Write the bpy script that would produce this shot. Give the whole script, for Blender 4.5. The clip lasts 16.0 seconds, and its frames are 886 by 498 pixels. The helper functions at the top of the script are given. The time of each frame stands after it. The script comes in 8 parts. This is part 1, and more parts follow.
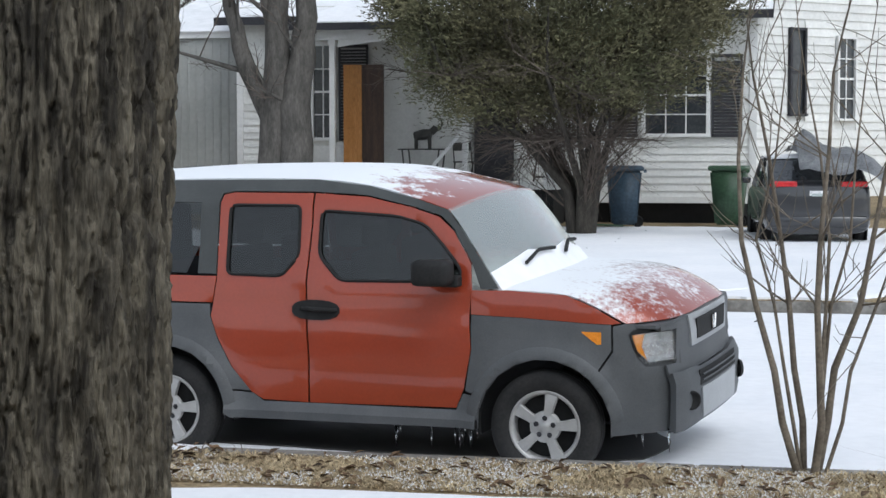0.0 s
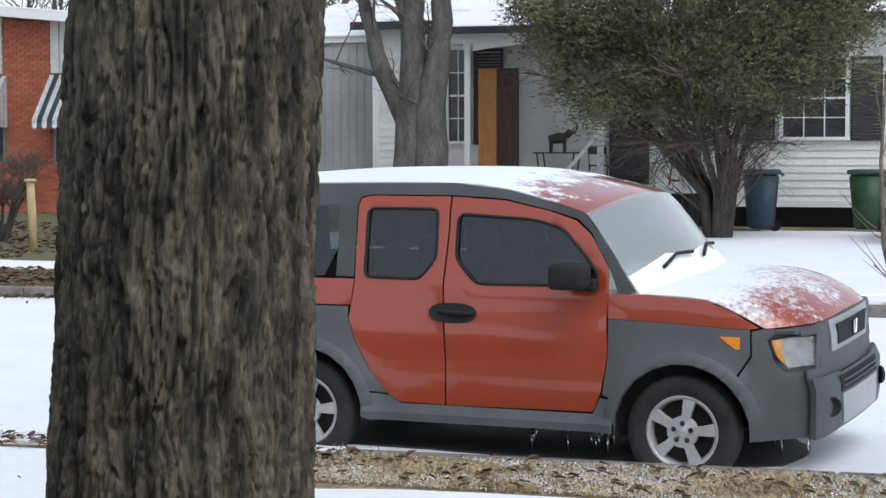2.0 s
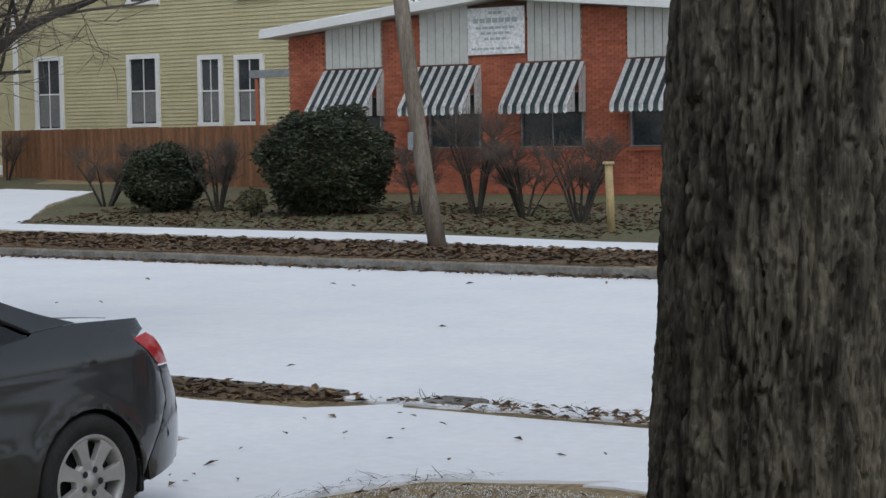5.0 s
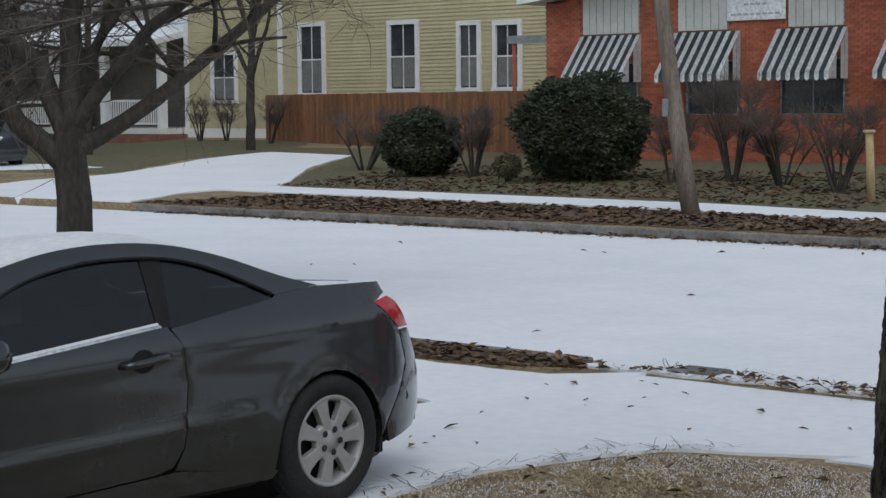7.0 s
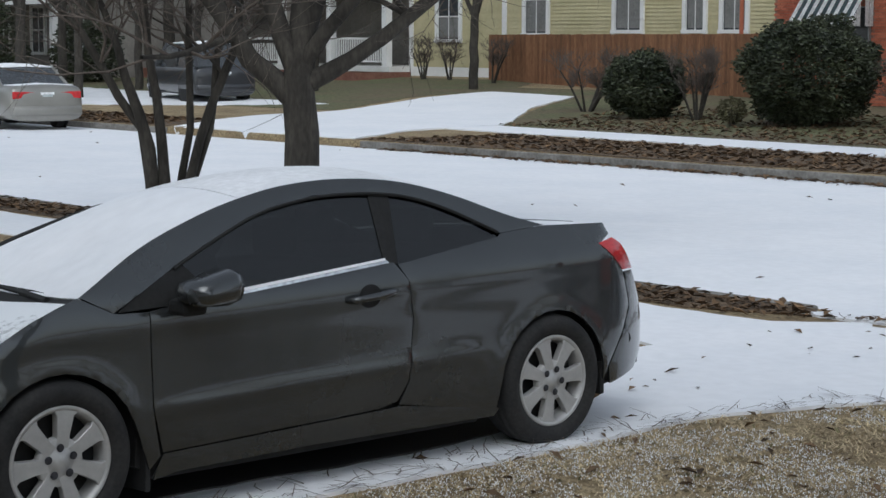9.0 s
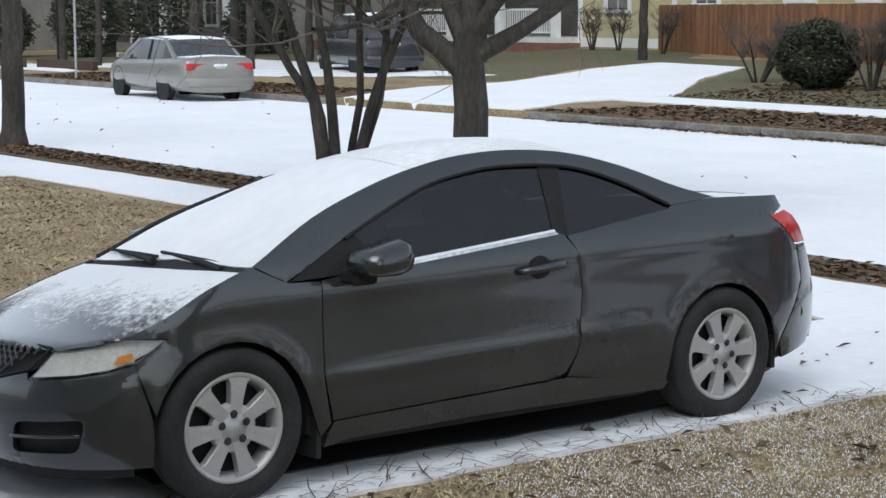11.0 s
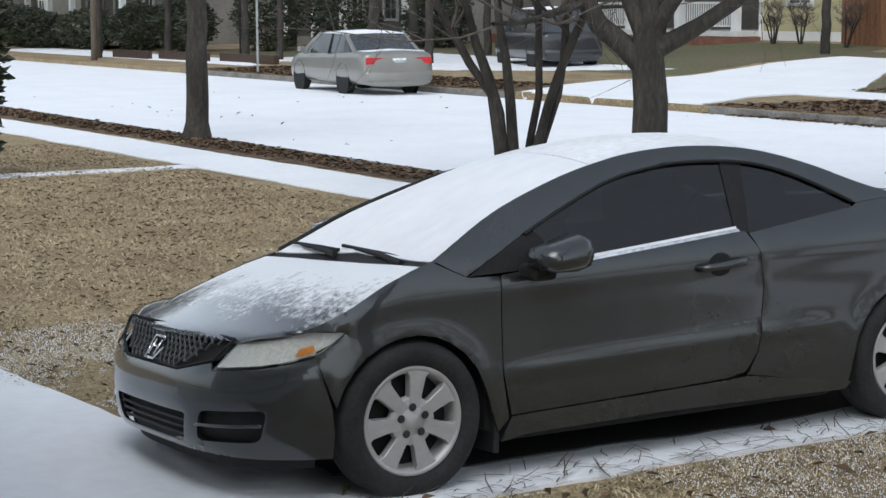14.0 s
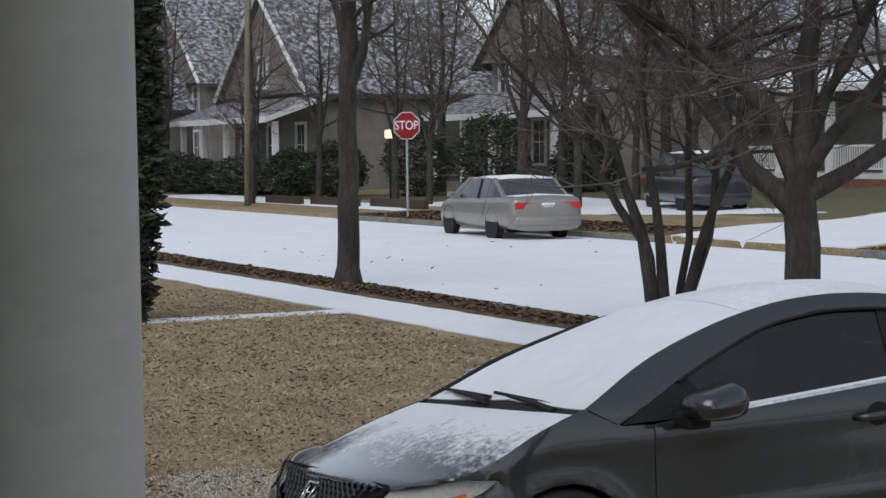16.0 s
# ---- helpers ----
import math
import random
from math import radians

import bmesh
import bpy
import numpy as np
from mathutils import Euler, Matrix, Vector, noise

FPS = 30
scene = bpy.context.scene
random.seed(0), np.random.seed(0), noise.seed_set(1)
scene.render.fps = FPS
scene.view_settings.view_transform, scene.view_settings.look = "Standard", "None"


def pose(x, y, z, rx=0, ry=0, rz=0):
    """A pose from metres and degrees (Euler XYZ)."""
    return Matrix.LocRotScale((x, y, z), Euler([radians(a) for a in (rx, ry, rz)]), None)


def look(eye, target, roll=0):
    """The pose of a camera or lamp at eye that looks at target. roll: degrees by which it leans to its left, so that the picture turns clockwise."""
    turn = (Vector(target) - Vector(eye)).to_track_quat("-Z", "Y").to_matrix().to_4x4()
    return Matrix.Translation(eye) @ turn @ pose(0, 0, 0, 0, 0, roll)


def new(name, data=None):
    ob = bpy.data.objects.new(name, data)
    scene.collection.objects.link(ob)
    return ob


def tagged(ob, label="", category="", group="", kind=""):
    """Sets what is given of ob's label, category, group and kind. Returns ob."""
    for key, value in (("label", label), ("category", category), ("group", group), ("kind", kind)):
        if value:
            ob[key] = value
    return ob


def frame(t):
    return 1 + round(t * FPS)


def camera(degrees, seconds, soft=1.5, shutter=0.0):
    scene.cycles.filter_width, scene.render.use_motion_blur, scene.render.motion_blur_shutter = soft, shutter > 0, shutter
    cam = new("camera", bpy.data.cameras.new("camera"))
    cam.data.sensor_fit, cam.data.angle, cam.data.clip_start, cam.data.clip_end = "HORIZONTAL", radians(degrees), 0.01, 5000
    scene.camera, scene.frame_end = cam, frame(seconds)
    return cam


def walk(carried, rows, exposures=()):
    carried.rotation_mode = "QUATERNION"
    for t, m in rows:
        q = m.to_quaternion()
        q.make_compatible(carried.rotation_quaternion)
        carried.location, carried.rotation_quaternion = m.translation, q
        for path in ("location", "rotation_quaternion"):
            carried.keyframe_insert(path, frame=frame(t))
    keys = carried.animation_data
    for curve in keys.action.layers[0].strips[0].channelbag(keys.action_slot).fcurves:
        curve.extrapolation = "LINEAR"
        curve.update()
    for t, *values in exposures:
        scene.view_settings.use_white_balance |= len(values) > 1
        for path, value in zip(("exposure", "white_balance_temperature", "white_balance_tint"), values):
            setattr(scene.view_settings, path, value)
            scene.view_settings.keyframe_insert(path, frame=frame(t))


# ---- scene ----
# camera: held by hand on a porch, turning to the left
cam = camera(27.08, 16.0)
EYE = 1.93
ROWS = [
    (0.0, -4.980, -3.401, 0.043, 0.051, -0.007, -0.002),
    (0.5, -3.805, -3.450, 0.016, 0.044, -0.009, -0.004),
    (1.0, -2.202, -3.564, -0.043, 0.037, -0.016, -0.004),
    (1.5, -1.366, -3.499, 0.036, 0.032, -0.007, -0.004),
    (2.0, -0.823, -3.282, 0.085, 0.028, -0.013, -0.003),
    (2.5, 1.069, -3.194, 0.143, 0.014, -0.014, -0.004),
    (3.0, 4.443, -3.248, 0.295, -0.002, -0.010, -0.003),
    (3.5, 7.765, -3.290, 0.425, -0.020, -0.019, -0.003),
    (4.0, 11.250, -3.328, 0.544, -0.044, -0.011, -0.004),
    (4.5, 14.228, -3.510, 0.760, -0.063, -0.005, -0.005),
    (7.0, 24.852, -4.654, 0.606, 0.030, 0.036, 0.000),
    (7.5, 26.556, -4.990, 0.418, 0.018, 0.035, 0.001),
    (8.0, 28.265, -5.174, 0.157, 0.012, 0.025, 0.003),
    (8.5, 30.099, -5.821, -0.039, 0.003, 0.019, -0.002),
    (9.0, 31.736, -6.464, -0.207, -0.006, 0.023, -0.005),
    (9.5, 33.565, -6.987, -0.058, -0.013, 0.023, -0.005),
    (10.0, 34.762, -7.108, 0.041, -0.013, 0.021, -0.006),
    (12.5, 39.538, -8.529, -0.114, -0.010, 0.004, -0.005),
    (13.0, 39.921, -9.115, -0.153, -0.016, 0.004, -0.005),
    (13.5, 41.192, -8.476, 0.188, -0.020, 0.003, 0.000),
    (14.0, 42.431, -7.542, 0.220, -0.022, 0.001, 0.001),
    (14.5, 43.244, -6.751, -0.023, -0.021, -0.004, 0.005),
    (15.0, 44.176, -5.098, -0.012, -0.025, -0.009, 0.015),
    (15.5, 45.706, -3.496, 0.277, -0.023, -0.018, 0.017),
    (16.0, 47.022, -3.044, 0.598, -0.025, -0.021, 0.018),
]
walk(cam, [(t, pose(x, y, EYE + z, 90 + pitch, roll, yaw)) for t, yaw, pitch, roll, x, y, z in ROWS],
     exposures=[(0, 0.3, 6050, 8), (1, 0.42, 6000, 9), (2, 0.42, 6000, 9), (3, 0.5, 6000, 10), (3.5, 0.42, 6050, 9), (4.0, 0.15, 6050, 8), (4.5, -0.12, 6050, 8), (7.0, -0.36, 6000, 8), (9, -0.1, 6000, 7), (10, 0.15, 6000, 7), (12.5, 0.42, 6050, 7), (14.5, 0.15, 6050, 8), (16, -0.2, 6050, 9)])

# overcast winter daylight
world = bpy.data.worlds.new("overcast_sky")
scene.world = world
world.use_nodes = True
wn, wl = world.node_tree.nodes, world.node_tree.links
sky = wn.new("ShaderNodeTexSky")
sky.sky_type = "NISHITA"
sky.sun_disc = False
sky.sun_elevation, sky.sun_rotation = radians(48), radians(150)
sky.dust_density, sky.air_density, sky.ozone_density = 1.5, 1.0, 1.0
pale = wn.new("ShaderNodeHueSaturation")
pale.inputs["Saturation"].default_value = 0.3
wl.new(sky.outputs[0], pale.inputs["Color"])
wl.new(pale.outputs[0], wn["Background"].inputs[0])
wn["Background"].inputs[1].default_value = 0.16
sun = new("sun", bpy.data.lights.new("sun", "SUN"))
sun.data.energy, sun.data.angle, sun.data.color = 0.85, radians(40), (1.0, 0.98, 0.95)
sun.matrix_world = look((0, 0, 40), (-12, 23, 0))

# street frame: u along the kerb, v across the street
ST = pose(0, 0, 0, 0, 0, -17)


def st(u, v, z=0.0, turn=0.0):
    return ST @ pose(u, v, z, 0, 0, turn)


def smooth01(a, b, x):
    k = min(1.0, max(0.0, (x - a) / (b - a)))
    return k * k * (3 - 2 * k)


def height(u, v):
    """Height of the ground."""
    if v < 10.8:
        return 0.0
    if v < 21.7:
        return -0.09 + 0.03 * math.sin((v - 10.8) / 10.9 * math.pi)
    rise = 1 - smooth01(-18, -14, u)
    return 0.06 + rise * (0.05 * smooth01(22, 26, v) + 0.28 * smooth01(27.5, 38, v) + 0.5 * smooth01(39, 52, v)) + 0.35 * smooth01(60, 120, v)


# ---- mesh helpers ----
def part(name, bm, material, parent=None, label="", smooth=False, m=None):
    me = bpy.data.meshes.new(name)
    bm.to_mesh(me)
    bm.free()
    if isinstance(material, (list, tuple)):
        for x in material:
            me.materials.append(x)
    else:
        me.materials.append(material)
    if smooth:
        me.shade_smooth()
    ob = new(name, me)
    if parent is not None:
        ob.parent = parent
    if m is not None:
        ob.matrix_basis = m
    if label:
        ob["label"] = label
    return ob


def thing(name, m, label, category, group="", kind=""):
    return tagged(place(new(name), m), label, category, group, kind)


def place(ob, m):
    ob.matrix_basis = m
    return ob


def box(bm, x0, x1, y0, y1, z0, z1, bevel=0.0):
    got = bmesh.ops.create_cube(bm, size=1, matrix=Matrix.LocRotScale(((x0 + x1) / 2, (y0 + y1) / 2, (z0 + z1) / 2), None, (x1 - x0, y1 - y0, z1 - z0)))
    if bevel:
        edges = list({e for q in got["verts"] for e in q.link_edges})
        bmesh.ops.bevel(bm, geom=edges, offset=bevel, segments=2, affect="EDGES", profile=0.5)
    return bm


def boxes(*rows, bevel=0.0):
    bm = bmesh.new()
    for r in rows:
        box(bm, *r, bevel=bevel)
    return bm


def tube(bm, points, radii, sides=8, closed=True):
    """A tapered tube through points."""
    rings = []
    pts = [Vector(p) for p in points]
    ref = Vector((0.31, 0.2, 1)).normalized()
    for i, p in enumerate(pts):
        d = (pts[min(i + 1, len(pts) - 1)] - pts[max(i - 1, 0)]).normalized()
        a = d.cross(ref)
        if a.length < 0.2:
            a = d.cross(Vector((1, 0, 0)))
        a.normalize()
        b = d.cross(a)
        rings.append([bm.verts.new(p + (a * math.cos(k * 2 * math.pi / sides) + b * math.sin(k * 2 * math.pi / sides)) * radii[i]) for k in range(sides)])
    for r0, r1 in zip(rings, rings[1:]):
        for k in range(sides):
            bm.faces.new((r0[k], r0[(k + 1) % sides], r1[(k + 1) % sides], r1[k]))
    if closed:
        bm.faces.new(rings[0][::-1])
        bm.faces.new(rings[-1])
    return bm


def loop_cut(poly, step):
    """A flat polygon (a, b) cut into a grid of small faces, as a bmesh in x, y."""
    bm = bmesh.new()
    bm.faces.new([bm.verts.new((a, b, 0)) for a, b in poly])
    for axis in (0, 1):
        lo, hi = min(p[axis] for p in poly), max(p[axis] for p in poly)
        n = max(1, int(math.ceil((hi - lo) / step)))
        for i in range(1, n):
            c = [0, 0, 0]
            c[axis] = lo + (hi - lo) * i / n
            d = [0, 0, 0]
            d[axis] = 1
            bmesh.ops.bisect_plane(bm, geom=bm.verts[:] + bm.edges[:] + bm.faces[:], plane_co=c, plane_no=d, dist=1e-5)
    return bm


def chaikin(poly, times=2, closed=True):
    for _ in range(times):
        out = []
        n = len(poly)
        for i in range(n if closed else n - 1):
            p, q = poly[i], poly[(i + 1) % n]
            out += [(p[0] * 0.75 + q[0] * 0.25, p[1] * 0.75 + q[1] * 0.25), (p[0] * 0.25 + q[0] * 0.75, p[1] * 0.25 + q[1] * 0.75)]
        if not closed:
            out = [poly[0]] + out + [poly[-1]]
        poly = out
    return poly


def drape(name, poly, material, label, lift=0.02, step=0.8, ragged=0.0, category="", kind="structure", seed=0.0):
    """A thin layer on the ground with an uneven rim, in street coordinates."""
    if ragged:
        out = []
        for (a, b), (c, d) in zip(poly, poly[1:] + poly[:1]):
            n = max(1, min(160, int(math.hypot(c - a, d - b) / 0.12)))
            for i in range(n):
                x, y = a + (c - a) * i / n, b + (d - b) * i / n
                w = noise.noise((x * 1.1 + seed, y * 1.1, 3.3)) + 0.6 * noise.noise((x * 4.1, y * 4.1 + seed, 7.7))
                w2 = noise.noise((x * 1.1 + 40 + seed, y * 1.1, 1.3)) + 0.6 * noise.noise((x * 4.1 + 30, y * 4.1, 9.7))
                out.append((x + ragged * w, y + ragged * w2))
        poly = out
    bm = loop_cut(poly, step)
    for q in bm.verts:
        q.co.z = height(q.co.x, q.co.y) + lift
    bmesh.ops.recalc_face_normals(bm, faces=bm.faces)
    if sum(x.normal.z for x in bm.faces) < 0:
        bmesh.ops.reverse_faces(bm, faces=bm.faces)
    rim = [e for e in bm.edges if e.is_boundary]
    got = bmesh.ops.extrude_edge_only(bm, edges=rim)
    for q in got["geom"]:
        if isinstance(q, bmesh.types.BMVert):
            q.co.z -= lift + 0.02
    return tagged(part(name, bm, material, m=ST), label, category or name.replace("_", " "), kind=kind)


def rod(bm, p, q, r0, r1=None, sides=8):
    return tube(bm, [p, q], [r0, r1 if r1 is not None else r0], sides)


def revolve(bm, profile, seg=40, cap=False):
    """Profile of (radius, y) turned round the y axis."""
    rings = []
    for r, y in profile:
        rings.append([bm.verts.new((r * math.cos(k * 2 * math.pi / seg), y, r * math.sin(k * 2 * math.pi / seg))) for k in range(seg)])
    for a, b in zip(rings, rings[1:]):
        for k in range(seg):
            bm.faces.new((a[k], a[(k + 1) % seg], b[(k + 1) % seg], b[k]))
    if cap:
        bm.faces.new(rings[-1])
    return bm


# ---- materials ----
def nodes_of(m):
    m.use_nodes = True
    return m.node_tree.nodes, m.node_tree.links, m.node_tree.nodes["Principled BSDF"]


def stuff(name, c1, c2, scale=4.0, rough=0.85, bump=0.3, dist=0.01, fine=9.0, stretch=(1, 1, 1), lo=0.35, hi=0.65, metal=0.0, coat=0.0, spec=0.4, vary=0.0, island=0.0, grain=0.25):
    """A surface of two colours mixed by noise, with finer grain, relief and uneven gloss."""
    m = bpy.data.materials.new(name)
    n, l, b = nodes_of(m)
    tc, mp = n.new("ShaderNodeTexCoord"), n.new("ShaderNodeMapping")
    mp.inputs["Scale"].default_value = stretch
    l.new(tc.outputs["Object"], mp.inputs[0])
    a, f = n.new("ShaderNodeTexNoise"), n.new("ShaderNodeTexNoise")
    a.inputs["Scale"].default_value, a.inputs["Detail"].default_value, a.inputs["Roughness"].default_value = scale, 6, 0.6
    f.inputs["Scale"].default_value, f.inputs["Detail"].default_value = scale * fine, 4
    for x in (a, f):
        l.new(mp.outputs[0], x.inputs["Vector"])
    r = n.new("ShaderNodeMapRange")
    r.inputs["From Min"].default_value, r.inputs["From Max"].default_value = lo, hi
    l.new(a.outputs[0], r.inputs[0])
    mix = n.new("ShaderNodeMix")
    mix.data_type = "RGBA"
    mix.inputs[6].default_value, mix.inputs[7].default_value = (*c1, 1), (*c2, 1)
    l.new(r.outputs[0], mix.inputs[0])
    g = n.new("ShaderNodeMapRange")
    g.inputs["From Min"].default_value, g.inputs["From Max"].default_value = 0.3, 0.7
    g.inputs["To Min"].default_value, g.inputs["To Max"].default_value = 1 - grain, 1 + grain
    l.new(f.outputs[0], g.inputs[0])
    hsv = n.new("ShaderNodeHueSaturation")
    l.new(mix.outputs[2], hsv.inputs["Color"])
    value = g.outputs[0]
    for source, amount in (("ShaderNodeObjectInfo", vary), ("ShaderNodeNewGeometry", island)):
        if amount:
            info = n.new(source)
            q = n.new("ShaderNodeMapRange")
            q.inputs["To Min"].default_value, q.inputs["To Max"].default_value = 1 - amount, 1 + amount
            l.new(info.outputs["Random" if source.endswith("Info") else "Random Per Island"], q.inputs[0])
            mul = n.new("ShaderNodeMath")
            mul.operation = "MULTIPLY"
            l.new(value, mul.inputs[0])
            l.new(q.outputs[0], mul.inputs[1])
            value = mul.outputs[0]
    l.new(value, hsv.inputs["Value"])
    l.new(hsv.outputs[0], b.inputs["Base Color"])
    rr = n.new("ShaderNodeMapRange")
    rr.inputs["To Min"].default_value, rr.inputs["To Max"].default_value = max(0.02, rough - 0.08), min(1, rough + 0.08)
    l.new(a.outputs[0], rr.inputs[0])
    l.new(rr.outputs[0], b.inputs["Roughness"])
    b.inputs["Metallic"].default_value, b.inputs["Specular IOR Level"].default_value, b.inputs["Coat Weight"].default_value = metal, spec, coat
    b.inputs["Coat Roughness"].default_value = 0.06
    if bump:
        add = n.new("ShaderNodeMath")
        add.operation = "ADD"
        l.new(a.outputs[0], add.inputs[0])
        l.new(f.outputs[0], add.inputs[1])
        bp = n.new("ShaderNodeBump")
        bp.inputs["Strength"].default_value, bp.inputs["Distance"].default_value = bump, dist
        l.new(add.outputs[0], bp.inputs["Height"])
        l.new(bp.outputs[0], b.inputs["Normal"])
    return m


def dusted(name, base, snow, axis, a, b, scale=18.0, soft=0.5):
    """Paint with snow lying on it: thick at a, gone at b along an axis of the object, broken up by noise."""
    m = base.copy()
    m.name = name
    n, l, p = nodes_of(m)
    out = n["Material Output"]
    tc, sep, nz, nb = n.new("ShaderNodeTexCoord"), n.new("ShaderNodeSeparateXYZ"), n.new("ShaderNodeTexNoise"), n.new("ShaderNodeTexNoise")
    nz.inputs["Scale"].default_value, nz.inputs["Detail"].default_value, nz.inputs["Roughness"].default_value = scale, 8, 0.75
    nb.inputs["Scale"].default_value, nb.inputs["Detail"].default_value = 3.0, 3
    l.new(tc.outputs["Object"], sep.inputs[0])
    l.new(tc.outputs["Object"], nz.inputs["Vector"])
    l.new(tc.outputs["Object"], nb.inputs["Vector"])
    r = n.new("ShaderNodeMapRange")
    r.inputs["From Min"].default_value, r.inputs["From Max"].default_value = a, b
    r.inputs["To Min"].default_value, r.inputs["To Max"].default_value = 1.0, -0.35
    r.clamp = False
    l.new(sep.outputs[axis], r.inputs[0])
    s1 = n.new("ShaderNodeMath")
    s1.operation = "MULTIPLY_ADD"
    s1.inputs[1].default_value = 1.7
    l.new(nz.outputs[0], s1.inputs[0])
    l.new(r.outputs[0], s1.inputs[2])
    s2 = n.new("ShaderNodeMath")
    s2.operation = "MULTIPLY_ADD"
    s2.inputs[1].default_value = 1.0
    l.new(nb.outputs[0], s2.inputs[0])
    l.new(s1.outputs[0], s2.inputs[2])
    k = n.new("ShaderNodeMapRange")
    k.inputs["From Min"].default_value, k.inputs["From Max"].default_value = 1.65, 1.65 + soft
    l.new(s2.outputs[0], k.inputs[0])
    white = n.new("ShaderNodeBsdfPrincipled")
    white.inputs["Base Color"].default_value = (0.8, 0.82, 0.84, 1)
    white.inputs["Roughness"].default_value = 0.75
    mx = n.new("ShaderNodeMixShader")
    l.new(k.outputs[0], mx.inputs[0])
    l.new(p.outputs[0], mx.inputs[1])
    l.new(white.outputs[0], mx.inputs[2])
    l.new(mx.outputs[0], out.inputs[0])
    return m


def glass(name, tint, rough=0.02):
    m = bpy.data.materials.new(name)
    n, l, b = nodes_of(m)
    b.inputs["Base Color"].default_value = (*tint, 1)
    b.inputs["Roughness"].default_value = rough
    b.inputs["Transmission Weight"].default_value = 1.0
    b.inputs["IOR"].default_value = 1.45
    return m


def glow(name, colour, strength):
    m = bpy.data.materials.new(name)
    n, l, b = nodes_of(m)
    b.inputs["Emission Color"].default_value = (*colour, 1)
    b.inputs["Emission Strength"].default_value = strength
    return m


SNOW = stuff("snow", (0.80, 0.815, 0.84), (0.86, 0.865, 0.88), 0.7, 0.7, 0.35, 0.02, 14, grain=0.03)
SNOW_THIN = stuff("thin_snow", (0.72, 0.73, 0.74), (0.86, 0.865, 0.88), 1.6, 0.7, 0.4, 0.02, 18, grain=0.08)
LAWN = stuff("dormant_lawn", (0.20, 0.145, 0.08), (0.32, 0.25, 0.145), 1.1, 0.95, 0.6, 0.03, 22, grain=0.5)
LEAFY = stuff("leaf_litter", (0.07, 0.05, 0.033), (0.17, 0.12, 0.075), 2.2, 0.95, 0.7, 0.03, 16, grain=0.5)
FARLAWN = stuff("far_lawn", (0.13, 0.10, 0.062), (0.11, 0.12, 0.055), 0.35, 0.95, 0.5, 0.03, 30, grain=0.45)
BLADE = stuff("dry_blades", (0.31, 0.235, 0.14), (0.54, 0.445, 0.28), 2.0, 0.9, 0.0, island=0.45)
BLADE_GREEN = stuff("green_blades", (0.10, 0.11, 0.04), (0.2, 0.18, 0.08), 2.0, 0.9, 0.0, island=0.35)
DEAD_LEAF = stuff("dead_leaves", (0.055, 0.036, 0.022), (0.17, 0.105, 0.055), 3.0, 0.85, 0.0, island=0.5)
CONCRETE = stuff("kerb_concrete", (0.13, 0.12, 0.105), (0.24, 0.23, 0.21), 2.0, 0.9, 0.4, 0.01)
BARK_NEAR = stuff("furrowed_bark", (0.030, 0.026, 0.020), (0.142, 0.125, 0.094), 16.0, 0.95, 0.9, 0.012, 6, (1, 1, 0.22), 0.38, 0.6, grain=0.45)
BARK = stuff("grey_bark", (0.024, 0.021, 0.017), (0.062, 0.055, 0.045), 6.0, 0.95, 0.5, 0.02, 6, (1, 1, 0.3), grain=0.3)
BARK_MID = stuff("smooth_grey_bark", (0.055, 0.051, 0.045), (0.118, 0.109, 0.097), 5.0, 0.9, 0.4, 0.02, 6, (1, 1, 0.35), grain=0.25)
BARK_PALE = stuff("pale_bark", (0.12, 0.11, 0.095), (0.24, 0.22, 0.195), 5.0, 0.9, 0.4, 0.02, 6, (1, 1, 0.35), grain=0.25)
TWIG = stuff("twigs", (0.075, 0.06, 0.05), (0.14, 0.115, 0.095), 3.0, 0.9, 0.0)
TWIG_TAN = stuff("tan_stems", (0.105, 0.086, 0.064), (0.205, 0.172, 0.132), 6.0, 0.85, 0.2, 0.004)
POLE_WOOD = stuff("weathered_pole", (0.12, 0.095, 0.07), (0.22, 0.185, 0.15), 3.0, 0.9, 0.4, 0.01, 8, (3, 3, 0.3))
STAKE_WOOD = stuff("yellow_wood", (0.36, 0.27, 0.13), (0.48, 0.37, 0.2), 4.0, 0.85, 0.3, 0.005, 8, (3, 3, 0.4))
FENCE_WOOD = stuff("stained_fence", (0.15, 0.07, 0.035), (0.24, 0.12, 0.06), 2.0, 0.85, 0.3, 0.01, 8, (4, 4, 0.4), vary=0.2)
ORANGE_WOOD = stuff("orange_wood", (0.36, 0.15, 0.035), (0.46, 0.21, 0.06), 3.0, 0.5, 0.2, 0.004, 8, (4, 4, 0.4))
DARK_WOOD = stuff("dark_wood", (0.035, 0.02, 0.013), (0.07, 0.04, 0.025), 3.0, 0.6, 0.2, 0.004, 8, (4, 4, 0.4))
WHITE = stuff("white_paint", (0.66, 0.66, 0.63), (0.74, 0.74, 0.71), 1.2, 0.6, 0.15, 0.004, 12, vary=0.06, grain=0.06)
WHITE_CLEAN = stuff("white_trim", (0.72, 0.72, 0.70), (0.78, 0.78, 0.76), 1.5, 0.55, 0.1, 0.003, 12, grain=0.05)
GREY_METAL = stuff("ribbed_grey_siding", (0.36, 0.37, 0.35), (0.46, 0.47, 0.45), 0.8, 0.55, 0.1, 0.003, 12, grain=0.06)
PANEL_WHITE = stuff("pale_panel", (0.50, 0.50, 0.46), (0.60, 0.60, 0.56), 1.0, 0.6, 0.1, 0.003, 12, grain=0.06)
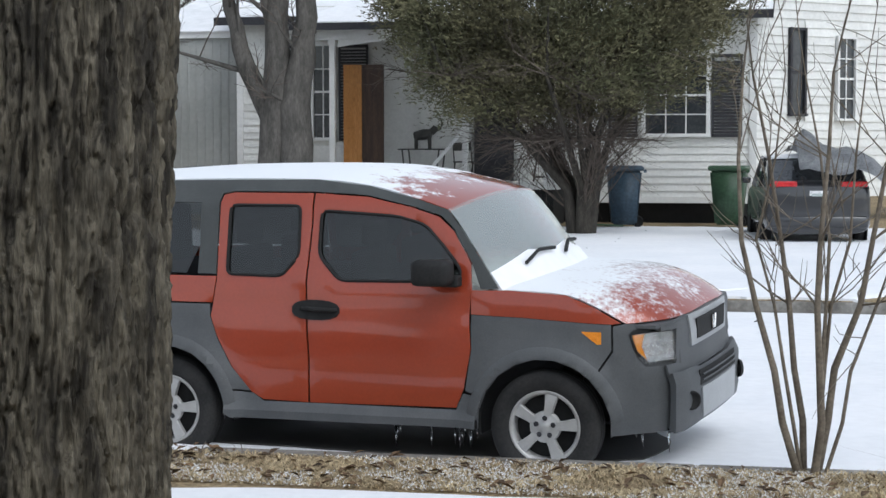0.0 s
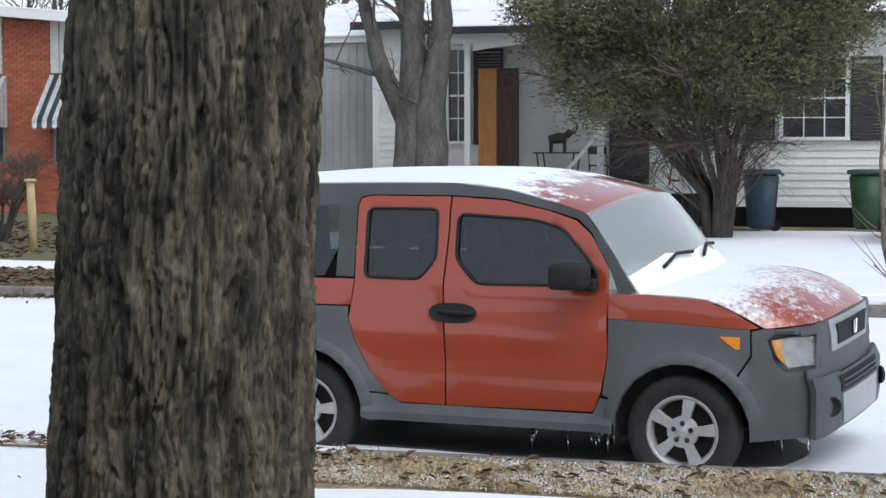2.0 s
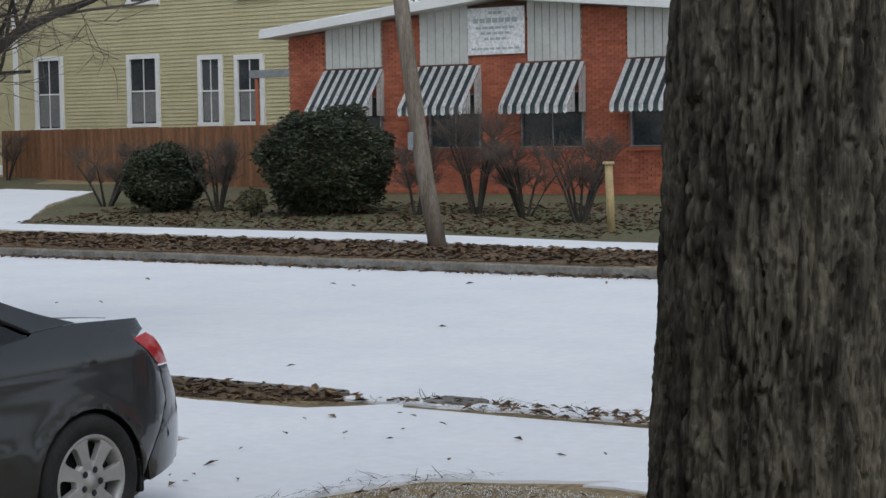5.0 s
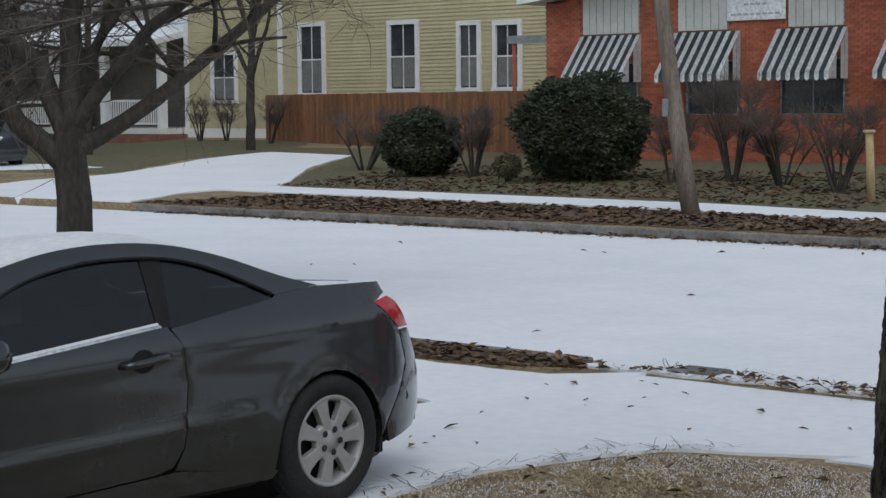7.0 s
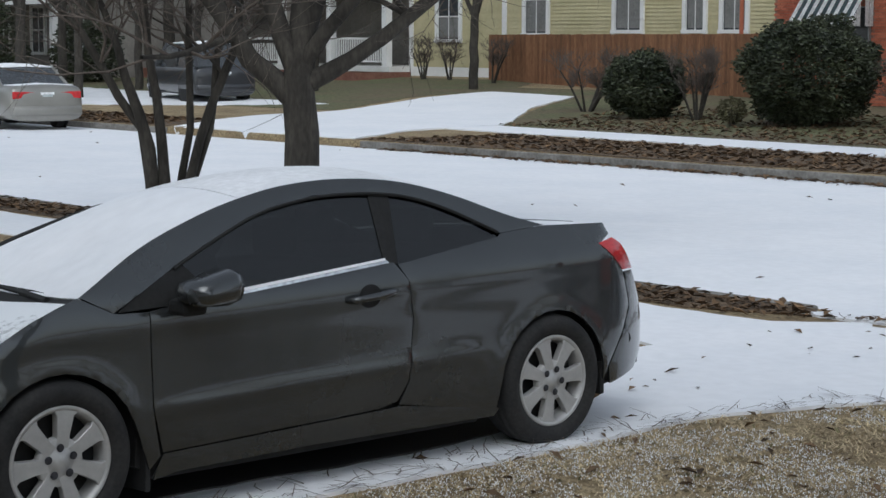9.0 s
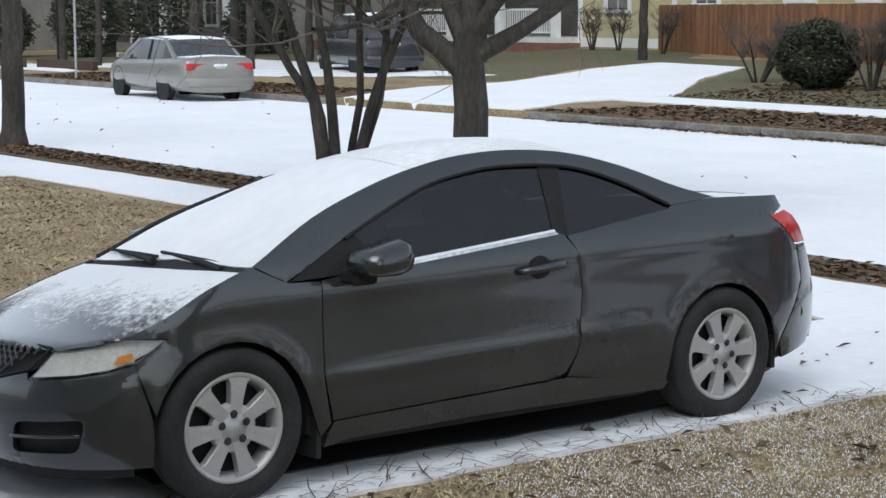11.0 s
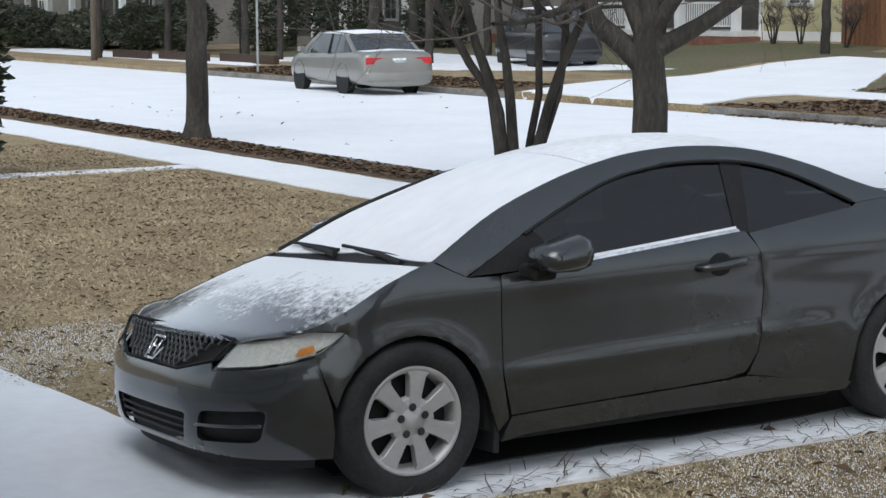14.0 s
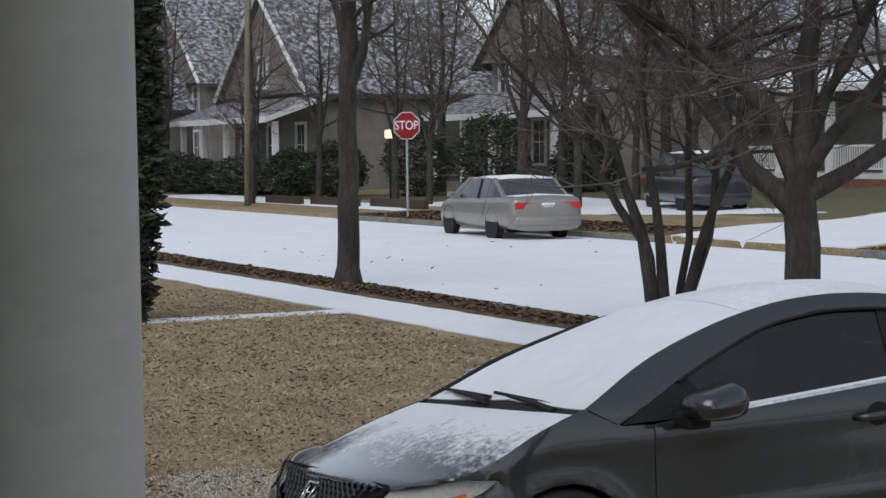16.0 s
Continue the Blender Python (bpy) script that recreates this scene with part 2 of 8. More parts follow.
BRICK = stuff("red_brick", (0.30, 0.088, 0.05), (0.40, 0.135, 0.075), 1.3, 0.9, 0.4, 0.006, 20, vary=0.2, island=0.2, grain=0.2)
MORTAR = stuff("mortar", (0.22, 0.12, 0.09), (0.30, 0.18, 0.14), 3.0, 0.95, 0.3, 0.005)
YELLOW = stuff("yellow_paint", (0.44, 0.395, 0.225), (0.51, 0.46, 0.28), 1.0, 0.65, 0.1, 0.003, 12, island=0.06, grain=0.06)
DARK_SHUTTER = stuff("dark_shutter", (0.02, 0.02, 0.024), (0.035, 0.035, 0.04), 2.0, 0.6, 0.1, 0.003)
SHINGLE = stuff("shingles", (0.05, 0.045, 0.045), (0.09, 0.085, 0.08), 1.5, 0.95, 0.4, 0.01)
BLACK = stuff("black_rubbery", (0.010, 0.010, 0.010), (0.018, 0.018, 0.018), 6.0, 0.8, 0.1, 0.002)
TYRE = stuff("tyre_rubber", (0.014, 0.014, 0.0145), (0.03, 0.029, 0.028), 5.0, 0.85, 0.3, 0.003, 12)
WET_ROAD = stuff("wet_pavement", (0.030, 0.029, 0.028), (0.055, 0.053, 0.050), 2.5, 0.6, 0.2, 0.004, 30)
ALLOY = stuff("alloy_wheel", (0.40, 0.395, 0.385), (0.46, 0.455, 0.445), 5.0, 0.42, 0.05, 0.001, 9, metal=0.3, grain=0.05)
CHROME = stuff("chrome", (0.7, 0.7, 0.7), (0.78, 0.78, 0.78), 4.0, 0.12, 0.0, metal=1.0)
RED_PAINT = stuff("orange_red_paint", (0.31, 0.045, 0.016), (0.345, 0.051, 0.019), 1.3, 0.32, 0.02, 0.001, 40, metal=0.15, coat=1.0, grain=0.06)
CLADDING = stuff("grey_cladding", (0.075, 0.079, 0.083), (0.10, 0.104, 0.108), 2.5, 0.55, 0.15, 0.001, 40, grain=0.08)
RAIL_GREY = stuff("dark_roof_rail", (0.055, 0.06, 0.06), (0.075, 0.08, 0.08), 2.5, 0.5, 0.1, 0.001, 40, grain=0.08)
GREY_PAINT = stuff("graphite_paint", (0.043, 0.047, 0.049), (0.052, 0.056, 0.058), 1.2, 0.26, 0.02, 0.001, 40, metal=0.5, coat=1.0, grain=0.06)
SILVER_PAINT = stuff("champagne_paint", (0.25, 0.24, 0.215), (0.29, 0.28, 0.25), 1.2, 0.35, 0.02, 0.001, 40, metal=0.5, coat=0.7, grain=0.05)
BLACK_PAINT = stuff("black_paint", (0.018, 0.019, 0.022), (0.028, 0.029, 0.032), 1.2, 0.3, 0.02, 0.001, 40, coat=0.8, grain=0.06)
BUMPER_SILVER = stuff("silver_plastic", (0.30, 0.31, 0.32), (0.38, 0.39, 0.40), 2.0, 0.45, 0.05, 0.001, 30, grain=0.05)
SEAT = stuff("seat_cloth", (0.06, 0.06, 0.062), (0.10, 0.10, 0.10), 8.0, 0.95, 0.2, 0.003)
LINING = stuff("cabin_lining", (0.16, 0.16, 0.15), (0.2, 0.2, 0.19), 3.0, 0.95, 0.1, 0.002)
GLASS_TINT = glass("tinted_glass", (0.10, 0.11, 0.11))
GLASS_TINT.node_tree.nodes["Principled BSDF"].inputs["IOR"].default_value = 1.58
# pale diffuse share stands in for sky reflected in the wagon's windscreen
GLASS_SKY_SHEEN = glass("misted_glass", (0.86, 0.92, 0.90), 0.1)
GLASS_SKY_SHEEN.node_tree.nodes["Principled BSDF"].inputs["IOR"].default_value = 2.0
GLASS_SKY_SHEEN.node_tree.nodes["Principled BSDF"].inputs["Transmission Weight"].default_value = 0.86
GLASS_CLEAR = glass("clear_glass", (0.86, 0.90, 0.89))
GLASS_HOUSE = stuff("window_pane", (0.03, 0.034, 0.038), (0.055, 0.06, 0.065), 1.5, 0.12, 0.0, coat=0.5)
LENS = glass("lamp_lens", (0.85, 0.86, 0.84), 0.12)
LENS_CLEAR = glass("clear_lamp_lens", (0.95, 0.96, 0.96), 0.02)
CHROME_BOWL = stuff("chrome_bowl", (0.62, 0.63, 0.64), (0.86, 0.87, 0.88), 30.0, 0.16, 0.9, 0.02, 3, metal=0.95)
LAMP_INNER = stuff("lamp_reflector", (0.70, 0.70, 0.68), (0.82, 0.82, 0.80), 14.0, 0.35, 0.3, 0.01, metal=0.1)
AMBER = stuff("amber_lens", (0.75, 0.24, 0.02), (0.85, 0.32, 0.04), 20.0, 0.2, 0.1, 0.002, coat=0.5)
RED_LENS = stuff("red_lens", (0.42, 0.012, 0.018), (0.55, 0.03, 0.03), 14.0, 0.18, 0.1, 0.002, coat=0.6)
ICE = glass("icicle_ice", (0.93, 0.95, 0.97), 0.08)
BIN_BLUE = stuff("blue_plastic", (0.035, 0.06, 0.085), (0.05, 0.08, 0.11), 2.0, 0.5, 0.1, 0.003)
BIN_GREEN = stuff("green_plastic", (0.03, 0.065, 0.035), (0.045, 0.09, 0.05), 2.0, 0.5, 0.1, 0.003)
TARP = stuff("grey_tarp", (0.22, 0.23, 0.24), (0.36, 0.37, 0.38), 3.0, 0.5, 0.5, 0.03)
AWN_GREEN = stuff("awning_stripe_dark", (0.055, 0.08, 0.085), (0.085, 0.115, 0.12), 2.0, 0.5, 0.1, 0.003)
EVERGREEN = stuff("evergreen_needles", (0.075, 0.082, 0.042), (0.18, 0.165, 0.09), 0.9, 0.85, 0.0, island=0.45)
CEDAR_BROWN = stuff("browned_cedar", (0.07, 0.066, 0.034), (0.13, 0.118, 0.062), 1.2, 0.85, 0.0, island=0.45)
HOLLY = stuff("holly_leaves", (0.022, 0.03, 0.015), (0.058, 0.066, 0.034), 1.5, 0.5, 0.0, island=0.45)
SIGN_RED = stuff("stop_sign_red", (0.42, 0.02, 0.025), (0.48, 0.03, 0.03), 3.0, 0.5, 0.05, 0.002)
SIGN_WHITE = stuff("sign_white", (0.72, 0.73, 0.72), (0.80, 0.80, 0.79), 2.0, 0.5, 0.05, 0.002)
INK = stuff("faded_lettering", (0.36, 0.41, 0.40), (0.46, 0.50, 0.49), 4.0, 0.7, 0.0)
STEEL = stuff("galvanised_steel", (0.25, 0.26, 0.26), (0.34, 0.35, 0.35), 5.0, 0.5, 0.1, 0.002, metal=0.6)
HOUSE_GREY = stuff("grey_house_paint", (0.19, 0.175, 0.155), (0.26, 0.245, 0.22), 0.8, 0.8, 0.2, 0.01, 10, grain=0.1)
WOODS = stuff("bare_woods", (0.07, 0.06, 0.055), (0.13, 0.115, 0.10), 1.5, 1.0, 0.0, island=0.3)
BRONZE = stuff("dark_bronze", (0.03, 0.03, 0.028), (0.06, 0.058, 0.05), 6.0, 0.6, 0.2, 0.004)
BROWN_BRICK = stuff("porch_brick", (0.16, 0.07, 0.05), (0.22, 0.11, 0.08), 3.0, 0.9, 0.4, 0.01, island=0.2)
COLUMN_PAINT = stuff("column_paint", (0.62, 0.61, 0.56), (0.68, 0.67, 0.62), 1.5, 0.6, 0.1, 0.003, 14, (1, 1, 0.3), grain=0.05)
PATCHY_ROOF = stuff("shingles_with_patchy_snow", (0.06, 0.056, 0.054), (0.55, 0.56, 0.58), 4.0, 0.9, 0.4, 0.01, 8, lo=0.42, hi=0.68, grain=0.2)
# pale tone lifts the wagon's windscreen in place of reflected sky
DASH = stuff("pale_dashboard", (0.34, 0.36, 0.35), (0.44, 0.46, 0.45), 3.0, 0.8, 0.1, 0.002)


# ---- ground, street and paths ----
bm = bmesh.new()
us = [-700, -400, -250, -150, -110] + [-90 + 2 * i for i in range(61)] + [40, 60, 90, 150, 250, 400, 700]
vs = [-60, -20, 0, 5, 9, 10.5, 10.79, 10.81, 13, 16, 19, 21.5, 21.69, 21.71, 22, 24, 26, 27.5, 29, 31, 33, 35, 37, 39, 41, 44, 47, 50, 53, 60, 75, 90, 120, 200, 400, 900]
g = [[bm.verts.new((u, v, height(u, v))) for u in us] for v in vs]
for a, b in zip(g, g[1:]):
    for i in range(len(us) - 1):
        bm.faces.new((a[i], a[i + 1], b[i + 1], b[i]))
tagged(part("ground", bm, LAWN, m=ST), "dormant brown lawn reaching to the street and beyond", "ground", kind="structure")
drape("road", [(-80, 10.9), (80, 10.9), (80, 21.6), (-80, 21.6)], SNOW, "street covered by smooth fresh snow", 0.012, 4)
drape("cross_street", [(-80, 21.6), (-52, 21.6), (-53, 24.6), (-60, 26.5), (-80, 27)], SNOW, "snow-covered side street", 0.012, 4)
drape("sidewalk", [(-40, 8.55), (-8.6, 8.75), (-8.6, 9.95), (-24.9, 9.75), (-40, 9.5)], SNOW, "snow-covered sidewalk", 0.014, 1.5, 0.05)
drape("sidewalk_by_tree", [(-4.9, 8.5), (30, 8.5), (30, 9.7), (-3.0, 9.65), (-4.0, 9.4)], SNOW, "snow-covered sidewalk", 0.014, 1.5, 0.06, seed=3)
drape("driveway", [(-10.2, -1.5), (-7.0, -1.5), (-5.9, 1.5), (-6.0, 3.2), (-6.05, 5.4), (-6.1, 7.2), (-5.75, 8.2), (-4.6, 8.75), (-4.35, 9.5), (-4.0, 10.86), (-7.4, 10.86), (-7.45, 10.4), (-7.9, 9.98), (-8.8, 9.9), (-8.9, 8.8), (-7.8, 8.6), (-8.1, 3.0), (-10.2, 2.8)], SNOW, "snow-covered driveway", 0.018, 0.6, 0.05, seed=8)
# bare ground, coloured dark enough to stand in for the cars' shade too
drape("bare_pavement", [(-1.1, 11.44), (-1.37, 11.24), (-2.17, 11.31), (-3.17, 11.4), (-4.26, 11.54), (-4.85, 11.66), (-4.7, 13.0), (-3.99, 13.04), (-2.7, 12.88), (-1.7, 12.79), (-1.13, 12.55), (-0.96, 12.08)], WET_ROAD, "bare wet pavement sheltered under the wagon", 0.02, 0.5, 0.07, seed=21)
drape("bare_pavement", [(-6.62, 3.39), (-6.45, 3.89), (-6.41, 4.79), (-6.45, 5.69), (-6.57, 6.29), (-7.07, 6.39), (-7.57, 6.29), (-7.67, 4.99), (-7.67, 3.79), (-7.47, 3.39)], WET_ROAD, "bare wet concrete under the coupe, with its shade in the colour", 0.026, 0.5, 0.07, seed=22)
drape("driveway_apron", [(-8.0, 10.5), (-4.9, 10.5), (-4.7, 11.2), (-7.8, 11.2)], SNOW, "snow over the driveway apron down to the street", 0.02, 0.15, 0.1, seed=31)
drape("garden_path", [(-20.9, 5.6), (-20.45, 5.6), (-20.5, 8.7), (-20.95, 8.7)], SNOW, "narrow snowy garden path", 0.014, 1, 0.04)
drape("far_sidewalk", [(-29, 25.2), (-17, 24.7), (30, 24.4), (30, 25.8), (-17, 26.2), (-29, 26.8)], SNOW, "snow-covered sidewalk across the street", 0.02, 1.5, 0.05, seed=5)
drape("far_driveway", [(-33.5, 21.75), (-27.3, 21.75), (-28.6, 24.2), (-28.8, 27), (-33.2, 32), (-36, 36.5), (-40.5, 37.5), (-39.5, 34), (-37, 29), (-36.2, 26), (-35.2, 24)], SNOW, "snow-covered driveway across the street", 0.03, 1, 0.08, seed=2)
drape("yard_snow", [(-13.5, 28), (4, 27), (9, 33), (8, 39.5), (-3, 39.3), (-6.2, 38.6), (-9, 37), (-14, 36)], SNOW, "thin snow on the front yard of the white house", 0.02, 1.5, 0.35, seed=6)
drape("white_parking", [(-3.2, 21.75), (14, 21.75), (14, 38), (-3.6, 38), (-4.2, 28)], SNOW, "snow-covered parking yard", 0.03, 2, 0.2, seed=4)
drape("far_verge_snow", [(-60, 26.5), (-45, 26.5), (-40, 31), (-58, 33)], SNOW_THIN, "patchy snow on a far lawn", 0.02, 2, 0.5, seed=9)
for u0, u1, mt, lb in ((-27.2, -4.2, LEAFY, "verge of leaf litter along the far kerb"), (-52, -34, LEAFY, "verge of leaf litter and grass")):
    drape("far_verge", [(u0, 21.76), (u1, 21.76), (u1, 24.4), (u0 + 1.0, 24.6)] if u0 > -40 else [(u0, 21.76), (u1, 21.76), (u1 - 1.2, 24.2), (u0, 24.6)], mt, lb, 0.016, 1.2, 0.1, seed=u0)
drape("far_lawn", [(-29, 27), (-16, 26.3), (20, 25.9), (-13.6, 28), (-14, 41), (-46, 41), (-42, 36.6), (-36, 36.4), (-33, 32)], FARLAWN, "far lawn, brown with patches of green", 0.012, 1.5, 0.12, seed=7)
drape("yellow_house_lawn", [(-70, 28), (-37.6, 29.2), (-40.2, 34), (-41, 37.4), (-45, 44), (-70, 44)], FARLAWN, "green and brown lawn of the yellow house", 0.012, 2, 0.15, seed=12)
drape("left_verge", [(-36, 9.75), (-25.2, 9.9), (-25.2, 10.72), (-36, 10.72)], LEAFY, "verge of brown leaf litter", 0.012, 1, 0.08, seed=14)
drape("left_verge", [(-24.3, 9.85), (-8.8, 10.05), (-7.9, 10.4), (-8.1, 10.72), (-24.3, 10.72)], LEAFY, "verge of brown leaf litter", 0.012, 1, 0.08, seed=15)


def kerb(u0, u1, v0, v1, top):
    for i in range(max(1, round(abs(u1 - u0) / 3.0))):
        n = max(1, round(abs(u1 - u0) / 3.0))
        a, b = u0 + (u1 - u0) * i / n, u0 + (u1 - u0) * (i + 1) / n
        ob = part("kerb_stone", boxes((a + 0.006, b - 0.006, v0, v1, -0.2, top), bevel=0.02), CONCRETE, m=ST)
        tagged(ob, "weathered concrete kerb stone beside the snowy street", "kerb", "kerb stones", "structure")


kerb(-36, -8.2, 10.72, 10.88, 0.012)
kerb(-3.8, 30, 10.72, 10.88, 0.012)
kerb(-27.0, 36, 21.62, 21.76, 0.05)
kerb(-52, -33.7, 21.62, 21.76, 0.05)
tagged(part("gutter_slab", boxes((-7.35, -6.95, 10.55, 10.85, -0.05, 0.035), bevel=0.03), CONCRETE, m=ST), "worn concrete slab end beside the driveway apron", "slab", kind="structure")


# ---- buildings ----
def wall_boards(parent, u0, u1, z0, z1, v, step, material, holes=(), joined=False, thick=0.032):
    """Lapped boards facing -v, broken where openings are."""
    bm = bmesh.new() if joined else None
    n = int(round((z1 - z0) / step))
    for i in range(n):
        a, b = z0 + i * step, z0 + (i + 1) * step + 0.012
        cuts = sorted((h0, h1) for h0, h1, hz0, hz1 in holes if hz0 < b - 0.02 and hz1 > a + 0.02)
        x = u0
        spans = []
        for c0, c1 in cuts:
            if c0 > x:
                spans.append((x, c0))
            x = max(x, c1)
        if x < u1:
            spans.append((x, u1))
        for s0, s1 in spans:
            t = bm if joined else bmesh.new()
            p = [(s0, v - thick, a), (s1, v - thick, a), (s1, v - 0.004, b), (s0, v - 0.004, b), (s0, v + 0.004, a), (s1, v + 0.004, a)]
            q = [t.verts.new(c) for c in p]
            for f in ((0, 1, 2, 3), (5, 4, 3, 2), (1, 0, 4, 5), (0, 3, 4), (1, 5, 2)):
                t.faces.new([q[k] for k in f])
            if not joined:
                part("clapboard", t, material, parent)
    if joined:
        tagged(part("siding", bm, material, parent), kind="stuff")


def window(parent, u0, u1, z0, z1, v, cols=3, rows=4, trim=0.09, frame_m=None, dark=None):
    frame_m = frame_m or WHITE_CLEAN
    w = place(new("window"), Matrix())
    w.parent = parent
    part("window_pane", boxes((u0, u1, v + 0.03, v + 0.045, z0, z1)), dark or GLASS_HOUSE, w)
    part("window_frame", boxes((u0 - trim, u0, v - 0.045, v + 0.05, z0 - trim, z1 + trim), (u1, u1 + trim, v - 0.045, v + 0.05, z0 - trim, z1 + trim), (u0, u1, v - 0.045, v + 0.05, z1, z1 + trim)), frame_m, w)
    part("window_sill", boxes((u0 - trim - 0.02, u1 + trim + 0.02, v - 0.075, v + 0.05, z0 - trim * 0.8, z0)), frame_m, w)
    rows_ = [(u0 + (u1 - u0) * i / cols - 0.013, u0 + (u1 - u0) * i / cols + 0.013, v + 0.005, v + 0.03, z0, z1) for i in range(1, cols)]
    rows_ += [(u0, u1, v + 0.0, v + 0.03, z0 + (z1 - z0) * i / rows - (0.025 if i * 2 == rows else 0.013), z0 + (z1 - z0) * i / rows + (0.025 if i * 2 == rows else 0.013)) for i in range(1, rows)]
    if rows_:
        part("muntin", boxes(*rows_), frame_m, w)
    return w


def shutter(parent, u0, u1, z0, z1, v):
    rows = [(u0, u0 + 0.05, v - 0.05, v - 0.02, z0, z1), (u1 - 0.05, u1, v - 0.05, v - 0.02, z0, z1), (u0, u1, v - 0.05, v - 0.02, z0, z0 + 0.07), (u0, u1, v - 0.05, v - 0.02, z1 - 0.07, z1)]
    n = int((z1 - z0 - 0.14) / 0.07)
    rows += [(u0 + 0.05, u1 - 0.05, v - 0.045, v - 0.022, z0 + 0.08 + i * 0.07, z0 + 0.13 + i * 0.07) for i in range(n)]
    part("shutter", boxes(*rows), DARK_SHUTTER, parent)


def slab_roof(name, corners, thick, material, parent, label=""):
    bm = bmesh.new()
    top = [bm.verts.new(c) for c in corners]
    low = [bm.verts.new((c[0], c[1], c[2] - thick)) for c in corners]
    bm.faces.new(top)
    bm.faces.new(low[::-1])
    for i in range(len(corners)):
        j = (i + 1) % len(corners)
        bm.faces.new((top[j], top[i], low[i], low[j]))
    bmesh.ops.recalc_face_normals(bm, faces=bm.faces)
    return part(name, bm, material, parent, label)


def white_house():
    h = thing("house", ST, "white clapboard cottage with covered porch, dark shutters and snowy roof", "house")
    v, U0, U1 = 41.0, -13.55, -1.68
    holes = [(-11.75, -11.2, 1.9, 4.15), (-4.2, -2.65, 1.95, 3.75), (-8.0, -7.0, 0.9, 3.0), (-10.3, -9.2, 0.9, 3.3)]
    for row in ((U0, U1, v + 0.05, v + 0.2, 0.62, 5.0), (U0, U0 + 0.15, v + 0.2, 50, 0.62, 5.0), (U0 + 0.15, U1, 49.85, 50, 0.62, 5.0)):
        part("wall", boxes(row), WHITE, h)
    # black block: the dark of the crawl space put into its colour
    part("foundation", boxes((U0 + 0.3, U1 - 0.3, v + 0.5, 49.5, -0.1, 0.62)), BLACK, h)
    wall_boards(h, U0 + 0.1, U1 - 0.1, 0.62, 4.9, v + 0.05, 0.165, WHITE, holes)
    part("corner_board", boxes((U0 - 0.03, U0 + 0.12, v, v + 0.12, 0.62, 4.9)), WHITE_CLEAN, h)
    part("corner_board", boxes((U1 - 0.12, U1 + 0.04, v, v + 0.12, 0.62, 5.2)), WHITE_CLEAN, h)
    part("sill_board", boxes((U0, U1, v + 0.0, v + 0.06, 0.52, 0.66)), WHITE_CLEAN, h)
    window(h, -11.72, -11.28, 1.98, 4.08, v, 2, 4)
    shutter(h, -11.12, -10.42, 1.9, 4.1, v)
    shutter(h, -12.75, -12.05, 1.9, 4.1, v)
    window(h, -4.08, -2.74, 2.06, 3.75, v, 3, 4)
    shutter(h, -2.62, -1.95, 1.98, 3.8, v)
    shutter(h, -4.9, -4.25, 1.98, 3.8, v)
    part("front_door", boxes((-7.95, -7.05, v - 0.03, v + 0.06, 0.95, 2.95), (-7.85, -7.15, v - 0.045, v - 0.03, 1.1, 1.7), (-7.85, -7.15, v - 0.045, v - 0.03, 1.85, 2.8)), DARK_SHUTTER, h, "dark screen door")
    # side wall turned away from the street
    side = place(new("side_wall"), pose(U1 + 0.02, v, 0, 0, 0, 17 + 28))
    side.parent = h
    part("side_wall_core", boxes((0.0, 7, 0.07, 0.2, 0.62, 7.2)), WHITE, side)
    wall_boards(side, 0.04, 7, 0.62, 7.2, 0.06, 0.19, WHITE, [(0.95, 1.5, 2.4, 4.5), (2.4, 3.1, 2.3, 4.35)])
    window(side, 1.05, 1.42, 2.5, 4.35, 0.0, 1, 2, 0.06, DARK_SHUTTER)
    window(side, 2.5, 3.0, 2.4, 4.2, 0.0, 2, 4, 0.06)
    # main roof, low pitch, with snow
    slab_roof("roof", [(U0 - 0.4, v - 0.5, 4.72), (U1 + 0.4, v - 0.5, 4.72), (U1 + 0.4, 46, 7.0), (U0 - 0.4, 46, 7.0)], 0.12, SHINGLE, h)
    slab_roof("roof_snow", [(U0 - 0.38, v - 0.46, 4.755), (U1 + 0.38, v - 0.46, 4.755), (U1 + 0.38, 46, 7.05), (U0 - 0.38, 46, 7.05)], 0.03, SNOW_THIN, h, "thin snow on dark shingles")
    part("fascia", boxes((U0 - 0.4, U1 + 0.4, v - 0.53, v - 0.5, 4.55, 4.73)), DARK_SHUTTER, h)
    # porch
    p0, p1, pv = -11.3, -5.6, 39.3
    part("porch_floor", boxes((-11.1, -5.8, pv, v, 0.85, 1.0)), WHITE, h)
    # plain black block filling the height below the porch floor
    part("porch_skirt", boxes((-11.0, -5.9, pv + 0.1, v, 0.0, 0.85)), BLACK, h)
    part("porch_beam", boxes((-11.15, -5.8, pv - 0.05, pv + 0.12, 4.12, 4.36), (-11.15, -10.98, pv + 0.12, v, 4.12, 4.36)), WHITE_CLEAN, h)
    bm = bmesh.new()
    pts = [(-10.68 + 4.0 * i / 12, 4.12 - 0.16 * (abs(i / 6 - 1) ** 2.2)) for i in range(13)]
    for (x0, za), (x1, zb) in zip(pts, pts[1:]):
        q = [bm.verts.new(c) for c in ((x0, pv, za), (x1, pv, zb), (x1, pv, 4.13), (x0, pv, 4.13), (x0, pv + 0.05, za), (x1, pv + 0.05, zb))]
        bm.faces.new((q[0], q[1], q[2], q[3]))
        bm.faces.new((q[0], q[4], q[5], q[1]))
    part("arched_trim", bm, WHITE_CLEAN, h)
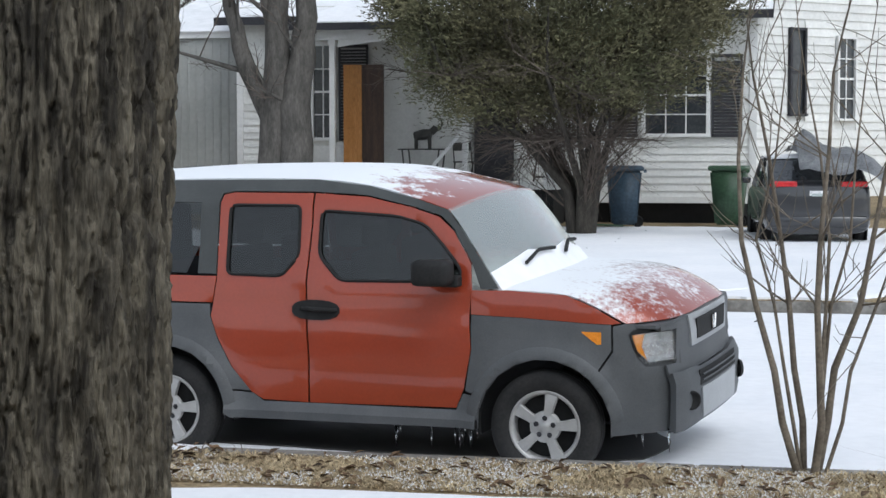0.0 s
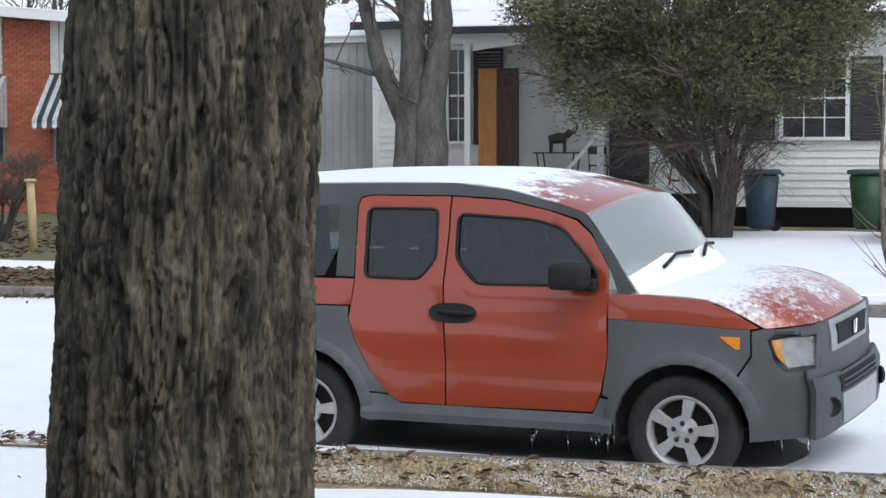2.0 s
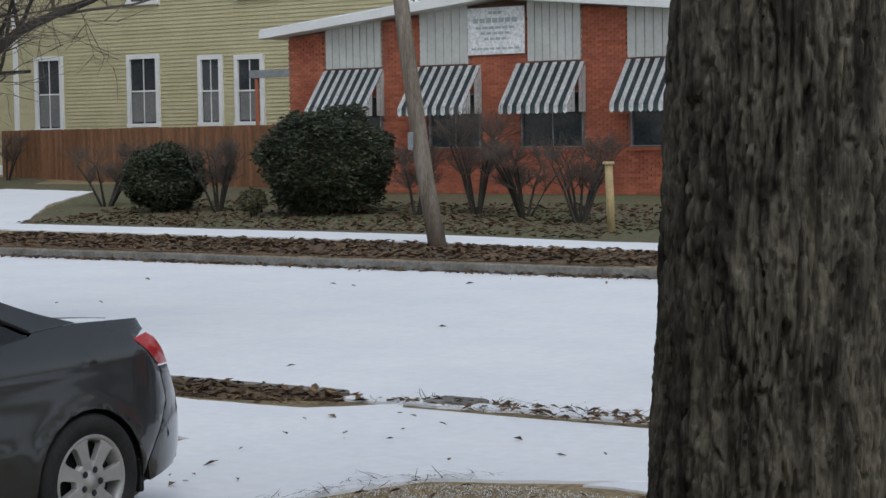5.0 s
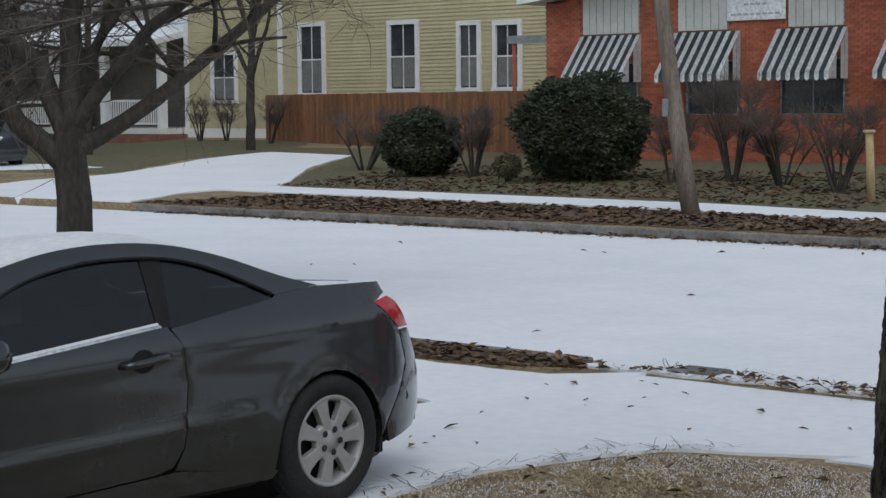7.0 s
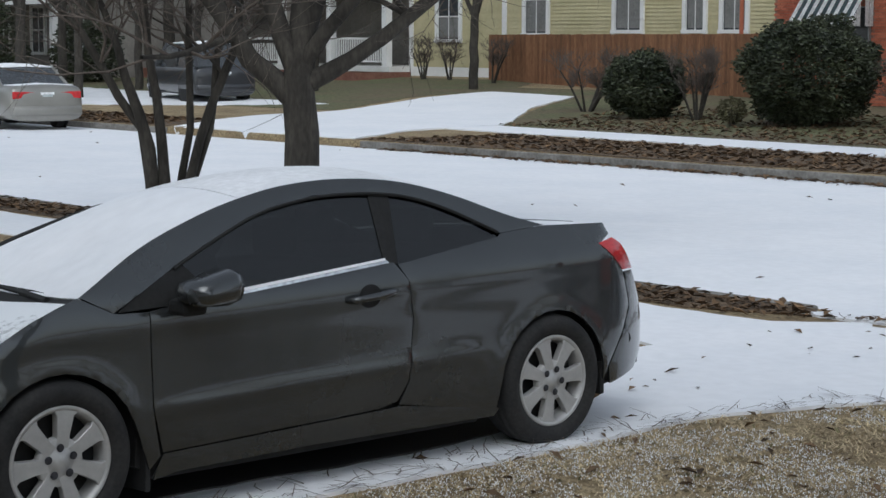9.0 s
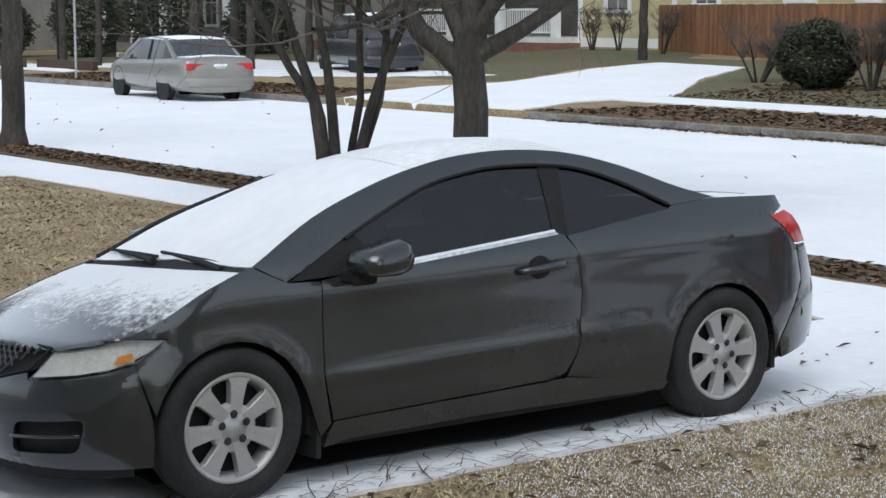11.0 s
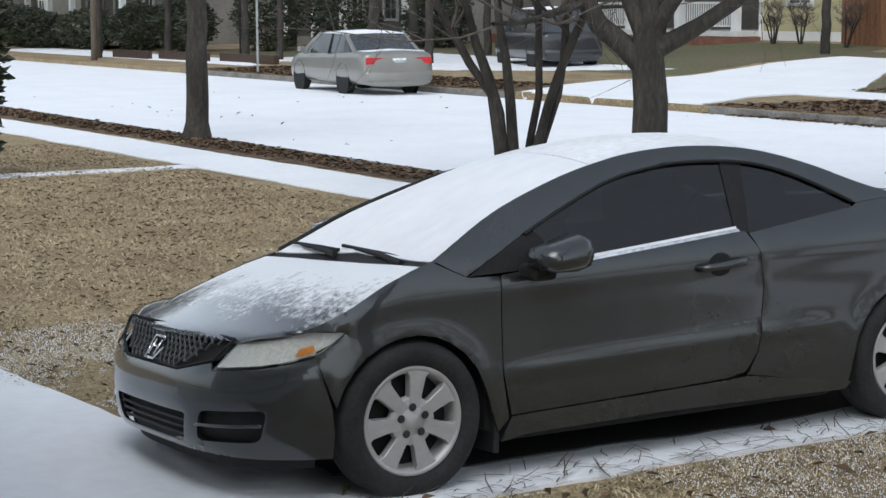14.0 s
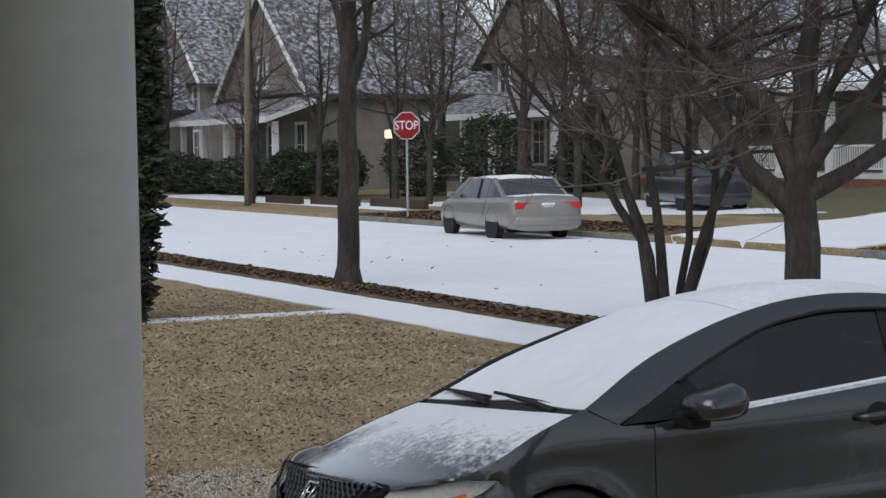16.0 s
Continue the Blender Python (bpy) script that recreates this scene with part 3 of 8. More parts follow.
    for u in (-10.82, -7.83, -6.0):
        part("porch_post", boxes((u - 0.06, u + 0.06, pv, pv + 0.12, 1.0, 4.12), (u - 0.08, u + 0.08, pv - 0.02, pv + 0.14, 1.0, 1.12), (u - 0.08, u + 0.08, pv - 0.02, pv + 0.14, 4.02, 4.12)), WHITE_CLEAN, h)
    part("stair_rail", tube(bmesh.new(), [(-7.75, pv - 0.05, 2.25), (-8.45, pv - 0.9, 1.25)], [0.05, 0.05], 4), WHITE_CLEAN, h)
    part("stair_post", boxes((-8.5, -8.38, pv - 1.0, pv - 0.88, 0, 1.35)), WHITE_CLEAN, h)
    slab_roof("porch_roof", [(p0 - 0.35, pv - 0.4, 4.47), (p1 + 0.3, pv - 0.4, 4.47), (p1 - 1.8, v, 5.5), (p0 + 1.8, v, 5.5)], 0.1, SHINGLE, h)
    slab_roof("porch_roof", [(p0 - 0.35, pv - 0.4, 4.47), (p0 + 1.8, v, 5.5), (p0 - 0.35, v, 4.47)], 0.1, SHINGLE, h)
    slab_roof("porch_roof_snow", [(p0 - 0.33, pv - 0.38, 4.505), (p1 + 0.28, pv - 0.38, 4.505), (p1 - 1.8, v, 5.54), (p0 + 1.8, v, 5.54)], 0.03, SNOW, h, "smooth snow on the porch roof")
    slab_roof("porch_roof_snow", [(p0 - 0.33, pv - 0.36, 4.505), (p0 + 1.8, v - 0.03, 5.54), (p0 - 0.33, v, 4.505)], 0.03, SNOW, h, "smooth snow on the porch roof")
    part("gutter", boxes((p0 - 0.36, p1 + 0.3, pv - 0.46, pv - 0.4, 4.32, 4.46)), DARK_SHUTTER, h)
    # things on the porch
    d = thing("door_leaf", st(-10.72, 39.9, 1.0), "unhung orange-brown wooden door leaning on the porch", "door")
    part("leaf", boxes((0, 0.42, 0, 0.05, 0.15, 2.6), bevel=0.006), ORANGE_WOOD, d)
    part("leaf_edge", boxes((0.42, 0.92, 0.02, 0.08, 0.15, 2.6), bevel=0.006), DARK_WOOD, d, "dark brown panel")
    t = thing("patio_table", st(-8.95, 40.2, 1.0), "small dark metal patio table on the porch", "table")
    part("tabletop", boxes((-0.5, 0.5, -0.4, 0.4, 0.70, 0.73), bevel=0.006), BRONZE, t)
    for x, y in ((-0.42, -0.32), (0.42, -0.32), (-0.42, 0.32), (0.42, 0.32)):
        part("leg", rod(bmesh.new(), (x * 0.8, y, 0), (x, y, 0.7), 0.018), BRONZE, t)
    bm = bmesh.new()
    tube(bm, [(-0.2, 0, 0.28), (0, 0, 0.31), (0.18, 0, 0.33)], [0.09, 0.125, 0.1], 10)
    for x, y in ((-0.16, 0.05), (-0.15, -0.05), (0.14, 0.05), (0.15, -0.05)):
        rod(bm, (x, y, 0.26), (x * 1.05, y, 0), 0.04, 0.035)
    tube(bm, [(0.18, 0, 0.36), (0.27, 0, 0.44), (0.33, 0, 0.42)], [0.08, 0.09, 0.05], 9)
    tube(bm, [(0.31, 0, 0.42), (0.39, 0, 0.44), (0.43, 0, 0.52), (0.42, 0, 0.62), (0.39, 0, 0.64)], [0.04, 0.03, 0.024, 0.018, 0.012], 7)
    tube(bm, [(0.24, 0.08, 0.47), (0.2, 0.12, 0.4), (0.22, 0.1, 0.34)], [0.02, 0.05, 0.015], 5)
    tagged(part("elephant_statue", bm, BRONZE, m=st(-8.95, 40.15, 1.73)), "dark bronze elephant statue with raised trunk on a table", "statue")
    c = thing("folding_chair", st(-8.05, 40.2, 1.0, 20), "dark folding chair on the porch", "chair")
    part("seat", boxes((-0.2, 0.2, -0.2, 0.2, 0.42, 0.45), bevel=0.005), BRONZE, c)
    part("backrest", boxes((-0.2, 0.2, 0.18, 0.2, 0.68, 0.86), bevel=0.005), BRONZE, c)
    for x in (-0.2, 0.2):
        part("leg", rod(bmesh.new(), (x, -0.25, 0), (x, 0.2, 0.88), 0.014), BRONZE, c)
        part("leg", rod(bmesh.new(), (x, 0.25, 0), (x, -0.18, 0.44), 0.014), BRONZE, c)
    e = thing("easel_stand", st(-6.35, 40.4, 0.0), "small dark folding stand beside the front door", "stand")
    for x in (-0.18, 0.18):
        part("leg", rod(bmesh.new(), (x, 0, 0.75), (x * 0.3, 0.1, 1.75), 0.02), BRONZE, e)
    part("crossbar", rod(bmesh.new(), (-0.12, 0.03, 1.1), (0.12, 0.03, 1.1), 0.02), BRONZE, e)
    return h


white_house()


def shed():
    s = thing("metal_shed", ST, "tall grey ribbed metal shed beside the white house", "shed")
    part("wall", boxes((-16.2, -13.72, 42.0, 48, 0, 4.35)), GREY_METAL, s)
    for i in range(12):
        u = -16.15 + i * 0.2
        part("rib", boxes((u, u + 0.05, 41.965, 42.0, 0.1, 4.3), bevel=0.01), GREY_METAL, s)
    part("eave", boxes((-16.3, -13.6, 41.9, 48, 4.35, 4.5)), WHITE_CLEAN, s)
    slab_roof("roof_snow", [(-16.3, 41.85, 4.52), (-13.5, 41.85, 4.52), (-13.5, 46, 5.6), (-16.3, 46, 5.6)], 0.03, SNOW_THIN, s, "thin snow on a metal roof")


shed()


def bin_(m, material, label):
    b = thing("wheelie_bin", m, label, "bin", "bins by the house")
    bm = bmesh.new()
    lo = [bm.verts.new(c) for c in ((-0.26, -0.3, 0.05), (0.26, -0.3, 0.05), (0.26, 0.3, 0.05), (-0.26, 0.3, 0.05))]
    hi = [bm.verts.new(c) for c in ((-0.36, -0.4, 1.2), (0.36, -0.4, 1.2), (0.36, 0.4, 1.2), (-0.36, 0.4, 1.2))]
    bm.faces.new(lo[::-1])
    bm.faces.new(hi)
    for i in range(4):
        bm.faces.new((lo[i], lo[(i + 1) % 4], hi[(i + 1) % 4], hi[i]))
    bmesh.ops.bevel(bm, geom=bm.edges[:], offset=0.04, segments=2, affect="EDGES")
    part("body", bm, material, b, smooth=True)
    part("lid", boxes((-0.4, 0.4, -0.44, 0.46, 1.2, 1.3), bevel=0.04), material, b, smooth=True)
    part("handle", rod(bmesh.new(), (0.4, -0.25, 1.18), (0.46, -0.25, 1.2), 0.035), material, b)
    for y in (-0.28, 0.28):
        bm = revolve(bmesh.new(), [(0.11, -0.03), (0.12, 0), (0.11, 0.03)], 16, True)
        bm.transform(Matrix.Translation((0.28, y, 0.12)))
        part("wheel", bm, BLACK, b)


bin_(st(-4.35, 39.2, 0.07, 10), BIN_BLUE, "dark blue wheeled bin with closed lid against white siding")
bin_(st(-2.15, 39.6, 0.07, -5), BIN_GREEN, "dark green wheeled bin with closed lid against white siding")


def brick_office():
    h = thing("brick_office", ST, "low red brick office with striped awnings and pale panels", "building")
    v, U0, U1 = 37.0, -29.55, -16.4
    zb = 0.2
    wins = [(-28.3, -26.65), (-25.15, -23.75), (-22.55, -20.95), (-19.65, -18.1)]
    sill, head = 1.52, 2.75

    def eave(u):
        return 5.18 - 0.097 * abs(u + 23.1)

    part("wall", boxes((U0, U1, v + 0.04, v + 0.3, zb, 4.3), (U0, U0 + 0.2, v + 0.3, 50, zb, 4.3)), MORTAR, h)
    bm = bmesh.new()
    q = [bm.verts.new(c) for c in ((U0, v + 0.05, 4.3), (U1, v + 0.05, 4.3), (U1, v + 0.05, eave(U1) - 0.2), (-23.1, v + 0.05, 4.95), (U0, v + 0.05, eave(U0) - 0.2))]
    bm.faces.new(q)
    bmesh.ops.solidify(bm, geom=bm.faces[:], thickness=-0.2)
    part("gable_wall", bm, MORTAR, h)
    # pale vertical panels between brick piers
    for a, b in ((-28.32, -26.6), (-25.45, -24.05), (-22.4, -20.97), (-19.77, -18.2)):
        bm = bmesh.new()
        n = int((b - a) / 0.2)
        for i in range(n):
            x0, x1 = a + (b - a) * i / n, a + (b - a) * (i + 1) / n - 0.02
            zt = min(eave(x0), eave(x1)) - 0.14
            box(bm, x0, x1, v - 0.03, v + 0.06, 3.5, zt)
        part("siding_panel", bm, PANEL_WHITE, h, "pale vertical siding panel")
    for a, b in wins:
        w = window(h, a, b, sill, head, v - 0.025, 2, 1, 0.03, STEEL, GLASS_HOUSE)
        part("brick_sill", boxes((a - 0.1, b + 0.1, v - 0.06, v + 0.05, sill - 0.12, sill - 0.035)), BRICK, h)
    # roof edge: two shallow slopes
    for a, b in ((U0 - 0.5, -23.1), (-23.1, U1 + 0.4)):
        slab_roof("roof_edge", [(a, v - 0.55, eave(a)), (b, v - 0.55, eave(b)), (b, 50, eave(b)), (a, 50, eave(a))], 0.2, WHITE_CLEAN, h)
        slab_roof("roof_snow", [(a, v - 0.5, eave(a) + 0.04), (b, v - 0.5, eave(b) + 0.04), (b, 50, eave(b) + 0.04), (a, 50, eave(a) + 0.04)], 0.03, SNOW_THIN, h, "thin snow along the roof edge")
    # bricks
    bw, bh = 0.203, 0.0677
    one = None
    rest = bmesh.new()
    count = 0
    rows = int((4.75 - zb) / bh)
    for r in range(rows):
        z = zb + r * bh
        x = U0 + (0.0 if r % 2 else bw / 2)
        while x < U1 - bw:
            xm = x + bw / 2
            in_win = any(a - 0.06 < xm < b + 0.06 for a, b in wins) and sill - 0.1 < z + bh / 2 < head + 0.05
            in_panel = z > 3.44 and any(a - 0.03 < xm < b + 0.03 for a, b in ((-28.32, -26.6), (-25.45, -24.05), (-22.4, -20.97), (-19.77, -18.2)))
            if not in_win and not in_panel and z + bh < eave(xm) - 0.22:
                if -20.9 < x < -19.9 and 0.9 < z < 4.4 and count < 290:
                    if one is None:
                        one = bpy.data.meshes.new("brick")
                        t = boxes((0, bw - 0.011, 0, 0.05, 0, bh - 0.011))
                        t.to_mesh(one)
                        t.free()
                        one.materials.append(BRICK)
                    ob = new("brick", one)
                    ob.parent = h
                    ob.location = (x, v, z)
                    count += 1
                else:
                    q = [rest.verts.new(c) for c in ((x, v, z), (x + bw - 0.011, v, z), (x + bw - 0.011, v, z + bh - 0.011), (x, v, z + bh - 0.011), (x, v + 0.05, z), (x + bw - 0.011, v + 0.05, z), (x + bw - 0.011, v + 0.05, z + bh - 0.011), (x, v + 0.05, z + bh - 0.011))]
                    for f in ((0, 1, 2, 3), (3, 2, 6, 7), (1, 0, 4, 5), (0, 3, 7, 4), (1, 5, 6, 2)):
                        rest.faces.new([q[k] for k in f])
            x += bw
    tagged(part("bricks", rest, BRICK, h), kind="stuff")
    # sign with plain bars for its writing
    s = thing("wall_sign", st(-23.25, v - 0.04, 4.25), "white wall sign with rows of faded green lettering on brick", "sign")
    part("board", boxes((-0.79, 0.79, -0.03, 0.0, -0.56, 0.55), bevel=0.01), SIGN_WHITE, s)
    for z, w, hgt, x in ((0.42, 0.2, 0.07, 0), (0.24, 0.62, 0.11, 0), (0.07, 0.55, 0.06, 0), (-0.06, 0.42, 0.06, 0), (-0.19, 0.32, 0.06, 0), (-0.42, 0.68, 0.05, 0)):
        n = max(3, int(w * 2 / 0.16))
        for i in range(n):
            x0 = -w + 2 * w * i / n
            part("text_bar", boxes((x0, x0 + 2 * w / n * 0.8, -0.034, -0.03, z - hgt / 2, z + hgt / 2)), INK, s)
    # awnings
    for a, b in ((-28.4, -26.55), (-25.57, -23.7), (-22.71, -20.87), (-19.8, -17.98)):
        aw = thing("awning", st(a, v, 2.46), "dark green and white striped metal awning over a window", "awning", "awnings on the brick office")
        L, D, top, slope = b - a, 0.85, 1.0, 0.16
        n = 15
        for i in range(n):
            x0, x1 = L * i / n, L * (i + 1) / n - 0.006
            bm = bmesh.new()
            pts = [(x0, -D, -0.0), (x1, -D, 0.0), (x1, -0.02, top), (x0, -0.02, top)]
            q = [bm.verts.new(c) for c in pts]
            lowv = [bm.verts.new((x, -D - 0.005, z)) for x, z in ((x0, -0.16), (x0 + (x1 - x0) * 0.5, -0.2), (x1, -0.16))]
            bm.faces.new(q)
            bm.faces.new((q[0], lowv[0], lowv[1], lowv[2], q[1]))
            bmesh.ops.solidify(bm, geom=bm.faces[:], thickness=0.02)
            part("awning_slat", bm, AWN_GREEN if i % 2 else SIGN_WHITE, aw)
        for x in (0.0, L):
            bm = bmesh.new()
            for k in range(5):
                y0, y1 = -D + D * k / 5, -D + D * (k + 1) / 5 - 0.01
                q = [bm.verts.new(c) for c in ((x, y0, -0.16), (x, y1, -0.16), (x, y1, top * (k + 1) / 5 - 0.02), (x, y0, max(-0.1, top * k / 5)))]
                if k != 2:
                    bm.faces.new(q)
            bmesh.ops.solidify(bm, geom=bm.faces[:], thickness=0.015)
            part("awning_cheek", bm, SIGN_WHITE if x else AWN_GREEN, aw)
    return h


brick_office()


def yellow_house():
    h = thing("house", ST, "two-storey pale yellow clapboard house with white trim and railed porch", "house")
    v, U0, U1 = 45.0, -53.2, -26.5
    for row in ((U0, -31.8, v + 0.05, v + 0.3, 0.5, 9.5), (-31.8, U1, v + 1.22, v + 1.5, 0.5, 9.5), (U0, U0 + 0.2, v + 0.3, 56, 0.5, 9.5)):
        part("wall", boxes(row), YELLOW, h)
    wins = [(-51.55, -50.4, 1.98, 3.62), (-46.9, -45.85, 2.2, 4.5), (-42.58, -41.45, 2.3, 4.42), (-39.48, -38.75, 2.3, 4.3), (-37.95, -37.05, 2.3, 4.25), (-42.5, -41.4, 6.3, 8.3), (-37.9, -36.4, 6.25, 8.2)]
    wall_boards(h, U0, -31.8, 0.75, 9.4, v + 0.05, 0.125, YELLOW, [(a - 0.1, b + 0.1, c - 0.1, d + 0.1) for a, b, c, d in wins], True)
    wall_boards(h, -31.8, U1, 0.75, 9.4, v + 1.2, 0.125, YELLOW, [], True)
    part("skirt_board", boxes((U0, -47.95, v - 0.02, v + 0.06, 0.5, 0.95)), WHITE_CLEAN, h)
    for u in (U0, -48.1, -31.9, -27.4):
        part("corner_board", boxes((u, u + 0.22, v - 0.01, v + 0.06, 0.5, 9.4)), WHITE_CLEAN, h)
    for a, b, c, d in wins:
        w = window(h, a, b, c, d, v, 2, 2, 0.15)
        part("curtain", boxes((a + 0.05, b - 0.05, v + 0.02, v + 0.028, c + 0.05, c + (d - c) * 0.5)), LINING, w)
    slab_roof("roof", [(U0 - 0.5, v - 0.6, 9.4), (U1, v - 0.6, 9.4), (U1, 50, 12.5), (U0 - 0.5, 50, 12.5)], 0.2, SHINGLE, h)
    slab_roof("roof_snow", [(U0 - 0.5, v - 0.55, 9.45), (U1, v - 0.55, 9.45), (U1, 50, 12.55), (U0 - 0.5, 50, 12.55)], 0.03, SNOW_THIN, h, "thin snow on the roof")
    # porch to the side
    part("porch_floor", boxes((-64, U0, v - 1.0, v + 3, 0.75, 0.95)), WHITE, h)
    part("porch_base", boxes((-64, U0 - 0.05, v - 0.95, v + 3, 0.0, 0.75)), BROWN_BRICK, h)
    part("porch_wall", boxes((-64, U0, v + 3, v + 3.2, 0.5, 6)), HOUSE_GREY, h)
    for u in (-63.5, -60.2, -57.0, -53.6):
        part("porch_post", boxes((u - 0.14, u + 0.14, v - 0.9, v - 0.62, 0.95, 4.2)), WHITE_CLEAN, h)
    slab_roof("porch_roof", [(-64.4, v - 1.3, 4.25), (U0, v - 1.3, 4.25), (U0, v + 3, 5.2), (-64.4, v + 3, 5.2)], 0.2, WHITE_CLEAN, h)
    slab_roof("porch_roof_snow", [(-64.4, v - 1.25, 4.3), (U0, v - 1.25, 4.3), (U0, v + 3, 5.25), (-64.4, v + 3, 5.25)], 0.03, SNOW, h, "snow on the porch roof")
    for u0, u1 in ((-56.7, -53.9), (-63.3, -60.5)):
        part("railing", boxes((u0, u1, v - 0.8, v - 0.74, 1.95, 2.03), (u0, u1, v - 0.8, v - 0.74, 1.1, 1.16)), WHITE_CLEAN, h)
        n = int((u1 - u0) / 0.14)
        for i in range(n):
            u = u0 + (u1 - u0) * (i + 0.5) / n
            part("baluster", boxes((u - 0.02, u + 0.02, v - 0.79, v - 0.75, 1.16, 1.95)), WHITE_CLEAN, h)
    for i in range(4):
        part("step", boxes((-59.6, -57.6, v - 1.0 - 0.3 * (4 - i), v - 1.0 - 0.3 * (3 - i), 0, 0.2 + 0.18 * i)), BROWN_BRICK, h)
    part("planter_wall", boxes((-57.5, -52.5, v - 3.2, v - 2.9, 0.1, 0.75), (-52.8, -52.5, v - 2.9, v - 0.5, 0.1, 0.75)), BROWN_BRICK, h)
    w = thing("garden_wall", ST, "low red-brown brick garden wall before the porch", "wall", kind="structure")
    part("wall_run", boxes((-70, -58.5, v - 5.2, v - 4.9, 0.1, 0.8), (-58.8, -58.5, v - 4.9, v - 2.5, 0.1, 0.8)), BROWN_BRICK, w)
    return h


yellow_house()


def board_fence():
    f = thing("board_fence", ST, "tall stained wooden board fence beside the yellow house", "fence")
    u = -47.7
    rng = random.Random(3)
    while u < -29.7:
        v = 44.0 - (u + 47.7) / 18 * 5.2
        part("board", boxes((u, u + 0.142, v, v + 0.022, 0.35 + 0.02 * rng.random(), 2.13 + 0.02 * rng.random())), FENCE_WOOD, f)
        u += 0.15
    for u in range(8):
        uu = -47.2 + u * 2.4
        v = 44.03 - (uu + 47.7) / 18 * 5.2
        part("fence_post", boxes((uu, uu + 0.1, v, v + 0.1, 0.2, 2.1)), FENCE_WOOD, f)
    d = thing("downpipe", st(-33.9, 41.0, 0), "rust-red downpipe and gutter arm beside the office", "pipe")
    part("pipe", rod(bmesh.new(), (0, 0, 0.4), (0, 0, 3.55), 0.06), BRICK, d)
    part("gutter_arm", boxes((-0.2, 3.4, -0.1, 0.1, 3.5, 3.72)), STEEL, d)


board_fence()


def far_house(u0, u1, v, z, wall, label, gable=True, porch=True):
    h = thing("house", ST, label, "house", "houses down the street")
    part("wall", boxes((u0, u1, v, v + 9, 0, z), bevel=0), wall, h)
    mid = (u0 + u1) / 2
    bm = bmesh.new()
    q = [bm.verts.new(c) for c in ((u0 - 0.4, v - 0.5, z), (u1 + 0.4, v - 0.5, z), (mid, v - 0.5, z + (u1 - u0) * 0.42), (u0 - 0.4, v + 9, z), (u1 + 0.4, v + 9, z), (mid, v + 9, z + (u1 - u0) * 0.42))]
    for f in ((0, 1, 2), (3, 5, 4), (0, 2, 5, 3), (1, 4, 5, 2)):
        bm.faces.new([q[k] for k in f])
    part("gable", bm, wall, h)
    for s, a in ((-1, u0 - 0.5), (1, u1 + 0.5)):
        slab_roof("roof", [(a, v - 0.8, z - 0.1), (mid, v - 0.8, z + (u1 - u0) * 0.42 + 0.15), (mid, v + 9, z + (u1 - u0) * 0.42 + 0.15), (a, v + 9, z - 0.1)], 0.2, SHINGLE, h)
        slab_roof("roof_snow", [(a, v - 0.75, z - 0.06), (mid, v - 0.75, z + (u1 - u0) * 0.42 + 0.2), (mid, v + 9, z + (u1 - u0) * 0.42 + 0.2), (a, v + 9, z - 0.06)], 0.03, PATCHY_ROOF, h, "patchy snow on the roof")
        part("rake_board", tube(bmesh.new(), [(a, v - 0.82, z - 0.1), (mid, v - 0.82, z + (u1 - u0) * 0.42 + 0.1)], [0.12, 0.12], 4), WHITE_CLEAN, h)
    for k in range(3):
        a = u0 + (u1 - u0) * (k + 0.3) / 3
        window(h, a, a + 1.0, 1.4, 3.2, v - 0.06, 2, 2, 0.14)
        if z > 5 and k != 1:
            window(h, a, a + 0.9, 4.4, 5.8, v - 0.06, 2, 2, 0.14)
    window(h, mid - 0.5, mid + 0.5, z + 0.4, z + 1.7, v - 0.56, 2, 2, 0.14)
    if porch:
        part("porch_floor", boxes((u0 - 1, u1 + 1, v - 2.6, v, 0.3, 0.6)), HOUSE_GREY, h)
        slab_roof("porch_roof", [(u0 - 1.3, v - 3, 3.5), (u1 + 1.3, v - 3, 3.5), (u1 + 1, v, 4.5), (u0 - 1, v, 4.5)], 0.25, WHITE_CLEAN, h)
        slab_roof("porch_roof_snow", [(u0 - 1.3, v - 2.95, 3.55), (u1 + 1.3, v - 2.95, 3.55), (u1 + 1, v, 4.55), (u0 - 1, v, 4.55)], 0.04, PATCHY_ROOF, h, "patchy snow on the porch roof")
        n = 5
        for i in range(n):
            a = u0 - 0.8 + (u1 - u0 + 1.6) * i / (n - 1)
            part("porch_post", boxes((a - 0.12, a + 0.12, v - 2.5, v - 2.26, 0.6, 3.3)), WHITE_CLEAN, h)
    return h


far_house(-86, -75, 30.5, 4.6, HOUSE_GREY, "grey gabled house with white porch posts and patchy snow")
far_house(-73, -64, 38, 5.8, HOUSE_GREY, "tall grey gabled house behind bare trees")
far_house(-98, -88, 20, 4.2, HOUSE_GREY, "grey cottage with snow on its roof")
far_house(-112, -100, 34, 6.0, HOUSE_GREY, "distant grey gabled house among trees", porch=False)
far_house(-82, -72, 52, 6.0, HOUSE_GREY, "distant gabled house among bare trees", porch=False)
far_house(3, 14, 62, 5.5, HOUSE_GREY, "distant house behind the white cottage", porch=False)


# the porch on which the camera stands; unseen ceiling and wall added to shade the column
home = thing("porch", ST, "covered front porch with painted floor and ceiling", "porch", kind="structure")
part("floor", boxes((-9, 9, -2.3, 1.15, 0.0, 0.34)), COLUMN_PAINT, home)
part("house_wall", boxes((-9, 9, -2.6, -2.3, 0.0, 3.3)), WHITE, home)
part("porch_ceiling", boxes((-9, 9, -2.3, 1.25, 3.05, 3.2)), WHITE, home)
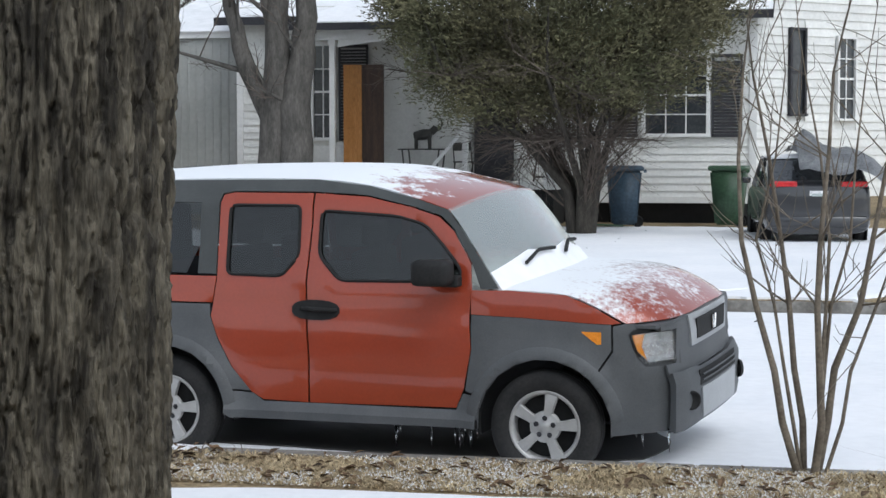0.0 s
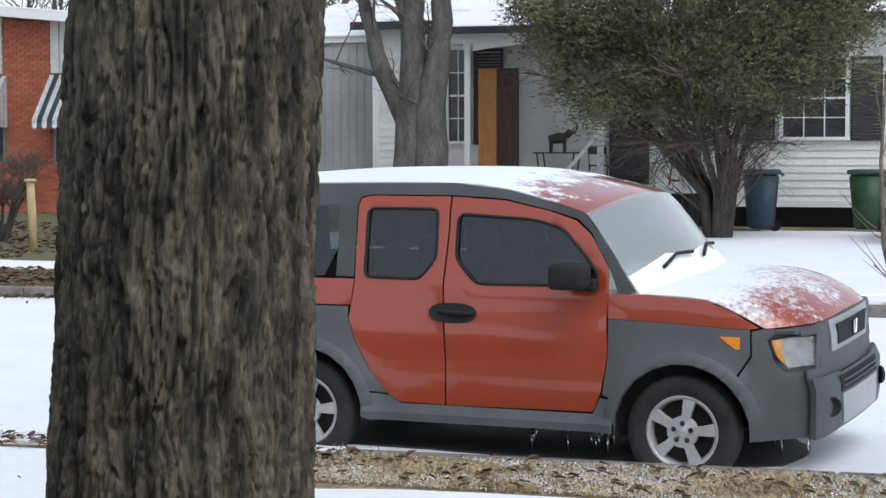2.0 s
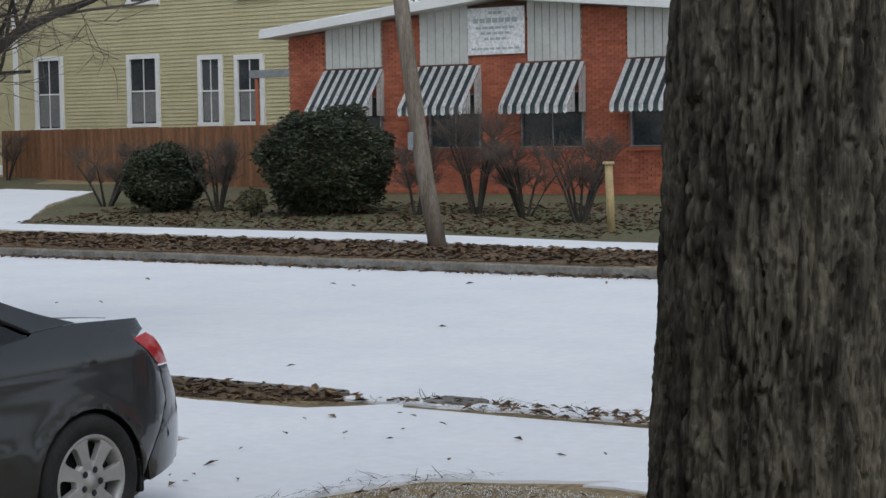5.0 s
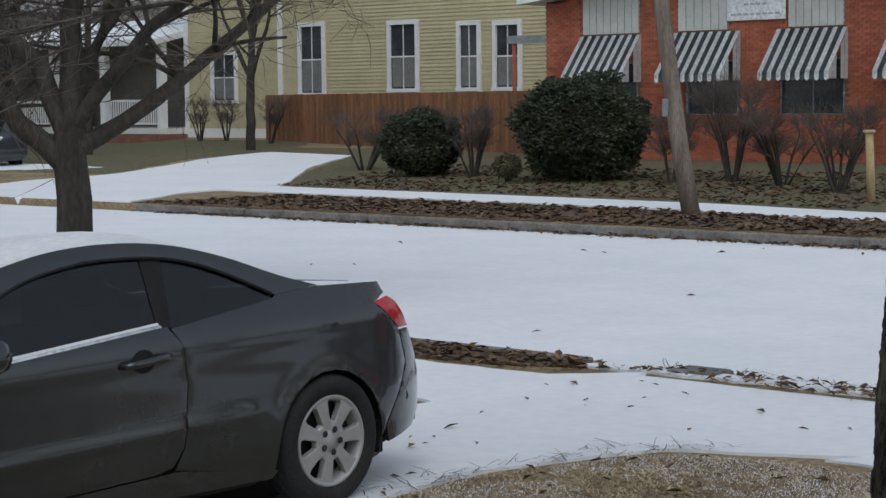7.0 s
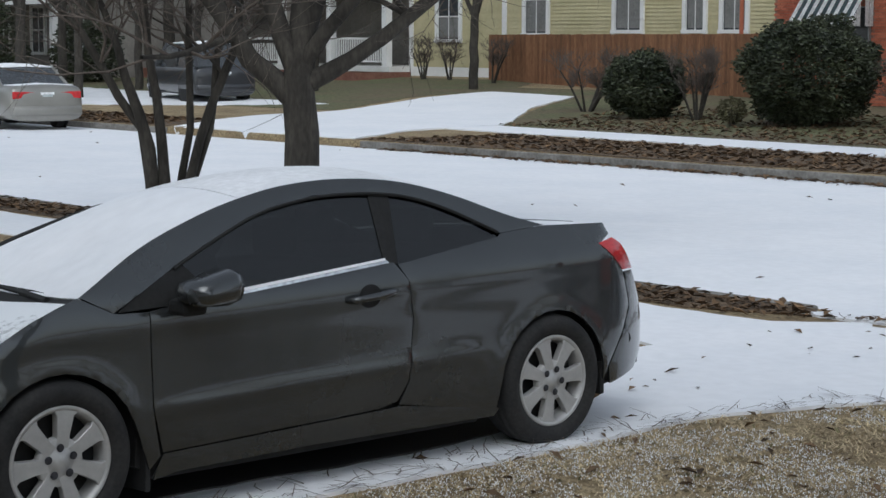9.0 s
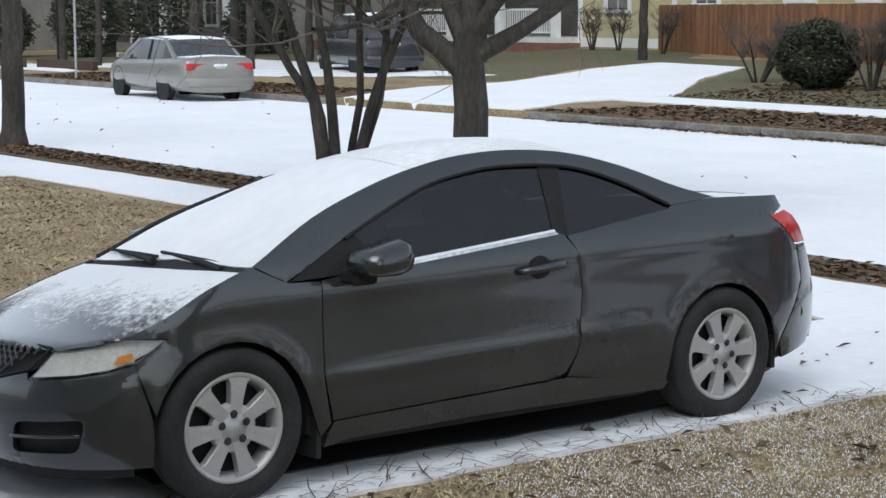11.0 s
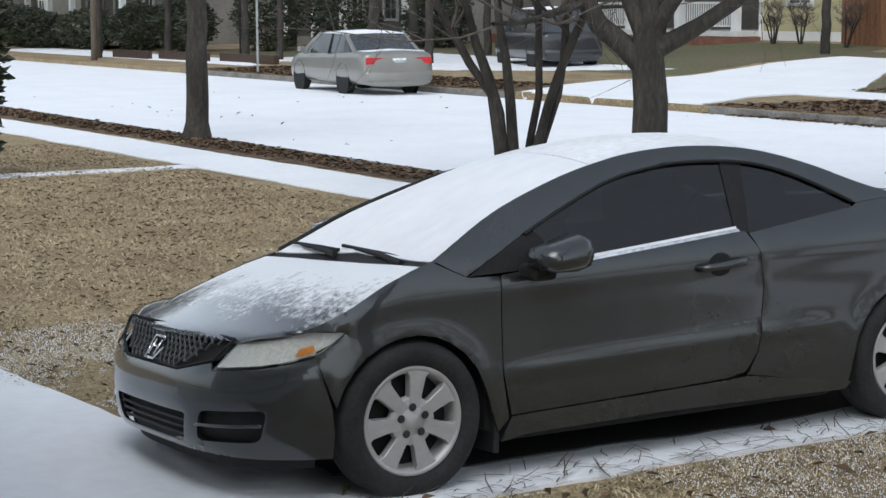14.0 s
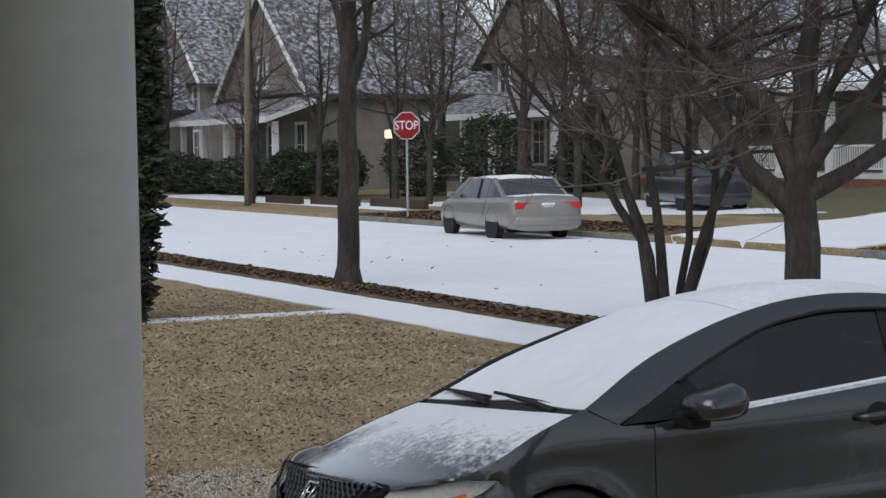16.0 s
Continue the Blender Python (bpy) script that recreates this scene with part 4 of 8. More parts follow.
part("porch_beam", boxes((-9, 9, 0.6, 0.9, 2.85, 3.05)), WHITE_CLEAN, home)
# porch column beside the camera
c = thing("porch_column", pose(-2.77, 1.625, 0.34), "pale grey painted round porch column", "column")
part("shaft", revolve(bmesh.new(), [(0.150, 0.0), (0.150, 0.4), (0.148, 1.2), (0.143, 2.2), (0.140, 2.5)], 64), COLUMN_PAINT, c, smooth=True).matrix_basis = pose(0, 0, 0, 90, 0, 0)
part("base", boxes((-0.2, 0.2, -0.2, 0.2, 0, 0.08), bevel=0.02), COLUMN_PAINT, c)


# ---- vehicles ----
def panel(name, poly, surf, material, parent, step=0.09, thick=0.012, edge=0.003, label="", out=None, smooth=True):
    """A body panel: an outline in two coordinates laid on a curved surface, with thickness and a turned-in rim."""
    bm = loop_cut(poly, step)
    for q in bm.verts:
        q.co = Vector(surf(q.co.x, q.co.y))
    bm.normal_update()
    bmesh.ops.recalc_face_normals(bm, faces=bm.faces)
    way = Vector(out)
    if sum((x.normal.dot(way) * x.calc_area() for x in bm.faces)) < 0:
        bmesh.ops.reverse_faces(bm, faces=bm.faces)
    bm.normal_update()
    if edge:
        for q in [q for q in bm.verts if q.is_boundary]:
            q.co -= q.normal * edge
    bmesh.ops.triangulate(bm, faces=[x for x in bm.faces if len(x.verts) > 4])
    if thick:
        bmesh.ops.solidify(bm, geom=bm.faces[:], thickness=thick)
    ob = part(name, bm, material, parent, label, smooth)
    if smooth:
        ob.data.set_sharp_from_angle(angle=radians(35))
    if material in (LENS, LENS_CLEAR, GLASS_CLEAR, GLASS_SKY_SHEEN):
        ob.visible_shadow = False
    return ob


def wheel(parent, x, y, z, R, rim, spokes, wide, flip=1, turn=0.0):
    """A wheel whose outer face looks to -y (flip 1) or +y (flip -1): tyre, rim, spokes, nuts."""
    hub = place(new("wheel"), pose(x, y, z) @ (pose(0, 0, 0, 0, 0, 180) if flip < 0 else Matrix()) @ pose(0, 0, 0, 0, turn, 0))
    hub.parent = parent
    rw = rim
    w = 0.2
    prof = [(rw - 0.01, 0.03), (rw + 0.006, 0.012), (rw + 0.02, 0.0), (R * 0.5 + rw * 0.5, -0.012), (R - 0.025, -0.002), (R - 0.008, 0.014), (R, 0.035)]
    prof += [(R - 0.006, 0.05), (R, 0.056), (R, 0.095), (R - 0.006, 0.1), (R, 0.106), (R, 0.15), (R - 0.01, 0.185), (R - 0.03, w), (rw, w)]
    part("tyre", revolve(bmesh.new(), prof, 56), TYRE, hub, smooth=True)
    part("rim", revolve(bmesh.new(), [(rw - 0.03, 0.1), (rw - 0.022, 0.03), (rw - 0.012, 0.012), (rw + 0.002, 0.004), (rw + 0.008, 0.012), (rw + 0.004, 0.03)], 56), ALLOY, hub, smooth=True)
    part("brake_disc", revolve(bmesh.new(), [(rw - 0.02, 0.085), (0.06, 0.08), (0.01, 0.08)], 32, True), BLACK, hub)
    bm = revolve(bmesh.new(), [(0.1, 0.045), (0.097, 0.016), (0.09, 0.0135), (0.034, 0.013), (0.03, 0.007), (0.004, 0.005)], 28, True)
    part("hub_cap", bm, ALLOY, hub, smooth=True)
    for k in range(spokes):
        a = k * 2 * math.pi / spokes + math.pi / 2
        bm = bmesh.new()
        rows = []
        for i, (r, hw, d) in enumerate(((0.055, wide * 0.6, 0.013), (rw * 0.5, wide * 0.58, 0.012), (rw - 0.035, wide * 0.78, 0.012), (rw - 0.018, wide * 1.1, 0.013), (rw - 0.004, wide * 1.5, 0.014)) if spokes == 7 else ((0.055, wide * 0.70, 0.014), (rw * 0.55, wide * 0.74, 0.012), (rw - 0.03, wide, 0.012), (rw - 0.006, wide * 1.12, 0.02))):
            rows.append([bm.verts.new((r * math.cos(a) - s * hw * math.sin(a), dd, r * math.sin(a) + s * hw * math.cos(a))) for s, dd in ((-1, d + 0.035), (-0.97, d + 0.003), (-0.88, d), (0.88, d), (0.97, d + 0.003), (1, d + 0.035))])
        for p, q in zip(rows, rows[1:]):
            for i in range(5):
                bm.faces.new((p[i], p[i + 1], q[i + 1], q[i]))
        bmesh.ops.recalc_face_normals(bm, faces=bm.faces)
        part("spoke", bm, ALLOY, hub, smooth=True).data.set_sharp_from_angle(angle=radians(25))
    for k in range(5):
        a = k * 2 * math.pi / 5 + 0.5
        c = Matrix.Translation((0.057 * math.cos(a), 0, 0.057 * math.sin(a)))
        bm = revolve(bmesh.new(), [(0.0165, 0.0085), (0.0155, 0.0065), (0.011, 0.0068), (0.0105, 0.004), (0.002, 0.003)], 12, True)
        bm.transform(c)
        part("lug_nut", bm, DARK_SHUTTER if wide > 0.03 else STEEL, hub)
    return hub


def arch(cx, r, a0, a1, n=9, cz=0.31):
    return [(cx + r * math.cos(radians(a0 + (a1 - a0) * i / (n - 1))), cz + r * math.sin(radians(a0 + (a1 - a0) * i / (n - 1)))) for i in range(n)]


def seats(car, fx, rows, W, base, top):
    for s in rows:
        for y in (W * 0.28, W * 0.72):
            bm = boxes((-0.06, 0.08, y - 0.23, y + 0.23, base, top - 0.12), bevel=0.04)
            box(bm, -0.04, 0.06, y - 0.12, y + 0.12, top - 0.1, top + 0.06, 0.03)
            bm.transform(Matrix.Translation((fx * s, 0, 0)))
            part("seat", bm, SEAT, car, smooth=True)


def line(*pts):
    """A smooth curve through (s, z) points."""
    n = len(pts)
    slope = [(pts[min(i + 1, n - 1)][1] - pts[max(i - 1, 0)][1]) / (pts[min(i + 1, n - 1)][0] - pts[max(i - 1, 0)][0]) for i in range(n)]

    def f(s):
        i = 0
        while i < n - 2 and s > pts[i + 1][0]:
            i += 1
        (a0, b0), (a1, b1) = pts[i], pts[i + 1]
        h = a1 - a0
        t = (s - a0) / h
        if t < 0:
            return b0 + slope[0] * (s - a0)
        if t > 1:
            return b1 + slope[-1] * (s - a1)
        return (2 * t ** 3 - 3 * t ** 2 + 1) * b0 + (t ** 3 - 2 * t ** 2 + t) * h * slope[i] + (3 * t ** 2 - 2 * t ** 3) * b1 + (t ** 3 - t ** 2) * h * slope[i + 1]
    return f


def settle(car, lean, skew):
    """Lets the body lean on its springs with the cross slope it stands on."""
    seen = set()
    for o in car.children_recursive:
        up = o
        while up.parent is not car:
            up = up.parent
        if o.type != "MESH" or up.name.startswith("wheel") or o.data.name in seen:
            continue
        seen.add(o.data.name)
        for q in o.data.vertices:
            y = max(0.0, q.co.y)
            q.co.z += lean * y
            q.co.x += skew * y


def rounded(poly, r=0.05):
    """Corners of an outline rounded by a small arc."""
    out = []
    n = len(poly)
    for i in range(n):
        p, c, q = Vector(poly[i - 1]), Vector(poly[i]), Vector(poly[(i + 1) % n])
        a, b = (p - c), (q - c)
        ra, rb = min(r, a.length * 0.45), min(r, b.length * 0.45)
        s0, s1 = c + a.normalized() * ra, c + b.normalized() * rb
        for t in (0, 0.33, 0.67, 1):
            v = s0 * (1 - t) ** 2 + c * 2 * t * (1 - t) + s1 * t * t
            out.append((v.x, v.y))
    return out


def with_hole(outer, hole):
    """Outline with an opening, cut along a short bridge."""
    i, j = min(((i, j) for i in range(len(outer)) for j in range(len(hole))), key=lambda q: (outer[q[0]][0] - hole[q[1]][0]) ** 2 + (outer[q[0]][1] - hole[q[1]][1]) ** 2)
    e = 0.0006
    area = lambda p: sum(a[0] * b[1] - b[0] * a[1] for a, b in zip(p, p[1:] + p[:1]))
    h = hole if area(hole) * area(outer) < 0 else hole[::-1]
    j = h.index(hole[j])
    ring = h[j:] + h[:j]
    back = (ring[0][0] + e, ring[0][1] + e)
    out2 = (outer[i][0] + e, outer[i][1] + e)
    return outer[:i + 1] + ring + [back, out2] + outer[i + 1:]


def coupe(m):
    """Graphite two-door coupe; x runs to the rear from the front axle, y inward from its near side."""
    W, fx = 1.72, 1
    car = thing("car", m, "dark grey metallic two-door coupe with snow-covered windscreen on driveway", "car")

    profile = ((0.12, 0.685), (0.2, 0.735), (0.3, 0.775), (0.46, 0.775), (0.55, 0.755), (0.60, 0.715), (0.66, 0.685), (0.72, 0.635), (0.80, 0.495), (0.87, 0.275), (0.95, 0.075))
    reach_of = line(*profile)

    def reach(z):
        """How far the nose stands before the front axle at a height."""
        return max(0.05, reach_of(min(0.95, max(0.12, z))))

    def inset(s, z):
        w = 0.02 * ((min(z, 0.92) - 0.5) / 0.4) ** 2 + 0.5 * 0.018 * math.log1p(math.exp(min(40.0, (z - 0.92) / 0.018)))
        if s < 0:
            w += (W / 2) * (1 - (1 - min(0.995, -s / reach(z)) ** 3.2) ** (1 / 3.2))
        if s > 2.95:
            w += 0.22 * min(1.4, (s - 2.95) / 0.55) ** 2
        # shoulder crease and a shallow waist
        w += 0.004 * math.exp(-((z - 0.62) / 0.12) ** 2) - 0.010 * math.exp(-((z - 0.445 - 0.03 * s) / 0.022) ** 2) * smooth01(0.3, 0.6, s) * (1 - smooth01(2.0, 2.25, s)) - 0.006 * math.exp(-((z - 0.80 - 0.03 * s) / 0.05) ** 2)
        for c in (0.0, 2.65):
            d = math.hypot(s - c, z - 0.31)
            w -= 0.010 * math.exp(-((d - 0.335) / 0.05) ** 2)
        return w

    def near(s, z, off=0.0):
        return (s, inset(s, z) - off, z)

    def lean(x, y, z):
        # the body sits a little lower and further back on its far side
        k = y / W
        return (x + 0.12 * k * smooth01(0.7, 1.0, z), y - 0.06 * k * smooth01(0.95, 1.3, z), z - 0.065 * k * smooth01(0.45, 0.9, z))

    def far(s, z, off=0.0):
        return lean(s, W - inset(s, z) + off, z)

    fa = arch(0.0, 0.345, 165, 20, 12)
    ra = arch(2.65, 0.345, 160, -5, 12)
    fender = fa + [(0.40, 0.22), (0.45, 0.27), (0.415, 0.46), (0.41, 0.856), (0.27, 0.860), (0.24, 0.868), (0.10, 0.937), (0.0, 0.905), (-0.10, 0.865), (-0.20, 0.813), (-0.29, 0.763), (-0.40, 0.715), (-0.50, 0.696), (-0.40, 0.699), (-0.272, 0.692), (-0.33, 0.645), (-0.405, 0.607), (-0.345, 0.43)]
    door = [(0.415, 0.858), (0.42, 0.46), (0.462, 0.283), (1.58, 0.315), (1.68, 0.335), (1.745, 0.42), (1.775, 0.70), (1.755, 0.87), (1.69, 0.955), (0.73, 0.885), (0.50, 0.868)]
    quarter = [(1.757, 0.87), (1.78, 0.70), (1.75, 0.42), (1.695, 0.32), (2.28, 0.22)] + ra + [(3.03, 0.34), (3.16, 0.50), (3.24, 0.62), (3.17, 0.80), (3.0, 0.95), (3.09, 0.99), (3.07, 1.045), (2.64, 1.0575), (2.375, 1.0385), (2.34, 1.022), (1.71, 0.945)]
    rear_corner = [(3.04, 0.335), (3.06, 0.25), (3.32, 0.29), (3.44, 0.36), (3.48, 0.50), (3.42, 0.62), (3.28, 0.795), (3.18, 0.795), (3.25, 0.62), (3.17, 0.50)]
    rail_top = line((0.11, 0.94), (0.43, 1.105), (0.74, 1.215), (0.97, 1.275), (1.22, 1.318), (1.53, 1.332), (1.85, 1.305), (2.15, 1.23), (2.45, 1.12), (2.66, 1.06))
    rail_low = line((0.25, 0.865), (0.52, 1.0), (0.69, 1.075), (1.03, 1.205), (1.29, 1.255), (1.50, 1.268), (1.78, 1.254), (1.97, 1.213), (2.15, 1.145), (2.37, 1.04))
    rail = [(0.11 + 2.55 * i / 40, rail_top(0.11 + 2.55 * i / 40)) for i in range(41)] + [(2.37 - 2.12 * i / 40, rail_low(2.37 - 2.12 * i / 40)) for i in range(41)]
    top_edge = [(0.62 + 1.06 * i / 20, rail_low(0.62 + 1.06 * i / 20) + 0.016) for i in range(21)]
    glass_door = [(0.735, 0.885), (0.60, 0.985)] + top_edge + [(1.645, 0.962)]
    sail = [(0.27, 0.865), (0.40, 0.944), (0.50, 0.992), (0.61, 1.028), (0.735, 0.887), (0.5, 0.872)]
    pillar = [(1.665, 1.268), (1.785, 1.264), (1.715, 0.948), (1.64, 0.955)]
    glass_q = [(1.775, 1.262)] + [(1.80 + 0.52 * i / 12, rail_low(1.80 + 0.52 * i / 12) + 0.014) for i in range(13)] + [(2.35, 1.018), (1.715, 0.945)]
    rocker = [(0.42, 0.175), (0.54, 0.195), (1.22, 0.205), (2.27, 0.19), (2.30, 0.225), (1.70, 0.312), (1.58, 0.306), (0.465, 0.277), (0.44, 0.23)]
    for face, way in ((near, (0, -1, 0)), (far, (0, 1, 0))):
        panel("fender", fender, face, GREY_PAINT, car, 0.035, out=way)
        panel("door", door, face, GREY_PAINT, car, 0.03, out=way)
        panel("rear_quarter_panel", quarter, face, GREY_PAINT, car, 0.035, out=way)
        panel("roof_rail", rail, face, GREY_PAINT, car, 0.035, out=way)
        panel("rocker_panel", rocker, face, GREY_PAINT, car, 0.12, out=way)
        panel("rear_bumper_side", rear_corner, face, GREY_PAINT, car, 0.04, out=way)
        panel("door_glass", glass_door, lambda s, z: face(s, z, -0.012), GLASS_TINT, car, 0.2, 0.004, 0, "dark tinted door glass", way)
        panel("quarter_glass", glass_q, lambda s, z: face(s, z, -0.010), GLASS_TINT, car, 0.2, 0.004, 0, "dark tinted rear side glass", way)
        part("window_seal", tube(bmesh.new(), [face(0.56 + 1.79 * i / 40, rail_low(0.56 + 1.79 * i / 40) - 0.006, 0.001) for i in range(41)], [0.008] * 41, 6), BLACK, car)
        panel("mirror_sail", sail, lambda s, z: face(s, z, -0.003), BLACK, car, 0.12, out=way)
        panel("window_pillar", pillar, lambda s, z: face(s, z, -0.004), BLACK, car, 0.12, out=way)
        panel("tail_light", [(2.985, 0.952), (3.10, 0.972), (3.155, 0.945), (3.275, 0.805), (3.17, 0.805)], lambda s, z: face(s, z, 0.006), RED_LENS, car, 0.05, 0.02, 0.004, "red wraparound tail light", way)
        panel("window_trim", [(0.74, 0.878), (0.735, 0.893), (1.645, 0.970), (1.66, 0.955)], lambda s, z: face(s, z, 0.006), CHROME, car, 0.2, 0.01, 0.002, "bright trim strip with a line of snow", way)
    # window-sill snow line
    panel("snow_line", [(0.76, 0.892), (0.76, 0.905), (1.64, 0.978), (1.64, 0.968)], lambda s, z: near(s, z, 0.010), SNOW, car, 0.1, 0.012, 0.002, "thin line of snow", (0, -1, 0))
    panel("fuel_door", [(2.66 + 0.082 * math.cos(a / 12 * 2 * math.pi), 0.885 + 0.07 * math.sin(a / 12 * 2 * math.pi)) for a in range(12)], lambda s, z: near(s, z, 0.002), GREY_PAINT, car, 0.05, 0.004, 0.006, "", (0, -1, 0))
    # door handle: cup and grip
    panel("handle_cup", [(1.53 + 0.062 * math.cos(a / 14 * 2 * math.pi), 0.82 + 0.052 * math.sin(a / 14 * 2 * math.pi)) for a in range(14)], lambda s, z: near(s, z, 0.003), BLACK, car, 0.06, 0.003, 0, "dark handle recess", (0, -1, 0))
    y = inset(1.53, 0.82)
    bm = tube(bmesh.new(), [(1.405, y - 0.004, 0.808), (1.43, y - 0.032, 0.813), (1.53, y - 0.042, 0.821), (1.63, y - 0.034, 0.829), (1.67, y - 0.004, 0.832)], [0.012, 0.017, 0.018, 0.018, 0.013], 10)
    part("door_handle", bm, GREY_PAINT, car, smooth=True)

    # front end: a turn round the front axle's middle and a height
    def front(p, z, off=0.0):
        a = radians(90 * p)
        ax, b = reach(z), W / 2 - 0.02 * ((z - 0.5) / 0.4) ** 2
        r = ((abs(math.cos(a)) / ax) ** 3.2 + (abs(math.sin(a)) / b) ** 3.2) ** (-1 / 3.2) + off
        return (-r * math.cos(a), W / 2 + r * math.sin(a), z)

    def both(half):
        """An outline from its half on the far side, mirrored to the near side."""
        return [(-p, z) for p, z in half] + half[::-1]

    fr = (-1, 0, 0)
    lower = rounded(both([(0.0, 0.372), (0.27, 0.372), (0.285, 0.365), (0.262, 0.25), (0.0, 0.245)][1:4]), 0.02)
    vent_far = rounded([(0.355, 0.392), (0.578, 0.405), (0.556, 0.275), (0.335, 0.265)], 0.03)
    vent_near = [(-p, z) for p, z in vent_far]
    top = [(0.752, 0.200), (0.758, 0.30), (0.752, 0.395), (0.708, 0.602), (0.63, 0.579), (0.554, 0.564), (0.40, 0.550), (0.388, 0.578), (0.228, 0.533)]
    skin = both([(0.0, 0.222), (0.15, 0.222), (0.35, 0.215), (0.55, 0.207)][1:] + top)
    for hole in (lower, vent_far, vent_near):
        skin = with_hole(skin, hole)
    panel("front_bumper", skin, front, GREY_PAINT, car, 0.045, 0.014, 0.004, out=fr)
    panel("front_lip", both([(0.1, 0.225), (0.4, 0.215), (0.7, 0.21), (0.7, 0.16), (0.4, 0.15), (0.1, 0.15)]), lambda p, z: front(p, z, -0.05), BLACK, car, 0.08, out=fr)
    panel("lower_grille", both([(0.31, 0.40), (0.30, 0.22)]), lambda p, z: front(p, z, -0.05), BLACK, car, 0.06, out=fr)
    for z in (0.275, 0.305, 0.335):
        part("grille_bar", tube(bmesh.new(), [front(-0.27 + 0.027 * i, z, -0.022) for i in range(21)], [0.006] * 21, 6), DARK_SHUTTER, car)
    for sg in (1, -1):
        panel("bumper_vent", [(sg * 0.32, 0.42), (sg * 0.60, 0.42), (sg * 0.60, 0.25), (sg * 0.30, 0.25)], lambda p, z: front(p, z, -0.035), BLACK, car, 0.06, 0.004, 0.0, "dark bumper vent", fr)
        part("vent_bar", tube(bmesh.new(), [front(sg * (0.335 + 0.012 * i), 0.332 + 0.0006 * i, -0.006) for i in range(20)], [0.008] * 20, 6), GREY_PAINT, car, smooth=True)
        lamp = [(0.478, 0.661), (0.54, 0.678), (0.611, 0.687), (0.70, 0.693), (0.796, 0.687), (0.75, 0.645), (0.706, 0.609), (0.63, 0.587), (0.554, 0.571), (0.405, 0.557), (0.44, 0.61)]
        lamp = [(sg * p, z) for p, z in lamp]
        signal = [(sg * p, z) for p, z in ((0.652, 0.607), (0.664, 0.635), (0.702, 0.648), (0.706, 0.630), (0.69, 0.614))]
        panel("headlight", lamp, lambda p, z: front(p, z, 0.003), LENS, car, 0.04, 0.005, 0.003, "hazy clear headlight lens", fr)
        panel("headlight_reflector", lamp, lambda p, z: front(p, z, -0.035), LAMP_INNER, car, 0.04, 0.004, 0, "", fr)
        panel("turn_signal", signal, lambda p, z: front(p, z, -0.014), AMBER, car, 0.05, 0.004, 0, "amber turn signal", fr)
    mouth = [(0.462, 0.668), (0.392, 0.585), (0.225, 0.538)]
    panel("grille", both([(p * 1.02, z) for p, z in mouth]), lambda p, z: front(p, z, -0.035), BLACK, car, 0.06, out=fr)
    rim = both(mouth)
    part("grille_rim", tube(bmesh.new(), [front(p, z, -0.006) for p, z in rim + rim[:1]], [0.007] * (len(rim) + 1), 6), BLACK, car)
    bm = bmesh.new()
    for i in range(-16, 17):
        for sgn in (-1, 1):
            pts = [(i * 0.038 + sgn * t * 0.11, 0.538 + t * 0.13) for t in (0, 0.2, 0.4, 0.6, 0.8, 1)]
            pts = [(p, z) for p, z in pts if abs(p) < 0.215 + max(0, z - 0.538) * 1.75]
            if len(pts) > 1:
                tube(bm, [front(p, z, -0.012) for p, z in pts], [0.0045] * len(pts), 5)
    part("grille_mesh", bm, CLADDING, car)
    bm = tube(bmesh.new(), [front(dx, z, 0.004) for dx, z in ((-0.045, 0.635), (-0.052, 0.59), (-0.035, 0.552), (0.035, 0.552), (0.052, 0.59), (0.045, 0.635), (-0.045, 0.635))], [0.006] * 7, 8)
    for dx in (-0.022, 0.022):
        rod(bm, front(dx * 1.2, 0.622, 0.004), front(dx, 0.565, 0.004), 0.006)
    rod(bm, front(-0.02, 0.594, 0.004), front(0.02, 0.594, 0.004), 0.006)
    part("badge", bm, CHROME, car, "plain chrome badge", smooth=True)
    # hood, windscreen, roof, rear glass and deck between the two side edges
    def across(edge, crown, bow=0.0):
        """Surface between both sides: edge(s) gives the height of its rim."""
        def f(s, k):
            z = edge(s)
            w = inset(s, z)
            return lean(s - (bow(s) if callable(bow) else bow) * (1 - k * k), W / 2 + k * (W / 2 - w), z + crown(s) * (1 - abs(k) ** 2.2))
        return f

    up = (0, 0, 1)
    hood_edge = line((-0.62, 0.669), (-0.50, 0.692), (-0.40, 0.714), (-0.29, 0.763), (-0.10, 0.865), (0.10, 0.935), (0.3, 0.99))
    hood = across(hood_edge, lambda s: 0.008 + 0.06 * math.exp(-((s + 0.28) / 0.2) ** 2) - 0.03 * smooth01(-0.1, 0.15, s), lambda s: 0.065 * (1 - smooth01(-0.62, -0.2, s)))
    HOOD = dusted("graphite_paint_with_snow", GREY_PAINT, SNOW, 0, -0.02, -0.80, 30, 0.45)
    panel("hood", [(-0.622, -0.985), (-0.622, 0.985), (-0.3, 0.985), (0.06, 0.985), (0.085, 0.6), (0.095, 0), (0.085, -0.6), (0.06, -0.985), (-0.3, -0.985)], hood, HOOD, car, 0.05, 0.012, 0.004, "hood dusted with snow towards the windscreen", up)
    screen_edge = line((0.0, 0.89), (0.11, 0.94), (0.43, 1.105), (0.74, 1.215), (0.97, 1.275), (1.3, 1.32))
    screen = across(screen_edge, lambda s: 0.066 * smooth01(0.4, 1.05, s) - 0.035 * (1 - smooth01(0.1, 0.75, s)), lambda s: 0.05)
